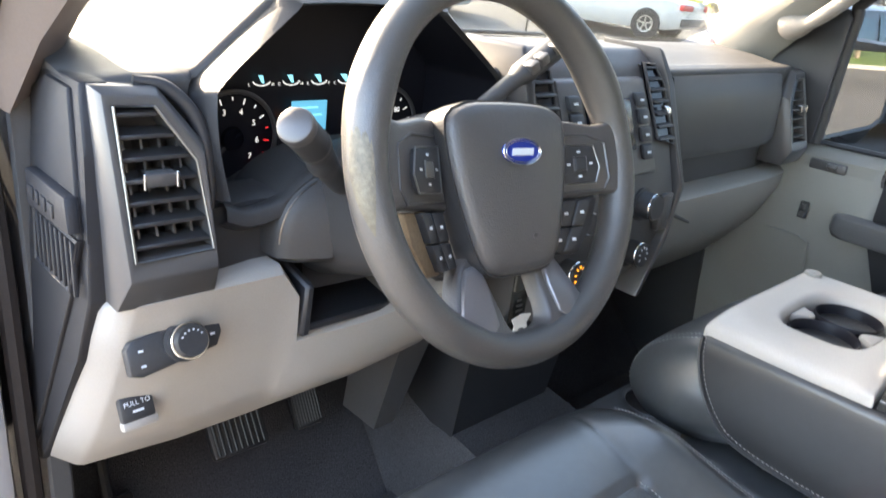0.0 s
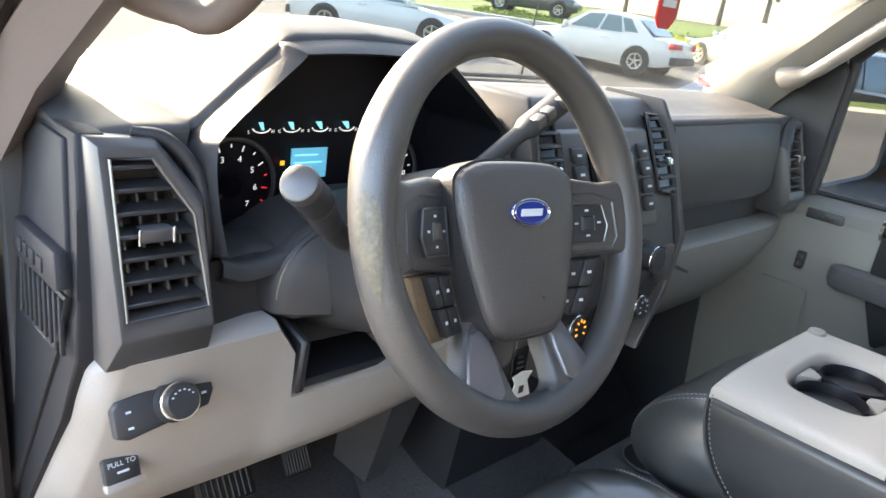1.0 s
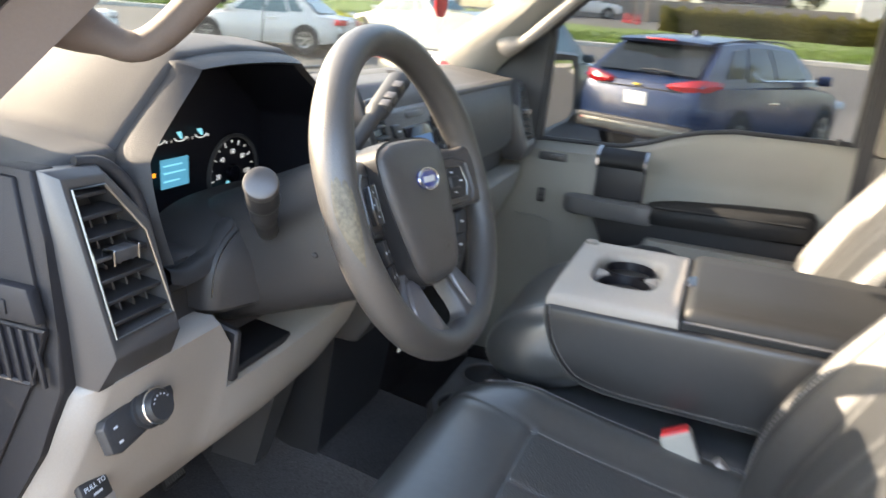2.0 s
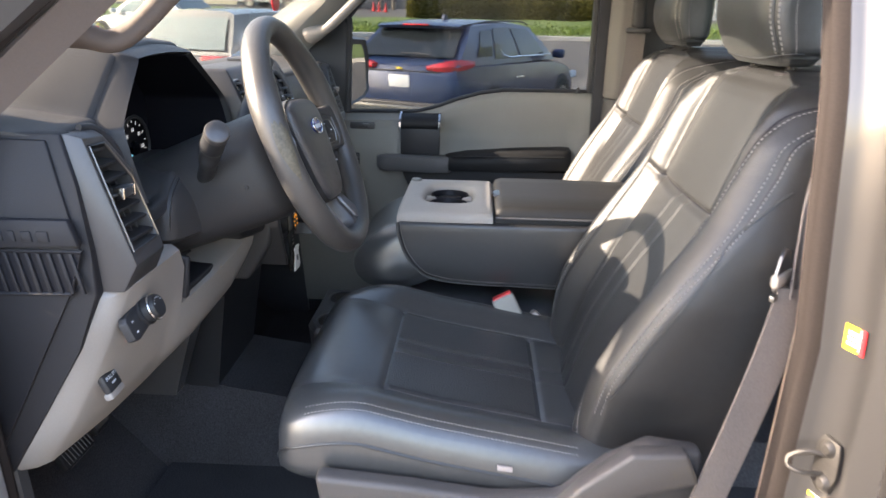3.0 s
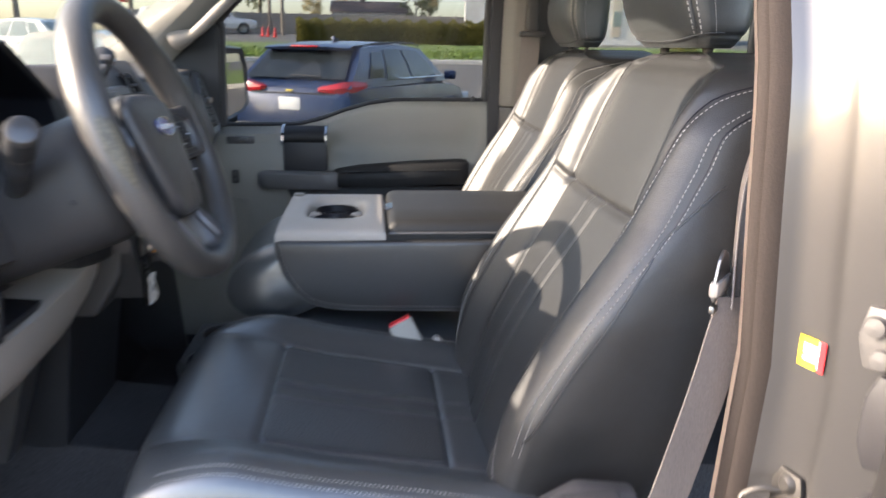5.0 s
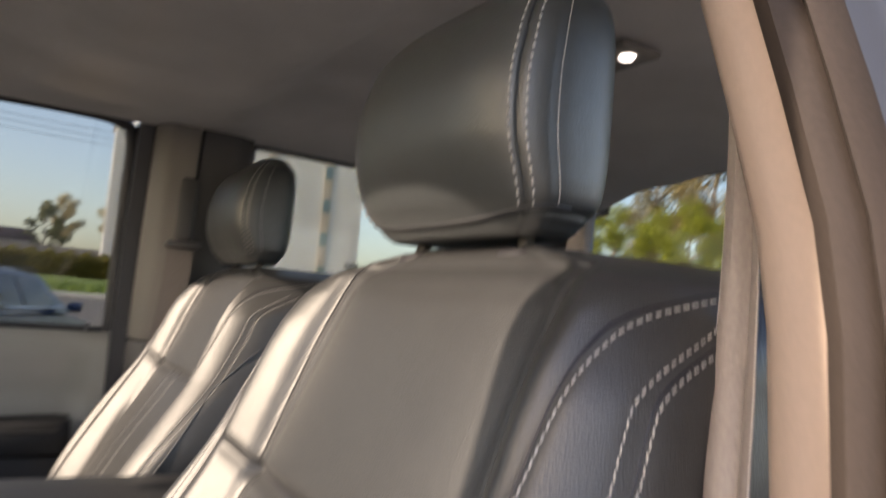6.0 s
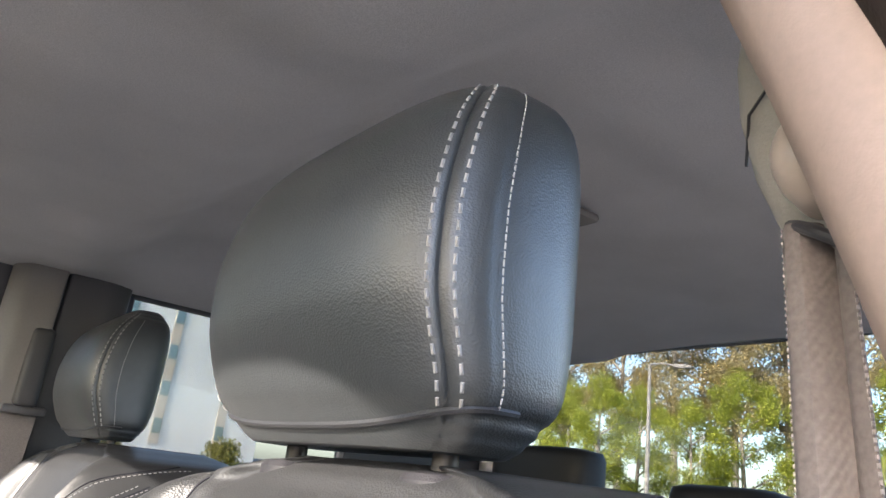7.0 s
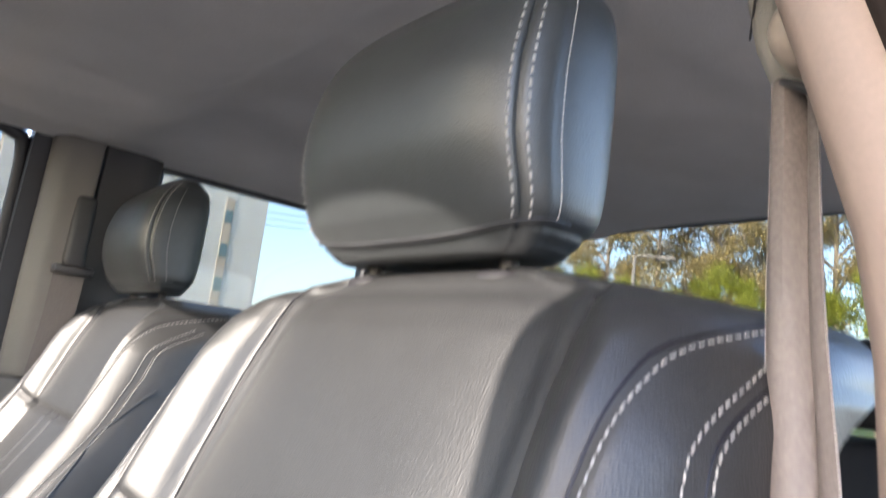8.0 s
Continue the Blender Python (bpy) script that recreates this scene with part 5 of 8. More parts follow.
# ---- steering wheel and column ----
def steering():
    c = Vector((-0.418, 0.318, 1.462))
    t = radians(21.7)
    m = Matrix(((1, 0, 0, c.x), (0, math.sin(t), -math.cos(t), c.y), (0, math.cos(t), math.sin(t), c.z), (0, 0, 0, 1))) @ Matrix.Diagonal((0.940, 0.963, 1, 1))
    w = thing("steering_wheel", c, "worn black four-spoke steering wheel with blue oval badge", "steering wheel")
    turned = pose(0, 0, 0, 0, 0, -4)
    def local(name, bm, mat, parent=w, label="", sharp=35):
        bmesh.ops.transform(bm, matrix=m if name in ("rim", "scuff", "shroud", "shroud_screw") else m @ turned, verts=bm.verts[:])
        return part(name, bm, mat, parent, label, sharp)
    def dished(name, bm, mat, parent=w, label="", sharp=35):
        """Side spokes and their keys lie on faces that rise from the hub to the rim."""
        for v in bm.verts:
            v.co.z += 0.34 * (abs(v.co.x) - 0.112) - 0.002
        return local(name, bm, mat, parent, label, sharp)
    # rim, with grips swelling at ten and two
    bm = B()
    rows = []
    n = 96
    for k in range(n + 1):
        q = 2 * math.pi * k / n
        swell = 0.0022 * (math.exp(-((math.sin(q) - 0.45) / 0.22) ** 2)) if abs(math.cos(q)) > 0.5 else 0.0
        r = 0.0175 + swell
        rows.append([((0.1725 + r * 0.98 * math.cos(a)) * math.cos(q), (0.1725 + r * 0.98 * math.cos(a)) * math.sin(q) * 0.985, r * 1.08 * math.sin(a)) for a in [2 * math.pi * j / 18 for j in range(18)]])
    loft(bm, rows, caps=False)
    bmesh.ops.remove_doubles(bm, verts=bm.verts[:], dist=1e-6)
    rim = local("rim", bm, M["rim"], label="worn black rim with a scuffed patch", sharp=60)
    # worn ochre patch on the rim
    bm = B()
    rows = []
    for k in range(15):
        q = radians(158 + 34 * k / 14)
        hw = 0.55 * math.sin(math.pi * k / 14) + 0.02
        r = 0.0179
        rows.append([((0.1725 + r * math.cos(a)) * math.cos(q), (0.1725 + r * math.cos(a)) * math.sin(q) * 0.985, r * 1.08 * math.sin(a)) for a in [radians(38) + hw * (j / 4 - 1) for j in range(9)]])
    loft(bm, rows, closed=False)
    local("scuff", bm, material("scuffed_ochre_rim", (0.105, 0.090, 0.062), 0.42, bump=0.3, bump_size=800, grain=0.35, grain_size=260, blotch=0.3, blotch_size=60), rim)
    # airbag cover, domed
    bm = B()
    outline = [(-0.070, 0.052), (-0.040, 0.059), (0.040, 0.059), (0.070, 0.052), (0.080, 0.040), (0.078, 0.000), (0.062, -0.062), (0.050, -0.088), (0.030, -0.099), (-0.030, -0.099), (-0.050, -0.088), (-0.062, -0.062), (-0.078, 0.000), (-0.080, 0.040)]
    outline = [(p.x, p.y) for p in smooth_line([(x, y, 0) for x, y in outline + outline[:1]], 4)[:-1]]
    rows = []
    for k, z in ((1.0, -0.030), (1.0, -0.004), (0.985, 0.002), (0.95, 0.0055), (0.85, 0.0085), (0.65, 0.011), (0.4, 0.0125), (0.15, 0.013)):
        rows.append([(x * k, -0.018 + (y + 0.018) * k, z) for x, y in outline])
    loft(bm, rows)
    hub = local("airbag_cover", bm, M["hub"], label="black grained airbag cover", sharp=50)
    bm = B()
    lathe(bm, [(0.0, 0.0035), (0.0255, 0.003), (0.0265, 0.0), (0, 0)], pose(0, 0, 0), 36)
    bmesh.ops.scale(bm, vec=(1, 0.46, 1), verts=bm.verts[:])
    bmesh.ops.translate(bm, vec=(0, 0.012, 0.0115), verts=bm.verts[:])
    seam = B()
    loft(seam, [[(x * 1.022, -0.018 + (y + 0.018) * 1.02, z) for x, y in outline] for z in (-0.026, -0.0012)])
    local("cover_gap", seam, M["column"], hub)
    badge = local("badge", bm, M["badge"], hub, "blue oval badge with silver edge")
    for k, (rx, ry, r) in enumerate(((0.0260, 0.0120, 0.0009), (0.0230, 0.0098, 0.0004))):
        bm = B()
        tube(bm, [(rx * math.cos(q), 0.012 + ry * math.sin(q), 0.0148 + 0.0004 * k) for q in [2 * math.pi * j / 40 for j in range(40)]], r, 6, closed=True)
        local("badge_edge", bm, M["chrome"], hub)
    # plain pale bar in place of the badge lettering
    bm = B()
    prism(bm, [(-0.016, 0.0085), (0.014, 0.0085), (0.016, 0.0150), (-0.014, 0.0150)], "z", 0.0148, 0.0156, 0.0003, 1)
    local("badge_bar", bm, M["mark"], hub)
    for x, ww in ((0.006, 0.016), (0.012, 0.006)):
        bm = B()
        box(bm, x - ww / 2, x + ww / 2, -0.046 - (0.022 if ww < 0.01 else 0), -0.042 - (0.022 if ww < 0.01 else 0), 0.0105, 0.0118, 0.0004, 1)
        local("embossed_mark", bm, M["dash"], hub)
    for s in (-1, 1):
        # side spoke, framed by a raised edge, with a four-way pad
        bm = B()
        prism(bm, [(s * 0.074, 0.046), (s * 0.100, 0.046), (s * 0.135, 0.040), (s * 0.162, 0.044), (s * 0.162, 0.000), (s * 0.158, -0.034), (s * 0.140, -0.032), (s * 0.100, -0.034), (s * 0.068, -0.038)], "z", -0.024, -0.002, 0.006, 3)
        sp = dished("side_spoke", bm, M["hub"])
        bm = B()
        tube(bm, [(s * x, y, -0.002) for x, y in ((0.080, 0.030), (0.122, 0.030), (0.143, 0.021), (0.146, -0.016), (0.138, -0.028), (0.076, -0.029))], 0.0016, 6)
        dished("spoke_edge", bm, M["satin"], sp)
        bm = B()
        prism(bm, [(s * 0.086, 0.020), (s * 0.124, 0.018), (s * 0.130, -0.004), (s * 0.124, -0.020), (s * 0.086, -0.020)], "z", -0.004, 0.004, 0.002, 2)
        dished("button_pad", bm, M["button"], sp)
        bm = B()
        tube(bm, [(s * x, y, 0.0034) for x, y in ((0.086, 0.020), (0.124, 0.018), (0.130, -0.004), (0.124, -0.020), (0.086, -0.020))], 0.0011, 6, closed=True)
        dished("pad_edge", bm, M["edge"], sp)
        bm = B()
        box(bm, s * 0.106 - 0.0065, s * 0.106 + 0.0065, -0.0065, 0.0065, 0.003, 0.0065, 0.0012)
        dished("button", bm, M["edge"] if s < 0 else M["button"], sp)
        bm = B()
        tube(bm, [(s * 0.106 + a, b, 0.0052) for a, b in ((-0.0072, -0.0072), (0.0072, -0.0072), (0.0072, 0.0072), (-0.0072, 0.0072))], 0.0006, 5, closed=True)
        dished("button_edge", bm, M["satin"], sp)
        for dx, dy in ((0, 0.0125), (0, -0.0125), (-0.0125, 0), (0.0135, 0)):
            bm = B()
            box(bm, s * 0.106 + dx - 0.0018, s * 0.106 + dx + 0.0018, dy - 0.0010, dy + 0.0010, 0.0036, 0.0046)
            dished("button_mark", bm, M["mark"], sp)
        # lower keys: two by two on one slanting pad
        inner, outer = [(0.083, -0.036), (0.0745, -0.063), (0.066, -0.088)], [(0.121, -0.035), (0.109, -0.063), (0.095, -0.089)]
        def across(r, f):
            a, b = inner[r], outer[r]
            return (s * (a[0] + (b[0] - a[0]) * f), a[1] + (b[1] - a[1]) * f)
        for r in range(2):
            for f0, f1 in ((0.0, 0.55), (0.57, 1.0)):
                p = [across(r, f0), across(r, f1), across(r + 1, f1), across(r + 1, f0)]
                mid = (sum(x for x, y in p) / 4, sum(y for x, y in p) / 4)
                bm = B()
                prism(bm, [(mid[0] + (x - mid[0]) * 0.95, mid[1] + (y - mid[1]) * 0.95) for x, y in p], "z", -0.018, 0.001, 0.0016, 2)
                dished("lower_button", bm, M["button"], sp)
                bm = B()
                box(bm, mid[0] - 0.0020, mid[0] + 0.0020, mid[1] - 0.0014, mid[1] + 0.0014, 0.0004, 0.0016)
                dished("button_mark", bm, M["mark"], sp)
        bm = B()
        prism(bm, [(s * 0.098, -0.034), (s * 0.137, -0.034), (s * 0.128, -0.064), (s * 0.108, -0.092), (s * 0.084, -0.092), (s * 0.092, -0.064)], "z", -0.026, -0.008, 0.004, 2)
        dished("spoke_back", bm, material("worn_brown_backing", (0.16, 0.115, 0.07), 0.6, grain=0.2, blotch=0.2) if s < 0 else M["black"], sp)
    # lower spokes: one U-shaped plate round a window, rising to the rim
    def rising(y):
        return -0.014 + 0.022 * step(-0.085, -0.160, y)
    half_out = [(0.058, -0.080), (0.066, -0.090), (0.080, -0.115), (0.094, -0.138), (0.092, -0.150), (0.070, -0.166), (0.040, -0.173), (0.0, -0.175)]
    half_in = [(0.040, -0.080), (0.036, -0.096), (0.033, -0.115), (0.031, -0.136), (0.028, -0.147), (0.020, -0.153), (0.010, -0.155), (0.0, -0.1555)]
    both = lambda h: [(x, y, 0) for x, y in h] + [(-x, y, 0) for x, y in h[-2::-1]]
    ring_out, ring_in = smooth_line(both(half_out), 5), smooth_line(both(half_in), 5)
    def plate(k, dz):
        return [(b.x + (a.x - b.x) * k, b.y + (a.y - b.y) * k, rising(b.y + (a.y - b.y) * k) + dz) for a, b in zip(ring_out, ring_in)]
    bm = B()
    loft(bm, [plate(0.0, -0.020), plate(0.0, -0.003), plate(0.06, 0.0), plate(0.5, 0.001), plate(0.94, 0.0), plate(1.0, -0.003), plate(1.0, -0.020)], closed=False)
    local("lower_bridge", bm, M["hub"], label="black lower spoke plate", sharp=50)
    for s in (-1, 1):
        bm = B()
        face = [(0.044, -0.086), (0.063, -0.090), (0.076, -0.115), (0.088, -0.136), (0.086, -0.143), (0.052, -0.147), (0.044, -0.142), (0.042, -0.115)]
        loft(bm, [[(s * x, y, rising(y) + dz) for x, y in face] for dz in (-0.006, 0.0035)])
        rounded(bm, bm.faces[:], 0.0018, 2)
        local("lower_spoke", bm, M["spoke"], label="satin grey lower spoke")
    bm = B()
    lathe(bm, [(0.055, -0.035), (0.062, -0.05), (0.064, -0.12), (0.0, -0.12)], n=28, caps=False)
    local("hub_back", bm, M["black"])
    # column shroud
    col = thing("steering_column", c + Vector((0, 0.12, -0.06)), "black plastic steering column shroud with levers", "steering column")
    bm = B()
    loft(bm, [[(r * math.copysign(abs(math.cos(q)) ** 0.7, math.cos(q)), r * 0.86 * math.copysign(abs(math.sin(q)) ** 0.7, math.sin(q)) - 0.018, z) for q in [2 * math.pi * k / 32 for k in range(32)]] for r, z in ((0.066, -0.042), (0.088, -0.052), (0.096, -0.075), (0.095, -0.13), (0.090, -0.26))])
    local("shroud", bm, M["column"], col, sharp=50)
    bm = B()
    lathe(bm, [(0.0, 0.002), (0.0025, 0.0015), (0.0035, 0.0), (0.0, 0.0)], pose(-0.0955, -0.03, -0.09, 0, -90, 0), 12)
    local("shroud_screw", bm, M["black"], col)
    # indicator lever with pale end cap
    a, b = Vector((-0.500, 0.455, 1.420)), Vector((-0.597, 0.395, 1.493))
    d = (b - a).normalized()
    bm = B()
    tube(bm, smooth_line([a - d * 0.03, a + d * 0.02 + Vector((0.004, 0, -0.010)), a.lerp(b, 0.45) + Vector((0, 0, -0.006)), a.lerp(b, 0.62), b - d * 0.004], 5), [0.010] * 5 + [0.0115] * 5 + [0.014] * 5 + [0.0155] * 6, 16)
    lev = part("indicator_lever", bm, M["button"], col, "black indicator lever with a grey end cap")
    q = d.to_track_quat("Z", "Y").to_matrix().to_4x4()
    bm = B()
    lathe(bm, [(0.0158, -0.010), (0.0162, -0.004), (0.0150, 0.0), (0.013, 0.0012), (0.0, 0.0016)], Matrix.Translation(b) @ q, 24, caps=False)
    part("lever_cap", bm, M["satin"], lev, "grey lever end cap")
    bm = B()
    lathe(bm, [(0.0164, -0.046), (0.0166, -0.044), (0.0164, -0.042)], Matrix.Translation(b) @ q, 24, caps=False)
    part("lever_ring", bm, M["satin"], lev)
    # gear lever
    a, b = Vector((-0.330, 0.440, 1.490)), Vector((-0.205, 0.442, 1.560))
    d = (b - a).normalized()
    bm = B()
    tube(bm, [a - d * 0.05, a, a.lerp(b, 0.35), a.lerp(b, 0.42), a.lerp(b, 0.95), b], [0.009, 0.010, 0.011, 0.0155, 0.0165, 0.011], 14, flat=0.8)
    gear = part("gear_lever", bm, M["button"], col, "black column gear lever with buttons")
    q = d.to_track_quat("Z", "Y").to_matrix().to_4x4()
    for k in (0.50, 0.62, 0.80):
        bm = B()
        obox(bm, Matrix.Translation(a.lerp(b, k) + Vector((-0.006, -0.010, 0.004))) @ q, 0.014, 0.012, 0.014, 0.002)
        part("lever_button", bm, M["hub"], gear)
    # key and its paper tag under the column
    key = thing("key_with_tag", (-0.282, 0.39, 1.20), "key with a clear plastic fob and white paper tag", "key tag")
    x = -0.281
    bm = B()
    box(bm, x - 0.013, x + 0.013, 0.388, 0.393, 1.205, 1.318, 0.002)
    part("fob", bm, M["tinted"], key)
    bm = B()
    box(bm, x - 0.011, x + 0.011, 0.3885, 0.3925, 1.278, 1.315, 0.002)
    part("fob_label", bm, M["beige"], key)
    for k in range(3):
        bm = B()
        box(bm, x - 0.006, x + 0.006 - 0.002 * k, 0.3870, 0.3882, 1.252 + 0.007 * k, 1.2545 + 0.007 * k)
        part("fob_print", bm, M["dash"], key)
    bm = B()
    prism(bm, [(x - 0.020, 1.208), (x - 0.012, 1.238), (x - 0.019, 1.248), (x - 0.002, 1.252), (x + 0.017, 1.248), (x + 0.010, 1.238), (x + 0.022, 1.212), (x + 0.012, 1.206)], "y", 0.381, 0.3825, 0.0005, 1)
    part("paper_tag", bm, M["white"], key, "creased white paper tag")
    bm = B()
    box(bm, x - 0.004, x + 0.004, 0.3800, 0.3812, 1.224, 1.233)
    part("tag_print", bm, M["dash"], key)
    bm = B()
    tube(bm, [(x, 0.391, 1.316), (x + 0.004, 0.395, 1.330), (x + 0.010, 0.400, 1.345)], 0.0016, 6)
    part("key_ring", bm, M["steel"], key)


steering()


# ---- middle seat folded down as a console ----
def console():
    con = thing("fold_down_console", (0, 0.05, 1.06), "black leather fold-down console with warm grey cup tray", "console")
    bm = B()
    side = [(0.222, 1.264), (0.220, 1.240), (0.211, 1.208), (0.198, 1.185), (0.182, 1.166), (0.160, 1.152), (0.130, 1.146), (0.10, 1.143), (-0.05, 1.139), (-0.30, 1.132), (-0.30, 1.264)]
    prism(bm, side, "x", -0.156, 0.140, 0.009, 3)
    body = part("console_body", bm, M["leather"], con, sharp=60)
    # rounded front roll, below the tray and falling forwards
    def roll_point(q, squash=1.0):
        y = max(-0.05, 0.108 * math.cos(q) * (0.35 + 0.65 * squash))
        return 0.205 + y + 0.004 * math.sin(q), 1.192 + 0.068 * math.sin(q) * (0.55 + 0.45 * squash) - 0.024 * math.cos(q)
    bm = B()
    rows = []
    for k in range(25):
        e = k / 24 * 2 - 1
        w = 0.146 * e
        squash = (1 - abs(e) ** 6) ** (1 / 6) if abs(e) < 1 else 0.0
        loop = [(-0.008 + w, *roll_point(2 * math.pi * j / 36, squash)) for j in range(36)]
        rows.append(loop)
    loft(bm, rows)
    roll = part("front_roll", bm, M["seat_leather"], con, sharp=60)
    for s in (-1, 1):
        bm = B()
        line = smooth_line([(-0.008 + s * 0.1455, 0.2195, 1.262), (-0.008 + s * 0.1455, 0.2175, 1.240), (-0.008 + s * 0.1455, 0.2085, 1.209), (-0.008 + s * 0.1455, 0.196, 1.187), (-0.008 + s * 0.1455, 0.180, 1.1685), (-0.008 + s * 0.1455, 0.159, 1.1550), (-0.008 + s * 0.1455, 0.10, 1.1455), (-0.008 + s * 0.1455, -0.05, 1.1415), (-0.008 + s * 0.1455, -0.22, 1.1370)], 8)
        tube(bm, line, 0.0028, 6)
        part("piping", bm, M["leather"], body)
        bm = B()
        stitches(bm, [p + Vector((s * 0.0028, -0.005, 0.006)) for p in line], lambda p: Vector((s, 0, 0)), 0.0032, 0.0024)
        tagged(part("stitching", bm, M["thread"], body, "light grey contrast stitching"), kind="stuff")
        bm = B()
        for dx in (0.130, 0.119):
            arc = [Vector((-0.008 + s * dx, *roll_point(radians(-70 + 150 * k / 40), (1 - (dx / 0.146) ** 6) ** (1 / 6)))) for k in range(41)]
            stitches(bm, arc, lambda p: Vector((0, p.y - 0.205, p.z - 1.193)).normalized(), 0.0032, 0.0024, 0.0005)
        tagged(part("stitching", bm, M["thread"], roll), kind="stuff")
    # tray with an oblong cup opening cut through
    x0, x1, y0, y1, zt, zb = -0.150, 0.132, 0.038, 0.222, 1.288, 1.262
    cx, cy = -0.004, 0.128
    n = 48
    def oval(rx, ry, z, p=0.62):
        return [(cx + rx * math.copysign(abs(math.cos(q)) ** p, math.cos(q)), cy + ry * math.copysign(abs(math.sin(q)) ** p, math.sin(q)), z) for q in [2 * math.pi * k / n for k in range(n)]]
    def frame_loop(d, z):
        out = []
        hx, hy, mx, my = (x1 - x0) / 2 - d, (y1 - y0) / 2 - d, (x0 + x1) / 2, (y0 + y1) / 2
        for k in range(n):
            q = 2 * math.pi * k / n
            c, s = math.cos(q), math.sin(q)
            r = 1 / max(abs(c), abs(s))
            p = 0.97
            out.append((mx + hx * c * r * p + hx * c * (1 - p), my + hy * s * r * p + hy * s * (1 - p), z))
        return out
    bm = B()
    tilt = lambda loop: [(x, y, z - 0.010 * (1 - step(x0, x0 + 0.05, x)) * 0.6) for x, y, z in loop]
    loft(bm, [frame_loop(0.004, zb - 0.02), frame_loop(0.0, zb), tilt(frame_loop(0.0, zt - 0.010)), tilt(frame_loop(0.003, zt - 0.003)), tilt(frame_loop(0.008, zt)), oval(0.090, 0.058, zt), oval(0.084, 0.052, zt - 0.004), oval(0.080, 0.049, zt - 0.012), oval(0.076, 0.045, zt - 0.075), oval(0.02, 0.012, zt - 0.078)])
    tray = part("cup_tray", bm, M["tray"], con, "warm grey plastic cup tray", sharp=50)
    for dx in (-0.040, 0.040):
        bm = B()
        lathe(bm, [(0.0400, -0.013), (0.0385, -0.009), (0.0370, -0.012), (0.034, -0.066), (0.0, -0.066)], pose(cx + dx, cy, zt - 0.002), 28, caps=False)
        part("dark_cup_well", bm, M["recess"], tray)
    for dy in (-0.048, 0.048):
        bm = B()
        prism(bm, [(cx - 0.022, cy + dy), (cx + 0.022, cy + dy), (cx + 0.006, cy + dy * 0.55), (cx - 0.006, cy + dy * 0.55)], "z", zt - 0.03, zt - 0.010, 0.004)
        part("cup_web", bm, M["beige"], tray)
    bm = B()
    lathe(bm, [(0.0, 0.005), (0.010, 0.004), (0.012, 0.0), (0.0, 0.0)], pose(0.112, 0.205, zt), 16)
    part("tray_bump", bm, M["grey"], tray)
    # padded lid with a latch notch
    bm = B()
    rows = []
    for y, d in ((0.035, 0.012), (0.031, 0.004), (0.020, 0.0), (-0.10, 0.0), (-0.24, 0.002), (-0.29, 0.004)):
        loop = []
        for x, z in ((-0.146, 1.262), (-0.146, 1.278), (-0.142, 1.290), (-0.132, 1.296), (-0.06, 1.300), (0.06, 1.300), (0.122, 1.296), (0.130, 1.288), (0.132, 1.276), (0.132, 1.262)):
            loop.append((x, y, z - d))
        rows.append(loop)
    loft(bm, rows)
    lid = part("armrest_lid", bm, M["lid"], con, sharp=50)
    bm = B()
    lathe(bm, [(0.0, 0.004), (0.018, 0.004), (0.022, 0.0), (0, 0)], pose(-0.03, 0.026, 1.294), 20)
    bmesh.ops.scale(bm, vec=(1.3, 0.7, 1), verts=bm.verts[:], space=Matrix.Translation((0.03, -0.026, -1.294)))
    part("lid_latch", bm, M["gloss"], lid)
    bm = B()
    tube(bm, [(-0.1475, y, 1.2745) for y in (0.034, -0.05, -0.15, -0.28)], 0.0022, 6)
    part("lid_welt", bm, M["hub"], lid)
    # middle cushion under it
    mid = thing("middle_seat_cushion", (0, 0.05, 0.84), "black leather middle seat cushion under the console", "seat cushion")
    bm = B()
    rows = []
    for y, zt, w in ((-0.15, 1.095, 0.158), (0.05, 1.111, 0.163), (0.15, 1.123, 0.163), (0.20, 1.126, 0.161), (0.225, 1.117, 0.156), (0.238, 1.09, 0.150), (0.240, 1.02, 0.145), (0.235, 0.84, 0.14)):
        rows.append([(-0.008 + w * math.copysign(abs(math.cos(q)) ** 0.4, math.cos(q)), y, zt - 0.09 + 0.09 * math.copysign(abs(math.sin(q)) ** 0.45, math.sin(q))) for q in [2 * math.pi * k / 40 for k in range(40)]])
    loft(bm, rows)
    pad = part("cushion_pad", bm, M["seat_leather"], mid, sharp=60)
    for s in (-1, 1):
        for d in (0.0, 0.009):
            bm = B()
            line = [Vector((-0.008 + s * (0.158 - d), y, z + d * 0.5)) for y, z in ((-0.12, 1.074), (0.05, 1.089), (0.15, 1.101), (0.205, 1.103), (0.228, 1.093))]
            stitches(bm, smooth_line(line, 10), lambda p: Vector((s, 0, 1)).normalized(), 0.0032, 0.0024)
            tagged(part("stitching", bm, M["thread"], pad), kind="stuff")
    bm = B()
    box(bm, -0.15, 0.135, -0.15, 0.22, 0.80, 1.03, 0.02)
    part("cushion_base", bm, M["black"], mid)
    # low cup holder ahead of it
    cup = thing("floor_cup_holder", (-0.02, 0.36, 0.86), "dark grey plastic cup holder at the foot of the middle seat", "cup holder")
    bm = B()
    loft(bm, [[(x * k, y, z) for x, y in ((-0.142, y0), (0.10, y0), (0.10, y1), (-0.09, y1), (-0.13, y1 - 0.02), (-0.142, y1 - 0.06))] for k, y0, y1, z in ((0.9, 0.25, 0.40, 0.86), (0.98, 0.24, 0.410, 1.0), (1.0, 0.235, 0.412, 1.018), (0.97, 0.24, 0.405, 1.028))])
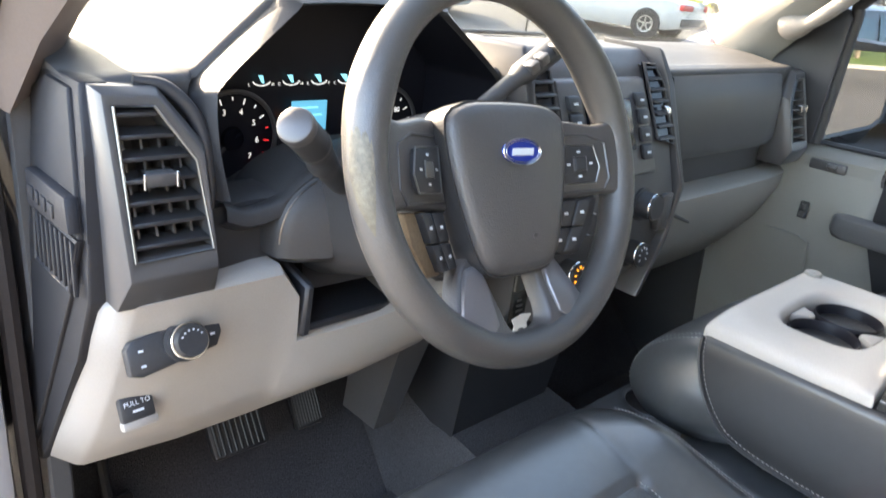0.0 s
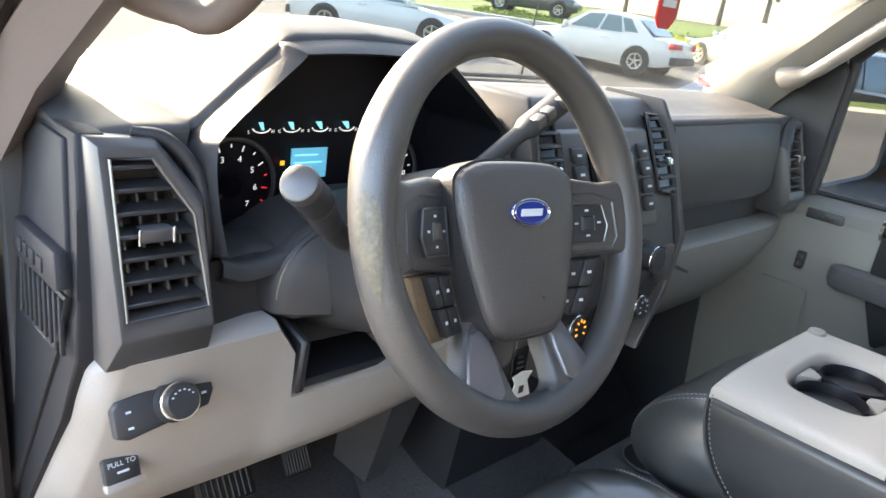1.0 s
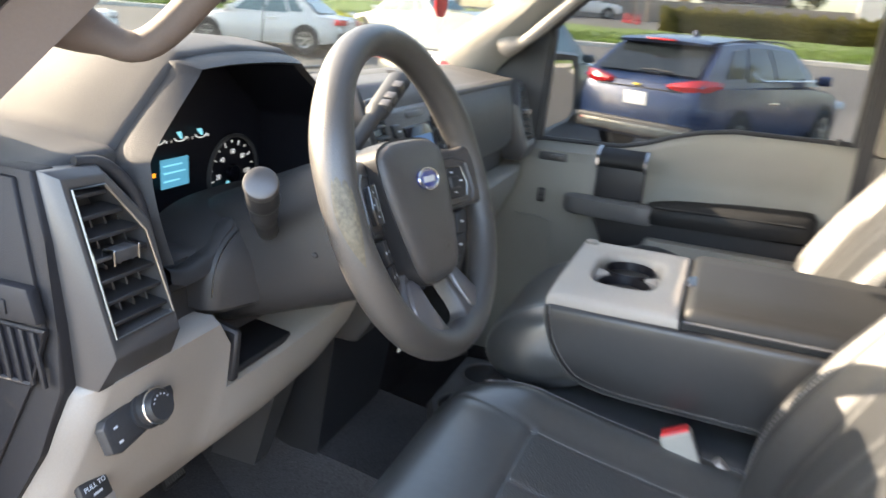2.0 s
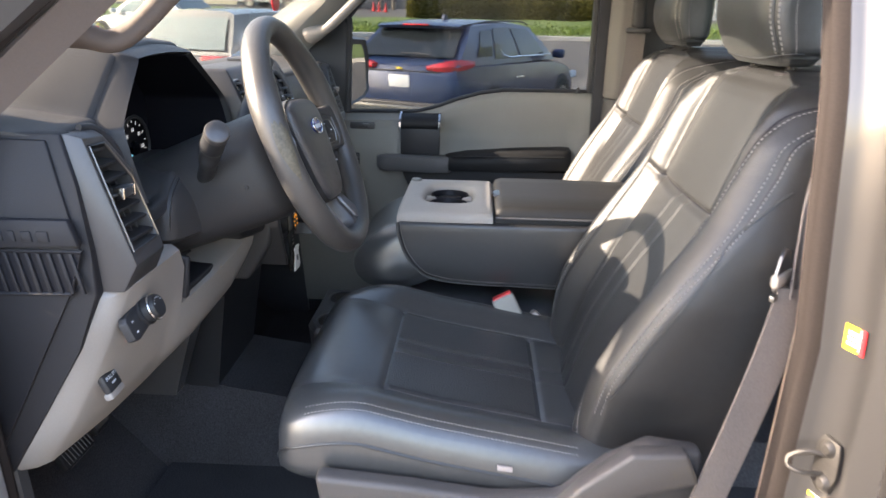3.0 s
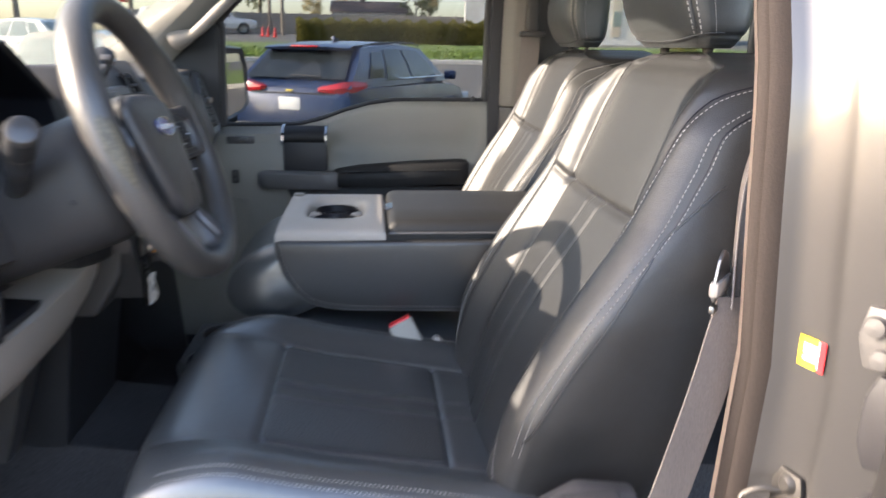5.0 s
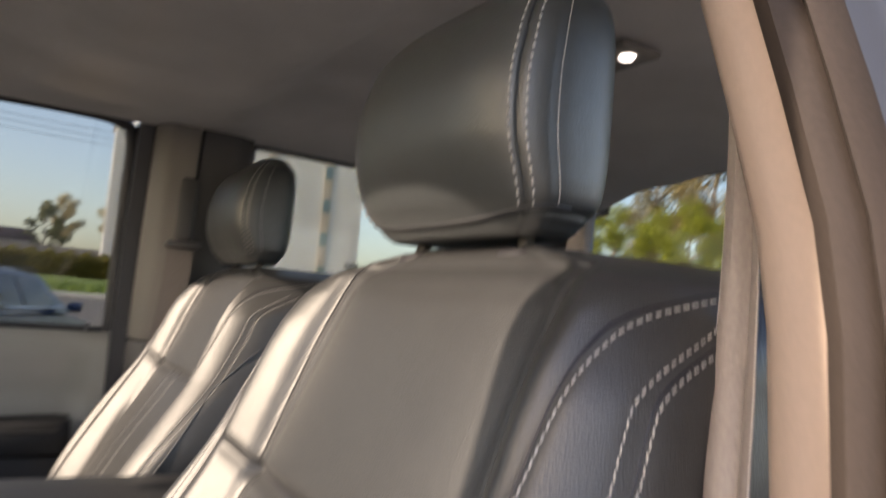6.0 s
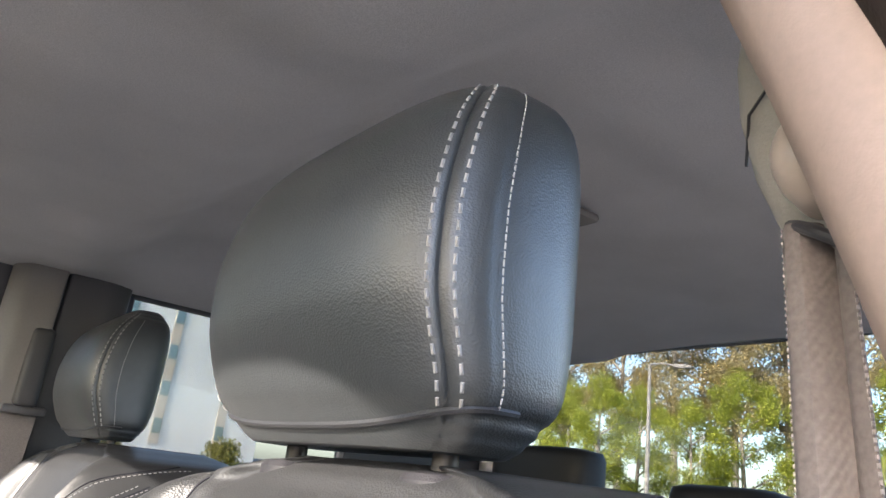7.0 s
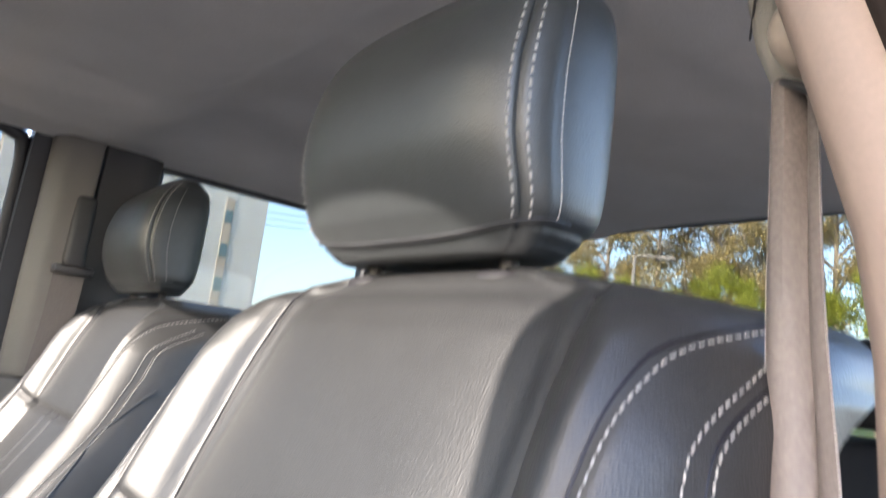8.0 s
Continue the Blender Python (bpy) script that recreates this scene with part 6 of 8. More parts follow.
    tray = part("holder_body", bm, M["dash"], cup)
    for x in (-0.088, 0.040):
        bm = B()
        lathe(bm, [(0.046, 0.003), (0.042, 0.004), (0.040, 0.001)], pose(x, 0.350, 1.028), 28, caps=False)
        part("cup_ring", bm, M["satin"], cup)
        # flat black disc on the closed top, painting the shade of a cup hole
        bm = B()
        lathe(bm, [(0.0, 0.0012), (0.041, 0.0012), (0.041, 0.0), (0.0, 0.0)], pose(x, 0.350, 1.0285), 28)
        part("dark_cup_well", bm, M["gloss"], cup)


console()


# ---- seat belts ----
def webbing(bm, pts, wide, thick=0.0012):
    """A strap along the points, wide along the vector given."""
    wv = Vector(wide)
    rows = []
    for p, t, s, u in frames(pts):
        n = t.cross(wv).normalized() * thick
        rows.append([p - wv / 2 - n, p + wv / 2 - n, p + wv / 2 + n, p - wv / 2 + n])
    return loft(bm, rows)


def belts():
    b = thing("seat_belt_buckle", (-0.20, 0.0, 1.06), "grey belt buckle with red release button beside the seat", "belt buckle")
    m = Matrix.Translation((-0.195, 0.002, 1.104)) @ pose(0, 0, 0, -27, 12, 0)
    bm = B()
    obox(bm, m, 0.036, 0.043, 0.070, 0.005, 3)
    part("buckle_case", bm, M["grey"], b, "grey plastic buckle case")
    bm = B()
    obox(bm, m @ pose(0, 0, 0.0335), 0.030, 0.038, 0.009, 0.003)
    part("release_button", bm, M["red"], b, "bright red release button")
    bm = B()
    tube(bm, smooth_line([(-0.195, -0.004, 1.080), (-0.196, -0.020, 1.055), (-0.20, -0.05, 1.02)], 5), 0.010, 8)
    part("buckle_stalk", bm, M["black"], b)
    b2 = thing("middle_belt_buckle", (-0.19, -0.06, 1.04), "pale grey belt buckle tucked between the seats", "belt buckle")
    bm = B()
    obox(bm, Matrix.Translation((-0.190, -0.058, 1.074)) @ pose(0, 0, 0, -48, 14, 0), 0.038, 0.034, 0.066, 0.006, 3)
    part("buckle_case", bm, M["beige"], b2)
    # driver's shoulder belt
    d = thing("driver_seat_belt", (-0.70, -0.30, 0.76), "taupe woven seat belt hanging from the driver's pillar", "seat belt")
    bm = B()
    # the strap hangs creased lengthwise below the guide
    path = smooth_line([(-0.620, -0.352, 1.658), (-0.623, -0.350, 1.60), (-0.629, -0.342, 1.55), (-0.641, -0.325, 1.50), (-0.653, -0.308, 1.45), (-0.668, -0.300, 1.385), (-0.677, -0.298, 1.335)], 8)
    rows, rim = [], ([], [])
    for k, p in enumerate(path):
        f = k / (len(path) - 1)
        line = [(0.0145, -0.002), (0.0095, 0.003), (0.002, 0.004), (-0.004, -0.001), (-0.0065, -0.008), (-0.0075, -0.0085), (-0.009, -0.002), (-0.014, 0.004), (-0.020, 0.005)]
        line = [(x * (0.68 + 0.50 * f), y * (1 - 0.5 * f) - 0.5 * f * x) for x, y in line]
        rows.append([(p.x + x, p.y + y, p.z) for x, y in line] + [(p.x + x, p.y + y - 0.0014, p.z) for x, y in line[::-1]])
        rim[0].append((p.x + line[0][0], p.y + line[0][1], p.z))
        rim[1].append((p.x + line[-1][0], p.y + line[-1][1], p.z))
    loft(bm, rows)
    part("shoulder_strap", bm, M["belt"], d, sharp=50)
    for line in rim:
        bm = B()
        stitches(bm, [Vector(q) for q in line], lambda q: Vector((0, 1, 0)), 0.0014, 0.0008, 0.0005)
        tagged(part("selvedge", bm, M["selvedge"], d), kind="stuff")
    bm = B()
    webbing(bm, smooth_line([(-0.690, -0.296, 1.345), (-0.695, -0.275, 1.25), (-0.705, -0.245, 1.15), (-0.715, -0.220, 1.075), (-0.718, -0.207, 1.006)], 6), (0.010, -0.046, -0.004))
    part("lap_strap", bm, M["belt"], d)
    bm = B()
    m = Matrix.Translation((-0.684, -0.280, 1.356)) @ pose(0, 0, 0, 0, 0, -40)
    t = B()
    prism(t, [(-0.024, -0.012), (0.024, -0.014), (0.026, 0.004), (0.012, 0.030), (-0.002, 0.036), (-0.014, 0.028), (-0.026, 0.004)], "y", -0.002, 0.002, 0.001, 1)
    absorb(bm, t, m)
    part("belt_tongue", bm, M["edge"], d, "steel belt tongue")
    bm = B()
    obox(bm, m @ pose(0, 0, 0.0), 0.052, 0.010, 0.016, 0.004)
    part("tongue_grip", bm, M["beige"], d)
    bm = B()
    obox(bm, m @ pose(0, 0, -0.020), 0.052, 0.006, 0.008, 0.002)
    part("tongue_bar", bm, M["edge"], d)
    bm = B()
    obox(bm, Matrix.Translation((-0.718, -0.207, 0.995)), 0.016, 0.056, 0.028, 0.005)
    part("anchor_cover", bm, M["black"], d)
    for k in range(4):
        bm = B()
        obox(bm, Matrix.Translation((-0.719, -0.207, 0.975 - 0.012 * k)), 0.018, 0.050, 0.006, 0.002)
        part("bellows_rib", bm, M["black"], d)
    # upper guide on the pillar
    g = thing("belt_guide", (-0.62, -0.35, 1.63), "warm grey adjustable belt guide on the driver's pillar", "belt guide")
    m = Matrix.Translation((-0.625, -0.362, 1.698)) @ pose(0, 0, 0, -8, 0, -12)
    t = B()
    rings = []
    for dz, w, dep in ((-0.050, 0.006, 0.006), (-0.046, 0.014, 0.011), (-0.034, 0.022, 0.014), (-0.015, 0.029, 0.016), (0.010, 0.033, 0.016), (0.030, 0.032, 0.015), (0.046, 0.028, 0.012), (0.054, 0.018, 0.008)):
        rings.append([(w * math.copysign(abs(math.cos(q)) ** 0.75, math.cos(q)), dep * math.copysign(abs(math.sin(q)) ** 0.75, math.sin(q)), dz) for q in [2 * math.pi * k / 28 for k in range(28)]])
    loft(t, rings)
    bm = B()
    absorb(bm, t, m)
    cover = part("guide_cover", bm, M["grey"], g, "smooth warm grey cover", sharp=60)
    bm = B()
    tube(bm, [m @ Vector((0.034, 0.004, -0.006)), m @ Vector((0.020, 0.0165, 0.006)), m @ Vector((0.004, 0.0165, 0.018))], 0.0006, 6)
    part("cover_seam", bm, M["black"], cover)
    bm = B()
    t = B()
    lathe(t, [(0.0, 0.020), (0.006, 0.0192), (0.010, 0.0165), (0.0128, 0.012), (0.0142, 0.005), (0.0142, -0.006), (0, -0.006)], Matrix.Diagonal((1, 1.15, 1, 1)), 32)
    absorb(bm, t, Matrix.Translation((-0.6275, -0.349, 1.675)) @ pose(0, 0, 0, -86, 0, 6))
    part("guide_knob", bm, M["cap"], g, "smooth rounded guide cap", sharp=60)
    bm = B()
    tube(bm, smooth_line([(-0.613, -0.354, 1.659), (-0.619, -0.349, 1.656), (-0.630, -0.344, 1.649), (-0.644, -0.345, 1.640)], 5), 0.0022, 10)
    part("guide_bar", bm, M["black"], g)
    # passenger's belt
    p = thing("passenger_seat_belt", (0.66, -0.36, 0.9), "dark taupe seat belt on the passenger's pillar", "seat belt")
    bm = B()
    webbing(bm, smooth_line([(0.636, -0.352, 1.61), (0.644, -0.348, 1.50), (0.656, -0.335, 1.35), (0.662, -0.320, 1.20)], 6), (0.012, 0.048, 0))
    part("shoulder_strap", bm, M["belt"], p)
    bm = B()
    box(bm, 0.622, 0.650, -0.372, -0.336, 1.615, 1.745, 0.010, 3)
    part("guide_cover", bm, M["dash"], p)
    bm = B()
    box(bm, 0.616, 0.646, -0.386, -0.322, 1.604, 1.618, 0.004)
    part("guide_bar", bm, M["satin"], p)


belts()


# ---- passenger door ----
def passenger_door():
    door = thing("passenger_door", (0.75, 0.2, 0.72), "closed stone grey passenger door with black armrest", "car door")
    bm = B()
    rows = []
    for k in range(49):
        y = -0.262 + 0.952 * k / 48
        zl = door_line(y)
        pocket = step(-0.235, -0.20, y) * step(0.215, 0.16, y)
        fwd = step(0.22, 0.34, y)
        rows.append([(0.80, y, zl), (0.758, y, zl + 0.002), (0.745, y, zl - 0.003), (0.738 - 0.022 * fwd, y, zl - 0.020), (0.732 - 0.018 * fwd + 0.014 * pocket, y, zl - 0.050 - 0.01 * pocket), (0.730 - 0.020 * fwd + 0.026 * pocket, y, 1.315), (0.726 - 0.024 * fwd + 0.024 * pocket, y, 1.275), (0.722 - 0.026 * fwd, y, 1.245), (0.720 - 0.022 * fwd, y, 1.18), (0.715, y, 1.10), (0.712, y, 0.98), (0.715, y, 0.76), (0.80, y, 0.74)])
    loft(bm, rows)
    card = part("door_card", bm, M["grey"], door, "stone grey moulded door card", sharp=50)
    bm = B()
    tube(bm, [(0.752, y, door_line(y) + 0.004) for y in [-0.255 + 0.93 * k / 40 for k in range(41)]], 0.006, 6)
    part("window_seal", bm, M["black"], door)
    # armrest pad
    bm = B()
    loft(bm, [[(xo, y, zb), (xi, y, zb + 0.012), (xi - 0.004, y, (zt + zb) / 2), (xi, y, zt - 0.012), (xi + 0.012, y, zt), (xo, y, zt + 0.002)] for y, xi, xo, zt, zb in ((0.168, 0.680, 0.74, 1.240, 1.19), (0.155, 0.668, 0.74, 1.244, 1.188), (0.10, 0.660, 0.74, 1.252, 1.190), (-0.05, 0.658, 0.74, 1.262, 1.194), (-0.18, 0.662, 0.74, 1.268, 1.198), (-0.202, 0.674, 0.74, 1.266, 1.202))])
    arm = part("armrest", bm, M["lid"], door, "black padded armrest", sharp=45)
    bm = B()
    tube(bm, [(0.660, y, 1.243 + 0.02 * (0.15 - y)) for y in (0.15, 0.05, -0.05, -0.18)], 0.003, 6)
    part("armrest_welt", bm, M["lid"], arm)
    # pull handle
    bm = B()
    loft(bm, [[(0.70, y, zb), (xi + 0.006, y, zb), (xi, y, zb + 0.008), (xi + 0.002, y, zt - 0.006), (xi + 0.010, y, zt), (0.70, y, zt)] for y, xi, zt, zb in ((0.372, 0.682, 1.236, 1.204), (0.362, 0.668, 1.241, 1.198), (0.345, 0.662, 1.243, 1.195), (0.20, 0.660, 1.241, 1.193), (0.160, 0.664, 1.239, 1.192), (0.150, 0.676, 1.236, 1.195))])
    part("pull_handle", bm, M["grip"], door, "satin grey pull handle", sharp=45)
    # leather grip between two bright strips, and the dark recess under it
    bm = B()
    box(bm, 0.690, 0.72, 0.185, 0.302, 1.242, 1.325, 0.004)
    part("grip_recess", bm, M["black"], door)
    bm = B()
    loft(bm, [[(0.735, y, 1.360), (0.700, y, 1.352), (0.684, y, 1.338), (0.684, y, 1.326), (0.694, y, 1.314), (0.735, y, 1.312)] for y in (0.190, 0.22, 0.27, 0.300)])
    part("grip_pad", bm, M["lid"], door, "black leather grip pad", sharp=50)
    for y in (0.187, 0.303):
        bm = B()
        loft(bm, [[(0.737, y + d, 1.364), (0.698, y + d, 1.356), (0.680, y + d, 1.339), (0.680, y + d, 1.325), (0.691, y + d, 1.311), (0.735, y + d, 1.309)] for d in (-0.003, 0.003)])
        part("bright_strip", bm, M["chrome"], door, "narrow chrome strip")
    # window switch, lock, lower tray
    bm = B()
    obox(bm, pose(0.712, 0.418, 1.322), 0.008, 0.075, 0.022, 0.004)
    part("switch_plate", bm, M["hub"], card)
    bm = B()
    obox(bm, pose(0.705, 0.408, 1.324, 0, 0, 8), 0.010, 0.020, 0.010, 0.002)
    part("window_switch", bm, M["satin"], card)
    bm = B()
    obox(bm, pose(0.690, 0.433, 1.226), 0.010, 0.018, 0.036, 0.003)
    part("lock_switch", bm, M["button"], card)
    for dz in (-0.008, 0.008):
        bm = B()
        obox(bm, pose(0.684, 0.433, 1.226 + dz), 0.004, 0.010, 0.010, 0.001, 1)
        part("lock_mark", bm, M["satin"], card)
    bm = B()
    prism(bm, [(0.30, 1.20), (-0.20, 1.20), (-0.20, 1.10), (0.26, 1.10)], "x", 0.690, 0.716, 0.006)
    part("lower_recess", bm, M["black"], card)
    bm = B()
    prism(bm, [(0.16, 1.162), (-0.22, 1.160), (-0.22, 1.08), (0.20, 1.08)], "x", 0.660, 0.712, 0.008)
    part("door_pocket", bm, M["grey"], card)
    bm = B()
    tube(bm, [(0.690, y, z) for y, z in ((0.50, 1.168), (0.44, 1.170), (0.405, 1.162), (0.398, 1.08), (0.40, 0.95))], 0.0022, 6)
    part("card_crease", bm, M["grey"], card)
    bm = B()
    lathe(bm, [(0.0, 0.016), (0.004, 0.016), (0.005, 0.008), (0.008, 0.0), (0, 0)], pose(0.748, -0.218, 1.428), 12)
    part("lock_pin", bm, M["black"], door)
    # window frame, glass
    bm = B()
    tube(bm, smooth_line([(0.752, 0.470, 1.355), (0.752, 0.462, 1.60), (0.748, 0.455, 1.645), (0.735, 0.36, 1.735), (0.720, 0.26, 1.810), (0.712, 0.18, 1.838), (0.706, 0.05, 1.848), (0.702, -0.15, 1.850), (0.704, -0.225, 1.842), (0.712, -0.252, 1.81), (0.735, -0.256, 1.65), (0.750, -0.256, 1.43)], 6), 0.013, 8)
    part("window_frame", bm, M["black"], door, sharp=60)
    bm = B()
    loft(bm, [[(0.756, 0.63, 1.35), (0.756, -0.256, 1.35)], [(0.752, 0.55, 1.60), (0.742, -0.256, 1.60)], [(0.712, 0.20, 1.85), (0.708, -0.25, 1.85)]], closed=False)
    top = bmesh.ops.extrude_face_region(bm, geom=bm.faces[:])
    bmesh.ops.translate(bm, vec=(0.004, 0, 0), verts=[v for v in top["geom"] if isinstance(v, bmesh.types.BMVert)])
    g = part("window_glass", bm, M["side_glass"], door)
    g.visible_shadow = False
    # outside mirror
    mir = thing("door_mirror", (0.86, 0.52, 1.35), "black door mirror reflecting the car park", "door mirror")
    a, b = Vector((0.908, 0.520, 0)), Vector((1.112, 0.468, 0))
    along, back = (b - a).normalized(), Vector((0.35, 0.90, 0)).normalized()
    def at(u, z, d):
        return a + along * u + back * d + Vector((0, 0, z))
    L = (b - a).length
    outline = [(-0.006, 1.362), (0.02, 1.352), (L - 0.03, 1.375), (L + 0.004, 1.395), (L + 0.008, 1.50), (L - 0.015, 1.548), (0.02, 1.556), (-0.010, 1.548)]
    bm = B()
    c = Vector((L / 2, 1.455))
    loft(bm, [[at(c.x + (u - c.x) * k, c.y + (z - c.y) * k, d) for u, z in outline] for k, d in ((0.97, 0.004), (1.10, -0.006), (1.17, 0.010), (1.16, 0.06), (1.0, 0.11), (0.6, 0.135))])
    part("mirror_case", bm, M["hub"], mir, sharp=50)
    bm = B()
    loft(bm, [[at(c.x + (u - c.x) * k, c.y + (z - c.y) * k, d + (z - c.y) * 0.045) for u, z in outline] for k, d in ((1.0, 0.006), (1.0, 0.000))])
    part("mirror_glass", bm, M["mirror"], mir)
    bm = B()
    tube(bm, [(0.75, 0.58, 1.40), (0.82, 0.57, 1.40), (0.90, 0.545, 1.40)], 0.035, 10)
    part("mirror_arm", bm, M["hub"], mir)


passenger_door()


# ---- small fittings ----
def grab_handle(s):
    h = thing("grab_handle", (s * 0.63, 0.48, 1.59), "warm grey grab handle on the front pillar", "grab handle", "grab handles")
    pts = [(0.662, 0.575, 1.632), (0.634, 0.532, 1.606), (0.615, 0.492, 1.604), (0.598, 0.42, 1.672), (0.578, 0.33, 1.750), (0.565, 0.275, 1.795), (0.572, 0.252, 1.822), (0.600, 0.262, 1.850)]
    if s > 0:
        pts = [(0.690, 0.560, 1.585), (0.672, 0.525, 1.592), (0.655, 0.490, 1.612), (0.640, 0.42, 1.675), (0.622, 0.34, 1.745), (0.606, 0.285, 1.792), (0.605, 0.262, 1.815), (0.62, 0.262, 1.84)]
    # driver's handle takes the trim colour darkened for shade
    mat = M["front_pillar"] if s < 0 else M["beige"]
    line = smooth_line([(s * x, y, z) for x, y, z in pts], 6)
    n = len(line)
    girth = [0.0165 + 0.020 * step(0.20, 0.0, k / (n - 1)) + 0.012 * step(0.86, 1.0, k / (n - 1)) for k in range(n)]
    for name, k0, k1 in (("mount", 0, 6), ("grip", 6, n - 5), ("mount", n - 5, n)):
        bm = B()
        tube(bm, line[k0:k1 + 1], girth[k0:k1 + 1], 14, flat=0.82)
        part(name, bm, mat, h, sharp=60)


grab_handle(-1)
grab_handle(1)


def dome_lamp():
    d = thing("dome_lamp", (-0.12, -0.74, 1.88), "small dome lamp glowing white in the headliner", "ceiling lamp")
    bm = B()
    box(bm, -0.165, -0.050, -0.780, -0.705, 1.892, 1.904, 0.006)
    part("lamp_plate", bm, M["post"], d)
    bm = B()
    lathe(bm, [(0.0, -0.005), (0.009, -0.004), (0.012, 0.0), (0, 0)], pose(-0.140, -0.738, 1.891), 20)
    part("lamp_lens", bm, material("lit_lamp_lens", (1.0, 0.97, 0.92), 0.4, emit=0.7), d)


dome_lamp()


def rear_bench():
    r = thing("rear_bench_seat", (0, -1.15, 0.72), "black leather rear bench with headrests", "rear seat")
    bm = B()
    loft(bm, [[(-0.66, y0, z), (0.66, y0, z), (0.66, y1, z), (-0.66, y1, z)] for y0, y1, z in ((-0.95, -1.20, 1.05), (-1.10, -1.30, 1.30), (-1.19, -1.36, 1.46), (-1.21, -1.36, 1.49), (-1.25, -1.35, 1.50))])
    rounded(bm, bm.faces[:], 0.02, 3)
    part("rear_backrest", bm, M["lid"], r)
    bm = B()
    box(bm, -0.66, 0.66, -1.20, -0.72, 0.95, 1.12, 0.04, 3)
    part("rear_cushion", bm, M["lid"], r)
    for x, w, z in ((-0.40, 0.13, 1.60), (-0.055, 0.095, 1.58), (0.34, 0.13, 1.63)):
        bm = B()
        loft(bm, [[(x + w * k * math.copysign(abs(math.cos(q)) ** 0.5, math.cos(q)), -1.24 + 0.05 * k * math.copysign(abs(math.sin(q)) ** 0.6, math.sin(q)), zz) for q in [2 * math.pi * j / 24 for j in range(24)]] for zz, k in ((z - 0.09, 0.9), (z - 0.085, 1.0), (z + 0.02, 1.0), (z + 0.034, 0.95), (z + 0.040, 0.7))])
        part("rear_headrest", bm, M["lid"], r, sharp=60)
        for s in (-1, 1):
            bm = B()
            tube(bm, [(x + s * 0.05, -1.25, 1.46), (x + s * 0.05, -1.245, z - 0.08)], 0.006, 8)
            part("rear_post", bm, M["chrome"], r)


rear_bench()


def on_pillar(a, b, f, z, lift=0.0015):
    """A pose on a facet of the painted pillar (between two of its profile points): z out of it, y up."""
    rows = [(PILLAR_LEVELS[k], PILLAR_LEVELS[k + 1]) for k in range(len(PILLAR_LEVELS) - 1) if PILLAR_LEVELS[k][0] <= z <= PILLAR_LEVELS[k + 1][0]][0]
    u = (z - rows[0][0]) / (rows[1][0] - rows[0][0])
    dx, dy = [rows[0][i] + (rows[1][i] - rows[0][i]) * u for i in (1, 2)]
    p, q = [Vector((-(PILLAR_PANEL[i][0] + dx), PILLAR_PANEL[i][1] + dy, z)) for i in (a, b)]
    slant = Vector((-(rows[1][1] - rows[0][1]), rows[1][2] - rows[0][2], rows[1][0] - rows[0][0])).normalized()
    side = (p - q).normalized()
    out = side.cross(slant).normalized()
    if out.y < 0:
        out = -out
    up = out.cross(side)
    at = p.lerp(q, f) + out * lift
    return Matrix(((side.x, up.x, out.x, at.x), (side.y, up.y, out.y, at.y), (side.z, up.z, out.z, at.z), (0, 0, 0, 1)))


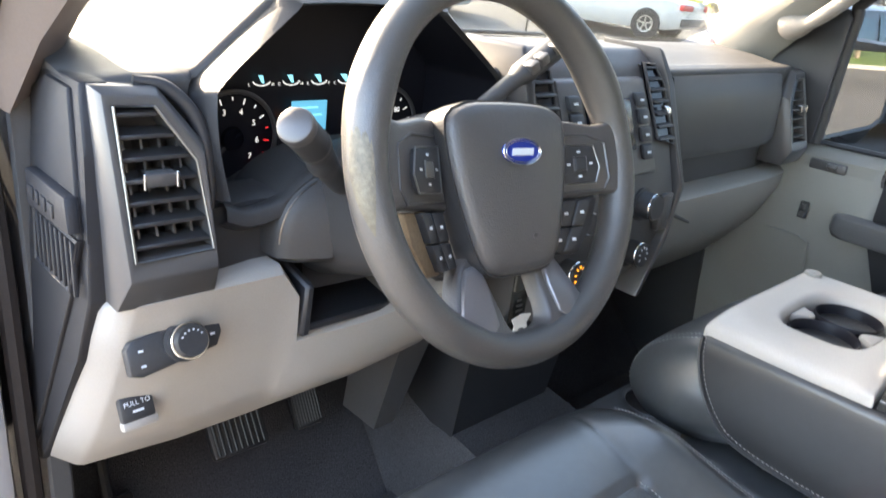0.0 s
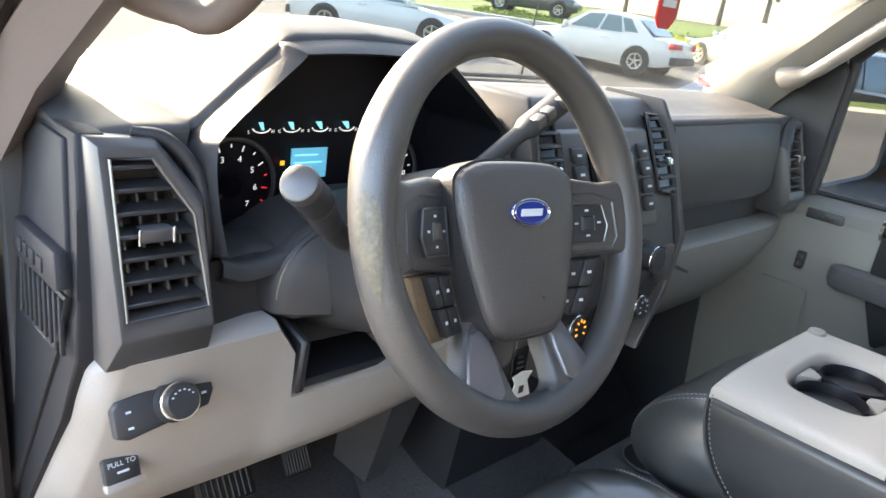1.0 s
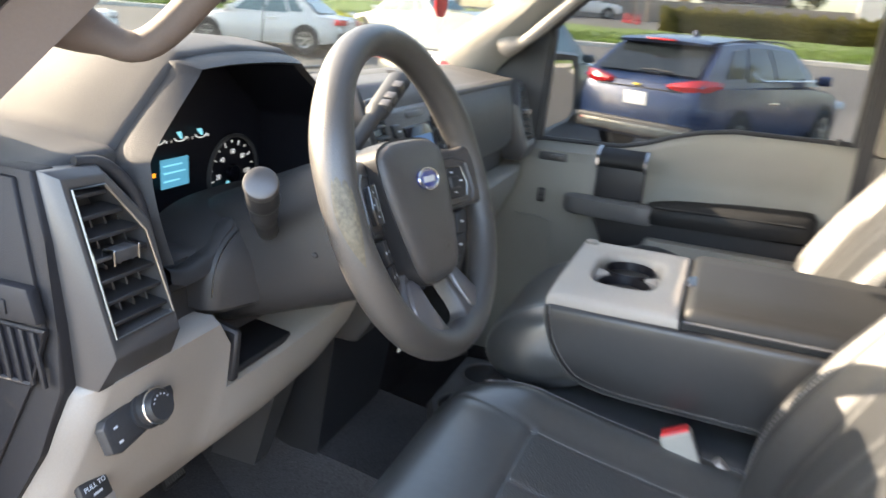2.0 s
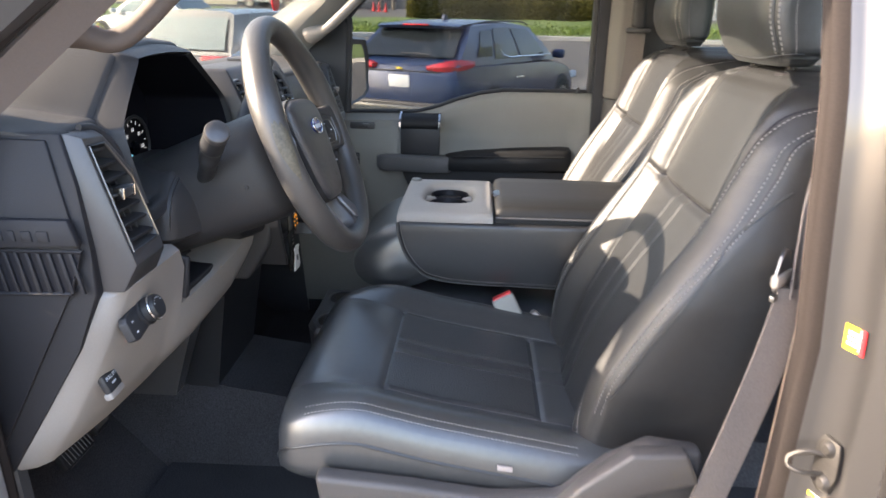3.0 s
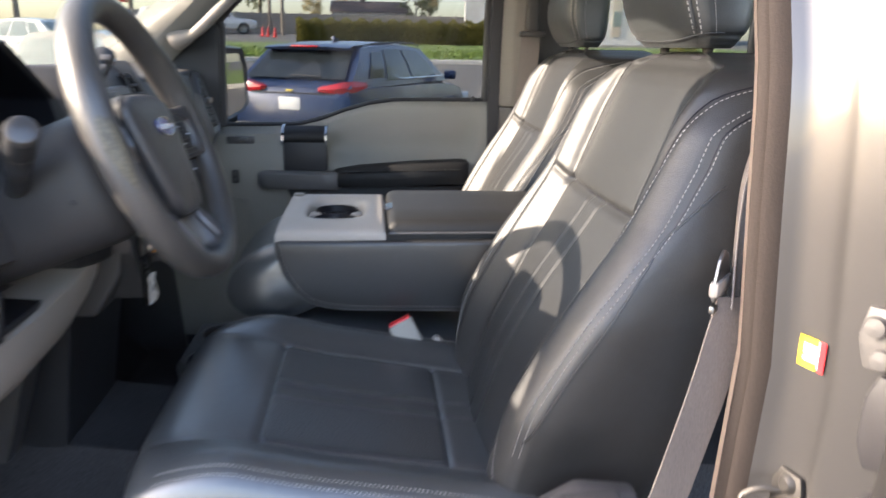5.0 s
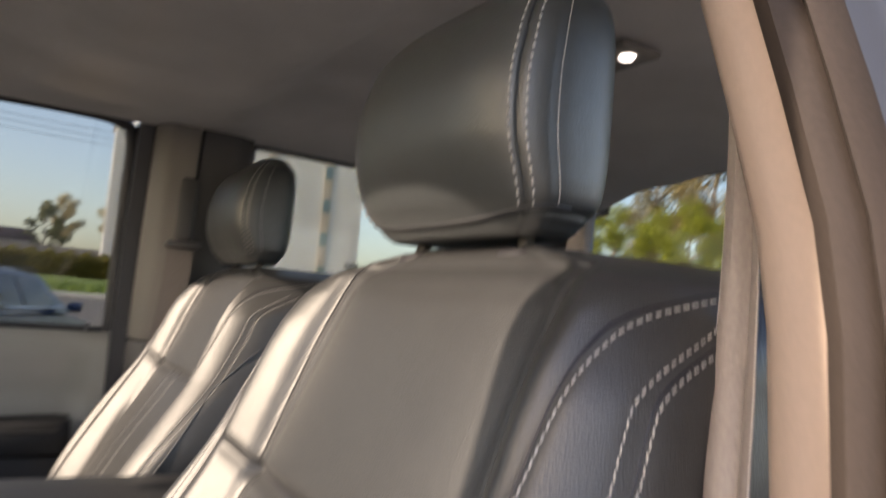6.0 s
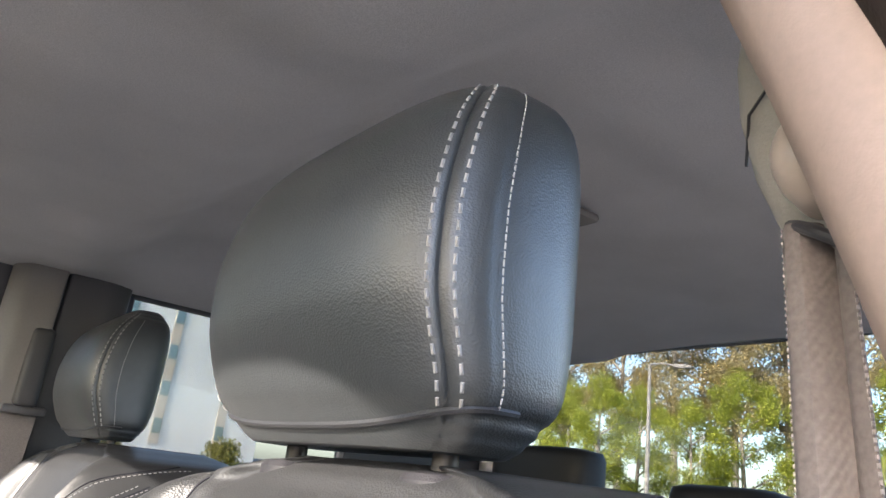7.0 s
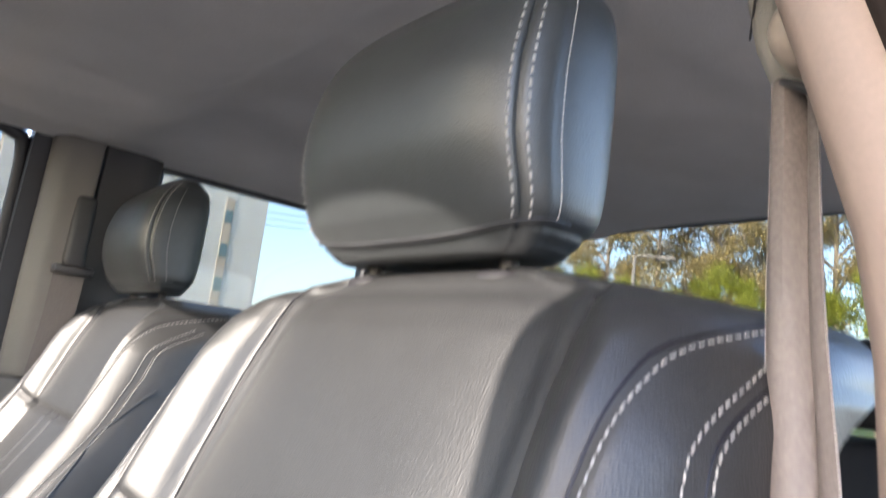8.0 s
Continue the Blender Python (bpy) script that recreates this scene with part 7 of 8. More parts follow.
def pillar_fittings():
    m = on_pillar(3, 4, 0.50, 1.177, 0.003) @ Matrix.Diagonal((0.85, 0.9, 0.75, 1))
    st = thing("door_striker", m.translation, "dark steel door striker bolted to the pillar", "door striker")
    bm = B()
    t = B()
    prism(t, [(-0.014, -0.034), (0.012, -0.036), (0.020, -0.020), (0.018, 0.026), (0.006, 0.036), (-0.012, 0.032), (-0.020, 0.010), (-0.018, -0.020)], "z", -0.003, 0.004, 0.0015)
    absorb(bm, t, m)
    part("plate", bm, M["dark_steel"], st)
    bm = B()
    t = B()
    tube(t, smooth_line([(0.000, 0.012, 0.0), (0.012, 0.014, 0.030), (0.026, 0.012, 0.040), (0.030, 0.002, 0.036), (0.018, -0.010, 0.022), (0.002, -0.012, 0.0)], 5), 0.0032, 8)
    absorb(bm, t, m)
    part("loop", bm, M["dark_steel"], st)
    for x, y in ((-0.004, 0.022), (0.0, -0.022)):
        bm = B()
        lathe(bm, [(0.0, 0.007), (0.006, 0.007), (0.009, 0.004), (0.011, 0.0), (0, 0)], m @ pose(x, y, 0.004), 14)
        part("bolt", bm, M["dark_steel"], st)
    def decal(name, f, z, w, h, label):
        m = on_pillar(3, 4, f, z)
        d = thing(name, m.translation, label, "sticker")
        bm = B()
        obox(bm, m, w, h, 0.0012)
        part("backing", bm, M["white"], d)
        return d, m
    d, m = decal("small_warning_sticker", 0.42, 1.322, 0.024, 0.025, "small yellow and red warning sticker on the pillar")
    for x, y, w, h, mt in ((0.004, 0.011, 0.019, 0.006, "yellow"), (0.004, -0.011, 0.019, 0.006, "yellow"), (0.0115, 0, 0.004, 0.028, "yellow"), (-0.0105, 0, 0.006, 0.028, "red"), (0.002, 0.003, 0.014, 0.002, "dash"), (0.002, -0.002, 0.012, 0.002, "dash")):
        bm = B()
        obox(bm, m @ pose(x, y, 0.0012), w, h, 0.0012)
        part("print", bm, M[mt], d)
    d, m = decal("tyre_data_label", 0.60, 1.086, 0.038, 0.098, "yellow and white data label on the pillar")
    for x, y, w, h, mt in ((0.0135, 0.0, 0.011, 0.098, "yellow"), (-0.007, 0.024, 0.016, 0.026, "yellow"), (0.014, -0.004, 0.003, 0.060, "dash"), (-0.005, 0.043, 0.022, 0.003, "dash"), (-0.005, 0.000, 0.022, 0.0014, "dash"), (-0.005, -0.006, 0.020, 0.0014, "dash"), (-0.005, -0.012, 0.022, 0.0014, "dash"), (-0.005, -0.018, 0.016, 0.0014, "dash"), (-0.005, -0.024, 0.021, 0.0014, "dash"), (-0.007, 0.024, 0.010, 0.002, "dash"), (-0.007, 0.029, 0.012, 0.0014, "dash")):
        bm = B()
        obox(bm, m @ pose(x, y, 0.0014 if mt == "dash" else 0.0010), w, h, 0.0012)
        part("print", bm, M[mt], d)
    bm = B()
    lathe(bm, [(0.0, 0.0016), (0.007, 0.0016), (0.007, 0.0), (0, 0)], m @ pose(0.012, -0.040, 0.0008), 20)
    part("print", bm, M["dash"], d)
    # open rear door standing out from the pillar
    door = thing("rear_door", (-0.90, -0.40, 0.7), "open champagne silver rear door with dark glass", "car door")
    bm = B()
    rows = []
    for z, y in ((0.70, -0.345), (0.85, -0.318), (1.00, -0.300), (1.12, -0.292), (1.24, -0.300), (1.34, -0.318), (1.40, -0.332), (1.46, -0.345)):
        e = 0.006 + 0.16 * max(0.0, 1.30 - z)
        rows.append([(-0.880 - e, y - 0.09, z), (-0.873 - e, y - 0.03, z), (-0.880 - e, y - 0.008, z), (-0.900 - e, y, z), (-1.30, y + 0.05, z), (-1.75, y + 0.09, z), (-1.75, y + 0.02, z), (-1.0, y - 0.10, z)])
    loft(bm, rows)
    part("door_skin", bm, M["paint"], door, sharp=50)
    bm = B()
    lean = ((0.898, 1.385), (0.8625, 1.488), (0.835, 1.57), (0.809, 1.65), (0.775, 1.75), (0.742, 1.86))
    loft(bm, [[(-x - 0.012, -0.362, z), (-x + 0.010, -0.362, z), (-x + 0.012, -0.334, z), (-x + 0.006, -0.326, z), (-x - 0.008, -0.326, z), (-x - 0.012, -0.332, z)] for x, z in lean])
    part("window_post", bm, M["satin"], door, sharp=50)
    bm = B()
    prism(bm, [(-x - 0.008, z) for x, z in lean[1:]] + [(-1.30, 1.86), (-1.60, 1.47)], "y", -0.350, -0.345)
    part("door_glass", bm, M["gloss"], door, "dark tinted door glass")
    bm = B()
    box(bm, -1.70, -0.870, -0.354, -0.332, 1.462, 1.482, 0.004)
    part("sill_strip", bm, M["black"], door)
    h = thing("hinge_set", (-0.86, -0.40, 1.30), "silver painted door hinge with round bolts", "hinge")
    bm = B()
    t = B()
    prism(t, [(-0.018, -0.026), (0.016, -0.028), (0.021, 0.0), (0.014, 0.026), (-0.014, 0.026), (-0.019, 0.0)], "z", 0, 0.007, 0.003)
    m = on_pillar(6, 7, 0.20, 1.352, 0.0)
    absorb(bm, t, m)
    part("leaf", bm, M["dash"], h)
    for x, y in ((0.0, 0.014), (0.008, -0.012), (-0.010, -0.012)):
        bm = B()
        lathe(bm, [(0.0, 0.008), (0.008, 0.007), (0.0095, 0.0), (0, 0)], m @ pose(x, y, 0.006), 16)
        part("hinge_bolt", bm, M["dash"], h)
    w = thing("wiring_boot", (-0.87, -0.41, 1.20), "black ribbed rubber wiring boot between pillar and door", "wiring boot")
    bm = B()
    t = B()
    prism(t, [(-0.016, -0.038), (0.012, -0.042), (0.020, -0.02), (0.020, 0.02), (0.012, 0.042), (-0.016, 0.038)], "z", 0, 0.010, 0.004)
    absorb(bm, t, on_pillar(6, 7, 0.36, 1.282, -0.002))
    part("boot_flange", bm, M["end"], w)
    for k in range(7):
        bm = B()
        lathe(bm, [(0.010, -0.004), (0.018, 0.0), (0.010, 0.004)], Matrix.Translation((-0.858 - 0.002 * k, -0.352 + 0.002 * k, 1.225 - 0.011 * k)), 14, caps=True)
        part("boot_rib", bm, M["end"], w)
    for s, x0 in ((-1, -0.50), (1, 0.15)):
        wp = thing("wiper_arm", (x0, 0.95, 1.45), "black windshield wiper arm resting on the glass", "wiper", "windshield wipers")
        bm = B()
        tube(bm, smooth_line([(x0 + 0.50, 1.01, 1.492), (x0 + 0.30, 0.965, 1.502), (x0, 0.945, 1.506), (x0 - 0.14, 0.94, 1.506)], 6), 0.008, 8, flat=0.6)
        part("arm", bm, M["black"], wp)
        bm = B()
        tube(bm, smooth_line([(x0 + 0.26, 0.932, 1.490), (x0, 0.925, 1.496), (x0 - 0.26, 0.932, 1.488)], 6), 0.006, 6)
        part("blade", bm, M["black"], wp)
    an = thing("radio_antenna", (0.78, 1.35, 1.33), "thin black whip antenna on the fender", "antenna")
    bm = B()
    tube(bm, [(0.78, 1.35, 1.33), (0.785, 1.33, 1.60), (0.80, 1.30, 2.05)], [0.004, 0.0025, 0.0018], 6)
    part("whip", bm, M["black"], an)


pillar_fittings()


def mirror_tag():
    t = thing("hanging_tag", (0.02, 0.48, 1.64), "red tag with a white bar hanging inside the windshield", "tag")
    bm = B()
    prism(bm, [(-0.004, 1.685), (0.044, 1.685), (0.044, 1.652), (0.032, 1.640), (0.008, 1.640), (-0.004, 1.652)], "y", 0.478, 0.482, 0.001, 1)
    part("tag_card", bm, M["red"], t)
    bm = B()
    box(bm, 0.004, 0.036, 0.4765, 0.4785, 1.668, 1.678)
    part("tag_bar", bm, M["white"], t)
    bm = B()
    tube(bm, [(0.02, 0.48, 1.683), (0.02, 0.482, 1.712)], 0.0012, 5)
    part("cord", bm, M["black"], t)


mirror_tag()


# ---- outside: car park, lawns, cars, trees ----
RISE = [(0, 0.0), (10, 0.0), (16, 0.10), (20, 0.30), (28, 1.05), (45, 1.5), (65, 2.3), (90, 2.7), (150, 3.2), (400, 4.0), (4000, 4.0)]


def height(x, y):
    return lerp_table(RISE, math.hypot(x, y))


def spot(az, r, up=0.0):
    """A place outside by bearing (degrees clockwise from straight ahead) and distance."""
    x, y = r * math.sin(radians(az)), r * math.cos(radians(az))
    return Vector((x, y, height(x, y) + up))


def leaf_material(name, color):
    """Thin leaves that let part of the light through, varied from clump to clump."""
    m = bpy.data.materials.new(name)
    m.use_nodes = True
    n, l = m.node_tree.nodes, m.node_tree.links
    n.remove(n["Principled BSDF"])
    d, t, x, g, h = n.new("ShaderNodeBsdfDiffuse"), n.new("ShaderNodeBsdfTranslucent"), n.new("ShaderNodeMixShader"), n.new("ShaderNodeNewGeometry"), n.new("ShaderNodeHueSaturation")
    v = n.new("ShaderNodeMapRange")
    v.inputs["To Min"].default_value, v.inputs["To Max"].default_value = 0.88, 1.12
    h.inputs["Color"].default_value = (*color, 1)
    x.inputs[0].default_value = 0.62
    l.new(g.outputs["Random Per Island"], v.inputs["Value"])
    l.new(v.outputs[0], h.inputs["Value"])
    for b in (d, t):
        l.new(h.outputs[0], b.inputs["Color"])
    l.new(d.outputs[0], x.inputs[1])
    l.new(t.outputs[0], x.inputs[2])
    l.new(x.outputs[0], n["Material Output"].inputs[0])
    return m


M.update(
    asphalt=material("worn_asphalt", (0.115, 0.107, 0.097), 0.9, bump=0.6, bump_size=60, grain=0.35, grain_size=40, blotch=0.22, blotch_size=0.25),
    grass=material("spring_grass", (0.115, 0.17, 0.032), 0.95, bump=1.0, bump_size=25, grain=0.45, grain_size=12, blotch=0.25, blotch_size=0.4),
    kerb=material("pale_concrete_kerb", (0.45, 0.43, 0.39), 0.9, bump=0.4, bump_size=40, grain=0.2, grain_size=30, blotch=0.15, blotch_size=1.0),
    leaf=leaf_material("dark_green_leaves", (0.22, 0.23, 0.12)),
    leaf_light=leaf_material("yellow_green_spring_leaves", (0.38, 0.40, 0.07)),
    leaf_warm=leaf_material("russet_spring_leaves", (0.46, 0.38, 0.20)),
    hedge=leaf_material("olive_hedge_leaves", (0.21, 0.19, 0.06)),
    bark=material("grey_brown_bark", (0.24, 0.20, 0.16), 0.95, bump=1.0, bump_size=15, grain=0.3, grain_size=14, blotch=0.2, blotch_size=2),
    fence=material("weathered_board_fence", (0.23, 0.21, 0.19), 0.9, bump=0.5, bump_size=20, grain=0.3, grain_size=10, blotch=0.2, blotch_size=0.5),
    stucco=material("white_stucco_wall", (0.58, 0.565, 0.53), 0.85, bump=0.3, bump_size=20, grain=0.08, grain_size=8, blotch=0.08, blotch_size=0.4),
    tan=material("tan_panel", (0.45, 0.38, 0.30), 0.8, grain=0.1, grain_size=5, blotch=0.1, blotch_size=1),
    roof=material("brown_shingle_roof", (0.085, 0.060, 0.055), 0.9, bump=0.6, bump_size=8, grain=0.3, grain_size=6, blotch=0.2, blotch_size=1),
    carglass=material("dark_car_glass", (0.02, 0.025, 0.028), 0.08, spec=0.35),
    paleglass=material("sky_lit_car_glass", (0.10, 0.16, 0.17), 0.06, spec=0.8),
    bluepaint=material("dark_blue_car_paint", (0.014, 0.032, 0.085), 0.3, metal=0.2, coat=0.25, grain=0.03, blotch=0.05),
    whitepaint=material("white_car_paint", (0.62, 0.62, 0.61), 0.3, coat=0.8, grain=0.02, blotch=0.03),
    greypaint=material("dark_grey_car_paint", (0.055, 0.065, 0.070), 0.28, coat=0.9, grain=0.03, blotch=0.05),
    tail=material("red_tail_lamp", (0.55, 0.015, 0.02), 0.15, coat=0.8),
    lamp=material("clear_lamp", (0.7, 0.72, 0.74), 0.1, coat=0.8),
    plate=material("white_plate", (0.72, 0.72, 0.70), 0.5),
)


def outdoor_ground():
    bm = B()
    radii = [0, 4, 8, 10, 13, 16, 18, 20, 24, 28, 36, 45, 55, 65, 78, 90, 120, 150, 220, 400, 900, 2000, 3900]
    n = 96
    rows = [[(r * math.cos(2 * math.pi * k / n), r * math.sin(2 * math.pi * k / n), lerp_table(RISE, r)) for k in range(n)] for r in radii[1:]]
    loft(bm, rows, caps=False)
    c = bm.verts.new((0, 0, 0))
    bm.verts.ensure_lookup_table()
    first = [bm.verts[i] for i in range(n)]
    for k in range(n):
        bm.faces.new((c, first[k], first[(k + 1) % n]))
    me_ob = solo("ground", bm, M["asphalt"], "sunlit worn grey asphalt car park", "ground", kind="structure", sharp=80)
    return me_ob


outdoor_ground()


def lawn(name, a0, a1, r0, r1, label):
    """A grass bank that stands a kerb's height above the asphalt."""
    bm = B()
    n, rings = 40, 12
    rows = []
    for i in range(rings + 1):
        r = r0 + (r1 - r0) * i / rings
        rows.append([tuple(spot(a0 + (a1 - a0) * k / n, r, 0.10 + 0.03 * math.sin(k * 1.7 + i))) for k in range(n + 1)])
    loft(bm, rows, closed=False)
    g = solo(name, bm, M["grass"], label, "lawn", kind="structure", sharp=80)
    bm = B()
    pts = [spot(a0 + (a1 - a0) * k / 60, r0 - 0.10) for k in range(61)]
    rows = []
    for p, t, s, u in frames(pts):
        o = Vector((p.x, p.y, 0)).normalized()
        rows.append([p + o * d + Vector((0, 0, z)) for d, z in ((-0.09, -0.05), (-0.08, 0.12), (0.0, 0.15), (0.10, 0.15), (0.10, -0.05))])
    loft(bm, rows)
    part("kerb", bm, M["kerb"], g)
    return g


lawn("lawn_front", 18, 71, 29, 60, "sunlit green lawn behind a pale kerb")
lawn("lawn_side", 71, 128, 27, 46, "green lawn strip behind a pale kerb")
lawn("lawn_rear", 128, 215, 30, 62, "green verge behind the car park")


def grass_tufts():
    """Loose blades along the near edges of the lawns."""
    rng = random.Random(4)
    verts, faces = [], []
    for k in range(9000):
        az = rng.uniform(45, 112)
        near = 29 if az < 71 else 27
        p = spot(az, near + abs(rng.gauss(0, 5)), 0.10)
        h, q = rng.uniform(0.05, 0.13), rng.uniform(0, math.pi)
        d = Vector((math.cos(q), math.sin(q), 0)) * rng.uniform(0.03, 0.07)
        tip = p + Vector((rng.uniform(-0.05, 0.05), rng.uniform(-0.05, 0.05), h))
        i = len(verts)
        verts += [p - d, p + d, tip]
        faces.append((i, i + 1, i + 2))
    me = bpy.data.meshes.new("grass_tufts")
    me.from_pydata(verts, [], faces)
    me.materials.append(M["grass"])
    tagged(new("grass_tufts", me), "short green grass blades along the lawn edge", "grass", kind="stuff")


grass_tufts()


def leaf_cloud(rng, centres, count, size):
    """Small folded leaf clumps scattered round the centres; each centre is a point and a radius."""
    verts, faces = [], []
    weights = [r ** 2 for _, r in centres]
    for c, r in rng.choices(centres, weights, k=count):
        d = Vector((rng.gauss(0, 1), rng.gauss(0, 1), rng.gauss(0, 0.8))).normalized() * r * rng.uniform(0.35, 1.05)
        p = c + d
        s = size * rng.uniform(0.6, 1.3)
        a = Vector((rng.gauss(0, 1), rng.gauss(0, 1), rng.gauss(0, 1))).normalized()
        b = a.cross(Vector((rng.gauss(0, 1), rng.gauss(0, 1), rng.gauss(0, 1)))).normalized()
        n = a.cross(b)
        i = len(verts)
        verts += [p - a * s, p + b * s * 0.6 + n * s * 0.2, p + a * s, p - b * s * 0.6 + n * s * 0.2]
        faces.append((i, i + 1, i + 2, i + 3))
    return verts, faces


def tree(seed, tall, wide, mat, leaves, size, label, airy=1.0, low=0.25):
    rng = random.Random(seed)
    t = thing("tree", (0, 0, 0), label, "tree", "trees round the car park")
    bm = B()
    lean = Vector((rng.uniform(-0.04, 0.04), rng.uniform(-0.04, 0.04), 1))
    tube(bm, [lean * (tall * k / 6) for k in range(7)], [tall * 0.020 * (1 - 0.14 * k) for k in range(7)], 8)
    part("trunk", bm, M["bark"], t)
    centres = []
    for k in range(11):
        f = low + (0.97 - low) * (k + 0.5) / 11
        q = k * 2.4 + rng.uniform(-0.4, 0.4)
        reach = wide * (0.35 + 0.65 * math.sin(math.pi * min(1, (f - low) / (1.04 - low)) ** 0.8)) * rng.uniform(0.7, 1.0)
        a = lean * (tall * f * 0.85)
        b = a + Vector((math.cos(q) * reach, math.sin(q) * reach, tall * 0.12))
        mid = a.lerp(b, 0.5) + Vector((0, 0, tall * 0.03))
        bm = B()
        tube(bm, [a, mid, b], [tall * 0.008, tall * 0.005, tall * 0.002], 6)
        part("limb", bm, M["bark"], t)
        for g in (0.45, 0.7, 0.95):
            centres.append((a.lerp(b, g) + Vector((rng.uniform(-1, 1), rng.uniform(-1, 1), rng.uniform(-0.3, 1))) * wide * 0.12, wide * 0.24 * airy * rng.uniform(0.7, 1.2)))
    centres.append((lean * tall * 0.95, wide * 0.3 * airy))
    v, f = leaf_cloud(rng, centres, leaves, size)
    me = bpy.data.meshes.new("crown")
    me.from_pydata(v, [], f)
    me.materials.append(mat)
    ob = new("crown", me)
    ob.parent = t
    return t


def plant(t, az, r, size=1.0, turn=0.0):
    p = spot(az, r, -0.05)
    c = copy_thing(t, Matrix())
    c.location, c.rotation_euler, c.scale = p, (0, 0, radians(turn)), (size, size, size)
    return c


def place(t, az, r, size=1.0, turn=0.0):
    t.location, t.rotation_euler, t.scale = spot(az, r, -0.05), (0, 0, radians(turn)), (size, size, size)
    return t


oak = place(tree(3, 14, 5.0, M["leaf"], 5200, 0.20, "tall dark green tree behind the road"), 79.6, 78, 1.05)
for az, r, s, q in ((76.5, 84, 1.1, 40), (73, 82, 1.0, 100), (81.8, 88, 0.9, 200), (69.5, 80, 1.05, 300), (66, 74, 0.95, 20), (63, 72, 0.9, 70), (60, 78, 0.95, 120), (56.5, 80, 0.9, 160), (52, 82, 0.95, 210), (47, 84, 0.9, 260)):
    plant(oak, az, r, s, q)
spring = place(tree(8, 9, 3.4, M["leaf_light"], 16000, 0.075, "yellow-green spring tree beyond the verge", 1.0, 0.12), 141, 31, 0.62)
for az, r, s, q in ((138.5, 34, 0.62, 50), (143.5, 36, 0.66, 120), (147.5, 32, 0.56, 200), (151, 34, 0.72, 290), (156, 33, 0.68, 20), (135, 38, 0.7, 80), (161, 32, 0.75, 150), (132, 42, 0.9, 230), (168, 34, 1.2, 310), (175, 33, 1.2, 10)):
    plant(spring, az, r, s, q)
russet = place(tree(12, 11, 3.0, M["leaf_warm"], 15000, 0.075, "thin russet tree just coming into leaf", 1.1, 0.35), 146, 42, 1.15)
for az, r, s, q in ((150, 43, 1.2, 60), (142, 45, 1.1, 130), (153.5, 44, 1.2, 220), (158, 45, 1.25, 300), (94.2, 92, 0.75, 90), (97.5, 96, 0.8, 30), (88.0, 100, 0.55, 150), (85.6, 104, 0.6, 180), (138, 48, 1.1, 10)):
    plant(russet, az, r, s, q)
bushy = place(tree(21, 6.5, 2.2, M["leaf"], 2200, 0.14, "rounded green tree beside the house", 1.0, 0.15), 93.2, 84, 1.0)


def shrub(name, p, wide, tall, mat, count, size, label):
    rng = random.Random(int(p.x * 10))
    t = thing(name, p, label, "shrub")
    bm = B()
    for k in range(5):
        q = 2 * math.pi * k / 5
        tube(bm, [p, p + Vector((math.cos(q) * wide * 0.3, math.sin(q) * wide * 0.3, tall * 0.7))], [0.02, 0.008], 6)
    part("stem", bm, M["bark"], t)
    centres = [(Vector((rng.uniform(-0.5, 0.5) * wide, rng.uniform(-0.5, 0.5) * wide, tall * rng.uniform(0.35, 0.75))), wide * 0.35) for _ in range(9)]
    v, f = leaf_cloud(rng, centres, count, size)
    me = bpy.data.meshes.new("crown")
    me.from_pydata(v, [], f)
    me.materials.append(mat)
    ob = new("crown", me)
    ob.parent = t


shrub("round_shrub", spot(113.0, 40), 2.0, 1.3, M["hedge"], 1500, 0.09, "rounded olive shrub in front of the white building")
shrub("kerb_shrub", spot(59.8, 23.5), 0.9, 0.9, M["leaf_light"], 700, 0.06, "small yellow-green shrub on the kerb")


def hedge_row():
    rng = random.Random(6)
    h = thing("clipped_hedge", spot(94, 46), "long clipped olive-brown hedge", "hedge")
    bm = B()
    pts = [spot(84.2 + 22 * k / 24, 46.5 + 0.12 * math.sin(k)) for k in range(25)]
    rows = []
    for p in pts:
        o = Vector((p.x, p.y, 0)).normalized()
        rows.append([p + o * d + Vector((0, 0, z)) for d, z in ((-0.5, -0.1), (-0.55, 0.9), (-0.2, 1.25), (0.4, 1.25), (0.6, -0.1))])
    loft(bm, rows)
    part("hedge_core", bm, M["hedge"], h)
    verts, faces = [], []
    for k in range(22000):
        i = rng.uniform(0, 23.99)
        p = pts[int(i)].lerp(pts[int(i) + 1], i % 1)
        o = Vector((p.x, p.y, 0)).normalized()
        z = rng.uniform(0.0, 1.45)
        c = p + o * rng.uniform(-0.85, 0.2 if z < 1.2 else 0.6) + Vector((0, 0, z + 0.12 * math.sin(i * 5)))
        s = rng.uniform(0.05, 0.11)
        a = Vector((rng.gauss(0, 1), rng.gauss(0, 1), rng.gauss(0, 1))).normalized()
        b = a.orthogonal().normalized()
        j = len(verts)
        verts += [c - a * s, c + b * s * 0.6, c + a * s, c - b * s * 0.6]
        faces.append((j, j + 1, j + 2, j + 3))
    me = bpy.data.meshes.new("hedge_leaves")
    base = h.location
    me.from_pydata([v - base for v in verts], [], faces)
    me.materials.append(M["hedge"])
    ob = new("hedge_leaves", me)
    ob.parent = h
    tagged(ob, kind="stuff")


hedge_row()


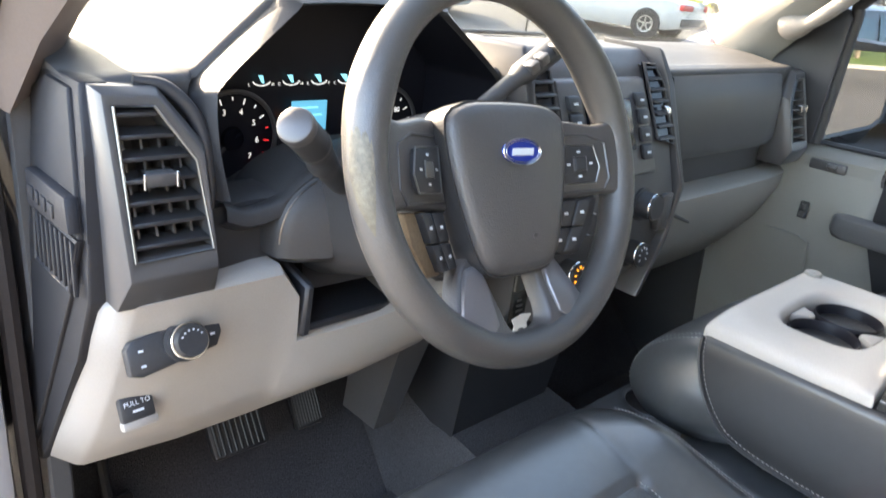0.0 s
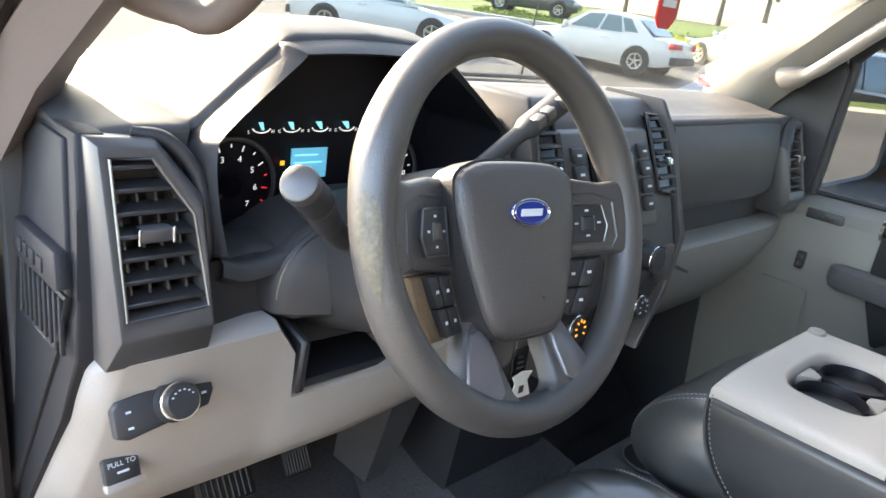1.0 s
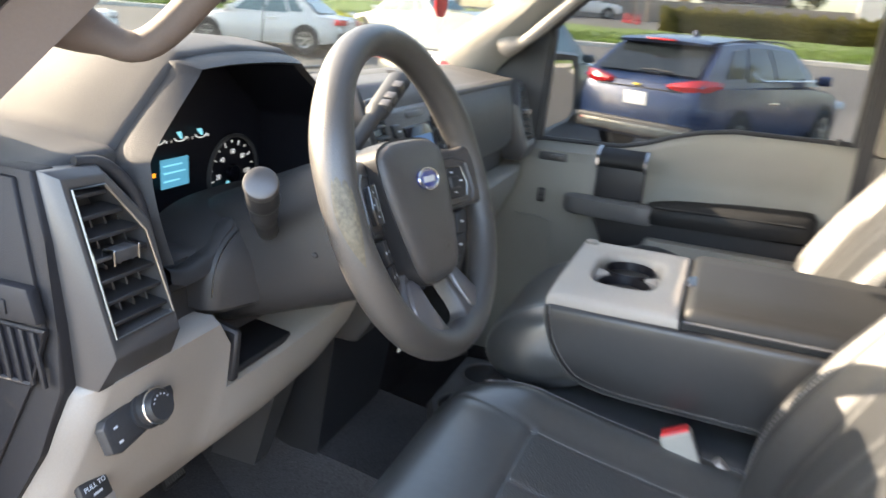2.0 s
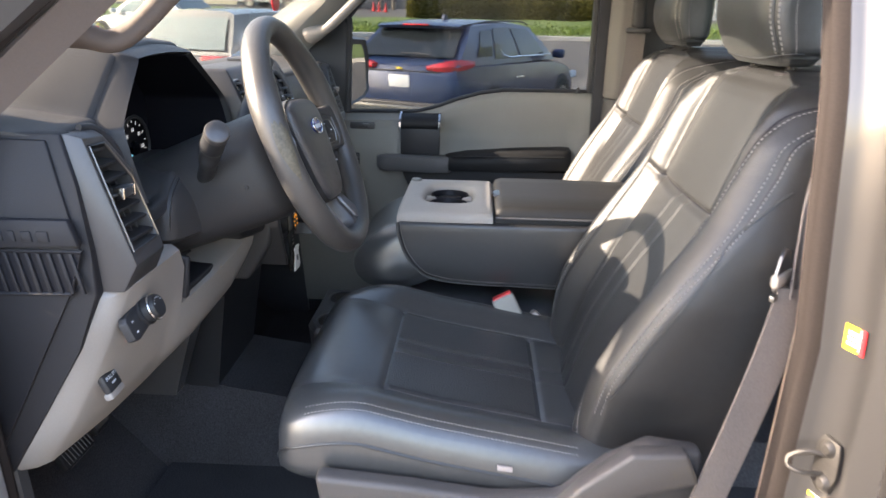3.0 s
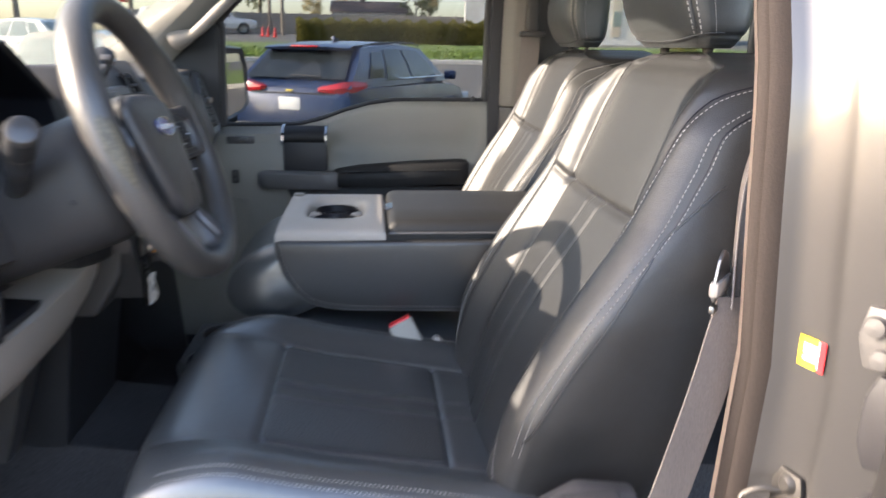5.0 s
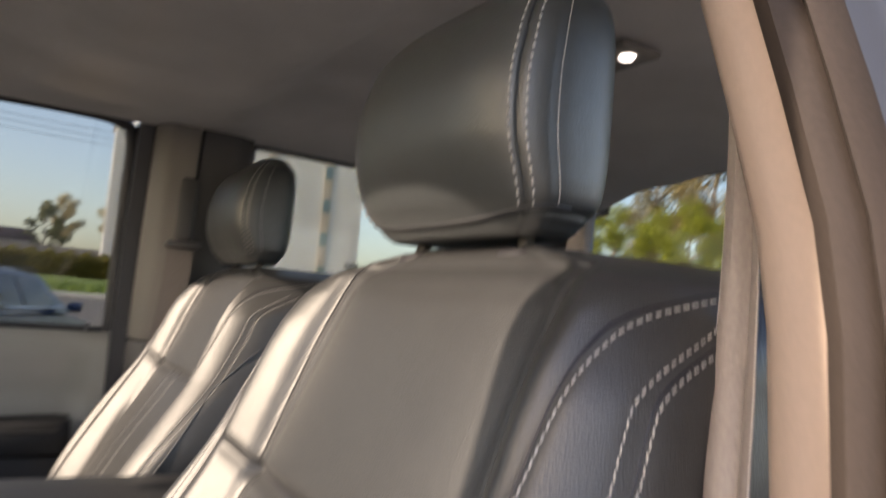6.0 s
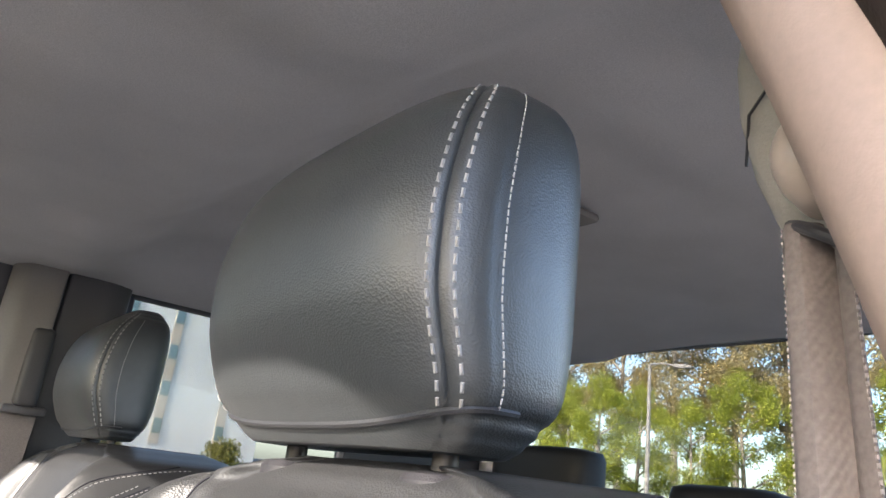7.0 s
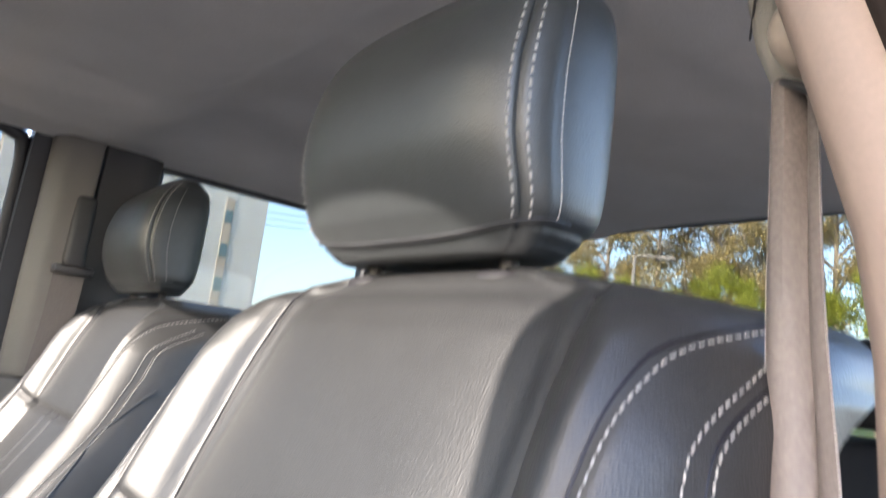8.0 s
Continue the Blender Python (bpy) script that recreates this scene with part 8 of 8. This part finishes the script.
def board_fence():
    f = thing("board_fence", spot(84, 70), "weathered grey board fence along the road", "fence")
    k = 0
    az = 72.0
    me = None
    while az < 106:
        p, q = spot(az, 70), spot(az + 1.15, 70)
        d = (q - p)
        if me is None:
            bm = B()
            box(bm, -0.72, 0.72, -0.02, 0.02, 0.0, 1.9, 0.01, 1)
            me = to_mesh("board", bm, M["fence"])
            bm = B()
            box(bm, -0.06, 0.06, -0.06, 0.06, 0.0, 2.0, 0.01, 1)
            pe = to_mesh("post", bm, M["fence"])
        for name, data, at in (("board", me, (p + q) / 2), ("post", pe, p)):
            ob = new(name, data)
            ob.parent = f
            ob.location = at - f.location + Vector((0, 0, -0.1))
            ob.rotation_euler = (0, 0, math.atan2(d.y, d.x))
        az += 1.15
    return f


board_fence()


def house():
    h = thing("low_house", spot(89.7, 86), "low house with a brown shingle roof and white gable", "house")
    p = spot(89.7, 86)
    along = Vector((math.cos(radians(-90)), math.sin(radians(-90)), 0))
    m = Matrix.Translation(p) @ pose(0, 0, 0, 0, 0, 90)
    t = B()
    box(t, -4.0, 4.0, -2.6, 2.6, -0.2, 2.4)
    bm = B()
    absorb(bm, t, m)
    part("wall", bm, M["stucco"], h)
    t = B()
    prism(t, [(-3.0, 2.3), (3.0, 2.3), (0, 3.6), ], "x", -4.2, 4.2, 0.02)
    bm = B()
    absorb(bm, t, m)
    roof = part("roof", bm, M["roof"], h)
    t = B()
    box(t, 0.4, 1.0, -0.3, 0.3, 3.2, 4.1, 0.02)
    bm = B()
    absorb(bm, t, m)
    part("chimney", bm, M["roof"], roof)
    t = B()
    prism(t, [(-2.6, 2.4), (2.6, 2.4), (0, 3.5)], "x", 4.21, 4.25)
    bm = B()
    absorb(bm, t, m)
    part("gable", bm, M["stucco"], h)


house()


def white_building():
    a, b = spot(96.9, 52), spot(115.2, 55)
    b.z = a.z = min(a.z, b.z)
    d = (b - a)
    L = d.length
    m = Matrix.Translation(a) @ pose(0, 0, 0, 0, 0, math.degrees(math.atan2(d.y, d.x)))
    h = thing("white_building", (a + b) / 2, "tall white stucco building with tan window strips", "building")
    top = 11.2
    def add(name, f, mat, parent=h, label=""):
        t = B()
        f(t)
        bm = B()
        absorb(bm, t, m)
        return part(name, bm, mat, parent, label)
    wall = add("wall", lambda t: box(t, 0, L, 0, 9, -1.0, top), M["stucco"])
    add("roof", lambda t: box(t, -0.15, L + 0.15, -0.15, 9.15, top, top + 0.35, 0.05), M["stucco"])
    for u in (0.18, 0.42, 0.60, 0.84):
        x = L * u
        strip = add("window_strip", lambda t: box(t, x - 0.32, x + 0.32, -0.06, 0.02, 0.6, top - 0.7, 0.01, 1), M["tan"])
        for k in range(4):
            z = 1.3 + 2.45 * k
            add("window", lambda t: box(t, x - 0.28, x + 0.28, -0.10, 0.0, z, z + 0.95, 0.02, 1), M["paleglass"], strip)
    for k in range(5):
        z = 1.0 + 2.2 * k
        add("wall_joint", lambda t: box(t, 0.0, L, -0.012, 0.004, z, z + 0.03), M["kerb"], wall)
    for k in range(3):
        add("wall_vent", lambda t: box(t, L * 0.945 + 0.42 * k, L * 0.945 + 0.42 * k + 0.26, -0.05, 0.01, 2.3, 2.7, 0.01, 1), M["greypaint"], wall)


white_building()


def light_pole(az, r, tall, label, wires=False):
    p = spot(az, r, -0.1)
    t = thing("utility_pole" if wires else "street_lamp", p, label, "pole")
    bm = B()
    tube(bm, [p, p + Vector((0, 0, tall * 0.5)), p + Vector((0, 0, tall))], [0.16, 0.13, 0.09] if wires else [0.07, 0.06, 0.045], 10)
    part("post", bm, M["bark"] if wires else M["fence"], t)
    side = Vector((math.cos(radians(az)), -math.sin(radians(az)), 0))
    if wires:
        bm = B()
        a = p + Vector((0, 0, tall - 0.8))
        tube(bm, [a - side * 1.1, a + side * 1.1], 0.06, 6)
        part("crossarm", bm, M["bark"], t)
    else:
        bm = B()
        a = p + Vector((0, 0, tall))
        tube(bm, [a, a + side * 0.3 + Vector((0, 0, 0.05)), a + side * 0.75], 0.03, 6)
        part("arm", bm, M["fence"], t)
        bm = B()
        obox(bm, Matrix.Translation(a + side * 0.85) @ pose(0, 0, 0, 0, 0, -az), 0.45, 0.18, 0.10, 0.02)
        part("lamp_head", bm, M["fence"], t)
    return p + Vector((0, 0, tall - 0.7))


pole_a = light_pole(83.3, 62, 11.5, "tall wooden utility pole beyond the road", True)
pole_b = light_pole(82.4, 66, 11.0, "wooden utility pole beyond the road", True)
light_pole(145.1, 20.5, 5.2, "slim grey lamp post beyond the verge")
light_pole(46.9, 40, 6.0, "slim dark post beside the lawn")


def wires():
    far = spot(128, 60, 10.5)
    for k, dz in enumerate((0.0, -0.5, 0.5)):
        w = thing("overhead_wire", pole_a, "thin sagging overhead wire", "wire", "overhead wires")
        pts = [pole_a.lerp(far, i / 20) + Vector((0, 0, dz - 1.2 * math.sin(math.pi * i / 20))) for i in range(21)]
        bm = B()
        tube(bm, pts, 0.018, 5)
        part("cable", bm, M["black"], w)


wires()


def wheel_of(car, x, y, r):
    bm = B()
    lathe(bm, [(r * 0.62, -0.11), (r * 0.93, -0.115), (r, -0.09), (r, 0.09), (r * 0.93, 0.115), (r * 0.62, 0.11)], Matrix.Translation((x, y, r)) @ pose(0, 0, 0, 0, 90, 0), 26, caps=True)
    w = part("wheel", bm, M["tyre"], car)
    s = 1 if x > 0 else -1
    bm = B()
    lathe(bm, [(0.0, 0.118 * s), (r * 0.16, 0.120 * s), (r * 0.20, 0.10 * s), (r * 0.58, 0.112 * s), (r * 0.64, 0.118 * s), (r * 0.64, 0.09 * s), (0.0, 0.09 * s)], Matrix.Translation((x, y, r)) @ pose(0, 0, 0, 0, 90, 0), 26, caps=False)
    part("rim", bm, M["steel"], w)
    for k in range(5):
        q = 72 * k
        bm = B()
        obox(bm, Matrix.Translation((x + s * 0.116, y, r)) @ pose(0, 0, 0, q, 0, 0) @ pose(0, 0, r * 0.36), 0.014, r * 0.14, r * 0.44, 0.004, 1)
        part("spoke", bm, M["steel"], w)


def car(name, label, category, L, W, body, cabin, paint, glass, r=0.34, axles=(0.30, 0.80), tail_z=0.95, pickup=False):
    """A car about the origin, nose towards +y. body: (y, low, high) stations as shares of length and metres; cabin: (y at the sill, y at the roof) front and rear, sill and roof heights."""
    c = thing(name, (0, 0, 0), label, category, "parked cars")
    hw = W / 2
    bm = B()
    rows = []
    for f, lo, hi, k in body:
        y = L * (f - 0.5)
        w = hw * k
        rows.append([(-w * 0.90, y, lo), (-w, y, lo + (hi - lo) * 0.22), (-w, y, lo + (hi - lo) * 0.62), (-w * 0.95, y, hi - 0.05), (-w * 0.84, y, hi), (0, y, hi + 0.02), (w * 0.84, y, hi), (w * 0.95, y, hi - 0.05), (w, y, lo + (hi - lo) * 0.62), (w, y, lo + (hi - lo) * 0.22), (w * 0.90, y, lo)])
    loft(bm, rows)
    part("body", bm, paint, c, sharp=40)
    (fs, fr), (rs, rr), zs, zr = cabin
    k_top = 0.76
    bm = B()
    rows = []
    stations = []
    n = 12
    for i in range(n + 1):
        f = i / n
        ys, yr = fs + (rs - fs) * f, fr + (rr - fr) * f
        bulge = 0.05 * math.sin(math.pi * f)
        row = []
        for x, h in ((-0.93, 0.0), (-0.86, 0.5), (-k_top, 0.93), (-0.60, 1.0), (0, 1.02), (0.60, 1.0), (k_top, 0.93), (0.86, 0.5), (0.93, 0.0)):
            row.append((x * hw, ys + (yr - ys) * min(1, h), zs - 0.04 + (zr + bulge - zs + 0.04) * h))
        rows.append(row)
    loft(bm, rows, closed=False, caps=False)
    for row in (rows[0], rows[-1]):
        bm.faces.new([bm.verts.new(p) for p in row])
    part("cabin", bm, paint, c, sharp=40)
    def pane(name, u0, u1, side, h0=0.12, h1=0.84, lift=0.012):
        bm = B()
        def at(u, h):
            ys, yr = fs + (rs - fs) * u, fr + (rr - fr) * u
            x = lerp_table([(0.0, 0.93), (0.5, 0.86), (0.93, k_top), (1.0, 0.60)], h)
            return Vector((side * (x * hw + lift), ys + (yr - ys) * h, zs - 0.04 + (zr + 0.05 * math.sin(math.pi * u) - zs + 0.04) * h))
        loft(bm, [[at(u0 + (u1 - u0) * k / 4, h) for k in range(5)] for h in (h0, 0.5, 0.7, h1)], closed=False)
        return part(name, bm, glass, c)
    for side in (-1, 1):
        pane("front_side_window", 0.10, 0.40, side)
        pane("rear_side_window", 0.43, 0.68, side)
        if not pickup:
            pane("quarter_window", 0.71, 0.86, side, 0.20, 0.80)
        bm = B()
        ym = fs - 0.30
        obox(bm, Matrix.Translation((side * (hw + 0.10), ym, zs + 0.06)), 0.20, 0.12, 0.14, 0.04, 3)
        part("side_mirror", bm, paint, c)
        bm = B()
        box(bm, side * hw - 0.004, side * hw + 0.012, L * (-0.12), L * (-0.06), 0.80, 0.83, 0.006)
        part("door_handle", bm, M["chrome"], c)
        if tail_z:
            bm = B()
            obox(bm, Matrix.Translation((side * hw * 0.78, -L * 0.492, tail_z)) @ pose(0, 0, 0, 0, 0, side * 12), 0.42 if not pickup else 0.16, 0.16, 0.15 if not pickup else 0.36, 0.03, 3)
            part("tail_lamp", bm, M["tail"], c)
        bm = B()
        obox(bm, Matrix.Translation((side * hw * 0.74, L * 0.478, 0.72)) @ pose(0, 0, 0, 0, 0, -side * 16), 0.38, 0.18, 0.13, 0.03, 3)
        part("head_lamp", bm, M["lamp"], c)
        for f in axles:
            y = L * (0.5 - f)
            bm = B()
            lathe(bm, [(r * 1.16, -0.02), (r * 1.20, 0.0), (r * 1.16, 0.02)], Matrix.Translation((side * (hw - 0.02), y, r)) @ pose(0, 0, 0, 0, 90, 0), 26)
            part("wheel_arch", bm, M["black"], c)
            wheel_of(c, side * (hw - 0.10), y, r)
    def slab(name, y0, z0, y1, z1, w0, w1, mat, lift):
        bm = B()
        loft(bm, [[(-w0, y0, z0), (w0, y0, z0)], [(-w1, y1, z1), (w1, y1, z1)]], closed=False)
        top = bmesh.ops.extrude_face_region(bm, geom=bm.faces[:])
        nrm = Vector((0, z1 - z0, -(y1 - y0))).normalized() * lift
        bmesh.ops.translate(bm, vec=nrm if nrm.z > 0 else -nrm, verts=bm.verts[:])
        bmesh.ops.translate(bm, vec=(0, 0, 0.004), verts=[v for v in top["geom"] if isinstance(v, bmesh.types.BMVert)])
        return part(name, bm, mat, c)
    slab("windshield", fs + (fr - fs) * 0.10, zs + (zr - zs) * 0.08, fs + (fr - fs) * 0.88, zs + (zr - zs) * 0.88, hw * 0.84, hw * 0.68, glass, 0.02)
    slab("rear_window", rs + (rr - rs) * 0.14, zs + (zr - zs) * 0.12, rs + (rr - rs) * 0.84, zs + (zr - zs) * 0.84, hw * 0.80, hw * 0.68, glass, 0.02)
    bm = B()
    box(bm, -0.16, 0.16, -L * 0.5 - 0.012, -L * 0.5 + 0.03, 0.74, 0.90, 0.004)
    part("number_plate", bm, M["plate"], c)
    bm = B()
    box(bm, -hw * 0.92, hw * 0.92, -L * 0.5 - 0.03, -L * 0.5 + 0.10, 0.36, 0.56, 0.03, 3)
    part("rear_bumper", bm, M["black"] if not pickup else M["chrome"], c)
    bm = B()
    box(bm, -hw * 0.5, hw * 0.5, L * 0.5 - 0.06, L * 0.5 + 0.012, 0.45, 0.66, 0.02)
    part("grille", bm, M["black"], c)
    if pickup:
        bm = B()
        box(bm, -hw * 0.80, hw * 0.80, -L * 0.485, rs - 0.25, 0.98, 1.06, 0.01)
        part("bed_floor", bm, M["black"], c)
    return c


def suv_details(c, L, W, zr):
    bm = B()
    loft(bm, [[(x * W * 0.35, y + 0.03 * abs(x), z - 0.02 * x * x) for x in (-1, -0.5, 0, 0.5, 1)] for y, z in ((-L * 0.5 + 0.86, zr + 0.005), (-L * 0.5 + 0.52, zr - 0.015), (-L * 0.5 + 0.42, zr - 0.045), (-L * 0.5 + 0.44, zr - 0.07), (-L * 0.5 + 0.80, zr - 0.04))])
    sp = part("roof_spoiler", bm, M["bluepaint"], c)
    bm = B()
    box(bm, -0.20, 0.20, -L * 0.5 + 0.405, -L * 0.5 + 0.44, zr - 0.055, zr - 0.03, 0.004)
    part("brake_lamp", bm, M["tail"], c)
    for s in (-1, 1):
        bm = B()
        tube(bm, smooth_line([(s * W * 0.34, 0.45, zr - 0.02), (s * W * 0.345, 0.1, zr + 0.018), (s * W * 0.34, -0.9, zr + 0.012), (s * W * 0.33, -1.45, zr - 0.03)], 5), 0.012, 8)
        part("roof_rail", bm, M["black"], c)
    bm = B()
    prism(bm, [(-0.95, zr + 0.02), (-1.15, zr + 0.02), (-1.13, zr + 0.10)], "x", -0.02, 0.02, 0.004)
    part("roof_fin", bm, M["bluepaint"], c)
    bm = B()
    tube(bm, [(-0.05, -L * 0.5 + 0.13, 1.17), (0.15, -L * 0.5 + 0.135, 1.175), (0.38, -L * 0.5 + 0.14, 1.165)], 0.012, 6)
    part("rear_wiper", bm, M["black"], c)
    bm = B()
    obox(bm, pose(0, -L * 0.5 - 0.004, 0.985), 0.09, 0.02, 0.028, 0.006)
    part("badge", bm, M["yellow"], c)
    bm = B()
    box(bm, -W * 0.33, W * 0.33, -L * 0.5 - 0.006, -L * 0.5 + 0.02, 0.945, 0.960, 0.004)
    part("tailgate_trim", bm, M["black"], c)
    # red lamps reaching round the corner, and the lower reflectors
    for s in (-1, 1):
        bm = B()
        loft(bm, [[(s * x, y, z - h / 2), (s * (x + 0.015), y - 0.02, z), (s * x, y, z + h / 2), (s * (x - 0.06), y + 0.10, z + h / 2), (s * (x - 0.06), y + 0.10, z - h / 2)] for x, y, z, h in ((0.42, -L * 0.5 - 0.005, 1.005, 0.05), (0.60, -L * 0.5 + 0.005, 1.015, 0.11), (0.76, -L * 0.5 + 0.05, 1.03, 0.15), (0.86, -L * 0.5 + 0.16, 1.045, 0.14), (0.915, -L * 0.5 + 0.40, 1.06, 0.07))])
        part("corner_lamp", bm, M["tail"], c, "long red wrap-round lamp")
        bm = B()
        box(bm, s * 0.62 - 0.16, s * 0.62 + 0.16, -L * 0.5 - 0.03, -L * 0.5 + 0.02, 0.46, 0.50, 0.006)
        part("reflector", bm, M["tail"], c)
        # bright line under the side windows
        bm = B()
        tube(bm, smooth_line([(s * (W / 2 * 0.93 - 0.004), 1.0, 1.10), (s * (W / 2 * 0.93 + 0.004), -0.3, 1.105), (s * (W / 2 * 0.925), -0.78, 1.12), (s * W / 2 * 0.86, -0.98, 1.27), (s * W / 2 * 0.795, -0.86, 1.43)], 5), 0.012, 6)
        part("window_trim", bm, M["chrome"], c)
    bm = B()
    box(bm, -W * 0.40, W * 0.40, -L * 0.5 - 0.034, -L * 0.5 + 0.05, 0.40, 0.50, 0.01)
    part("bumper_trim", bm, M["greypaint"], c)


SUV_BODY = [(0.0, 0.42, 0.92, 0.86), (0.015, 0.34, 1.02, 0.94), (0.10, 0.26, 1.06, 1.0), (0.35, 0.24, 1.05, 1.0), (0.62, 0.24, 1.04, 1.0), (0.72, 0.24, 1.02, 1.0), (0.90, 0.26, 0.92, 0.97), (0.97, 0.30, 0.80, 0.90), (1.0, 0.38, 0.68, 0.80)]
SEDAN_BODY = [(0.0, 0.40, 0.86, 0.82), (0.02, 0.32, 0.95, 0.92), (0.10, 0.24, 0.98, 0.98), (0.35, 0.20, 0.96, 1.0), (0.65, 0.20, 0.94, 1.0), (0.75, 0.22, 0.90, 0.99), (0.92, 0.26, 0.76, 0.94), (0.98, 0.30, 0.66, 0.86), (1.0, 0.36, 0.58, 0.78)]
PICKUP_BODY = [(0.0, 0.55, 1.22, 0.92), (0.01, 0.50, 1.24, 0.96), (0.10, 0.42, 1.25, 1.0), (0.45, 0.40, 1.25, 1.0), (0.70, 0.40, 1.22, 1.0), (0.92, 0.42, 1.12, 0.97), (0.99, 0.46, 1.02, 0.92), (1.0, 0.52, 0.98, 0.90)]


def park(c, x, y, heading):
    c.location = (x, y, height(x, y))
    c.rotation_euler = (0, 0, radians(-heading))
    return c


suv = car("blue_suv", "dark blue compact SUV with red tail lamps, parked", "car", 4.65, 1.84, SUV_BODY, ((1.18, 0.28), (-2.27, -1.62), 1.06, 1.555), M["bluepaint"], M["carglass"], 0.35, (0.19, 0.78), 0)
suv_details(suv, 4.65, 1.84, 1.58)
park(suv, 10.65, 0.12, 116)
suv2 = car("dark_suv", "dark grey-blue SUV parked beside the blue one", "car", 4.6, 1.84, SUV_BODY, ((0.98, 0.28), (-2.15, -1.80), 1.04, 1.64), M["greypaint"], M["paleglass"], 0.35, (0.19, 0.78), 0.98)
park(suv2, 11.2, 3.5, 112)
sedan = car("white_sedan", "white four-door sedan parked ahead", "car", 4.6, 1.80, SEDAN_BODY, ((1.05, 0.25), (-1.75, -1.05), 0.95, 1.42), M["whitepaint"], M["paleglass"], 0.33, (0.19, 0.79), 0.82)
q = spot(37.2, 20.3)
park(sedan, q.x, q.y, 128)
q = spot(54.6, 21.0)
c = copy_thing(sedan, Matrix())
park(c, q.x, q.y, -10)
q = spot(65.5, 24)
c = copy_thing(sedan, Matrix())
park(c, q.x, q.y, 20)
q = spot(49.3, 36)
c = copy_thing(suv2, Matrix())
park(c, q.x, q.y, 150)
c.location.z += 0.1
truck = car("white_pickup", "white pickup truck parked across the road", "car", 5.8, 2.0, PICKUP_BODY, ((1.25, 0.70), (-1.05, -0.85), 1.22, 1.90), M["whitepaint"], M["carglass"], 0.40, (0.18, 0.80), 1.0, True)
q = spot(78.8, 64)
park(truck, q.x, q.y, 168)
q = spot(74.6, 62)
c = copy_thing(truck, Matrix())
park(c, q.x, q.y, 200)


def cone(p):
    t = thing("traffic_cone", p, "orange-red traffic cone by the road", "traffic cone", "traffic cones")
    bm = B()
    lathe(bm, [(0.02, 0.70), (0.04, 0.68), (0.14, 0.04), (0.14, 0.0)], Matrix.Translation(p), 14)
    part("cone_body", bm, M["red"], t)
    bm = B()
    box(bm, p.x - 0.2, p.x + 0.2, p.y - 0.2, p.y + 0.2, p.z, p.z + 0.04, 0.01)
    part("cone_base", bm, M["red"], t)
    bm = B()
    lathe(bm, [(0.088, 0.36), (0.065, 0.50)], Matrix.Translation(p), 14, caps=False)
    part("cone_band", bm, M["white"], t)


for az, r in ((82.2, 58), (82.7, 57), (81.8, 58.5)):
    cone(spot(az, r))
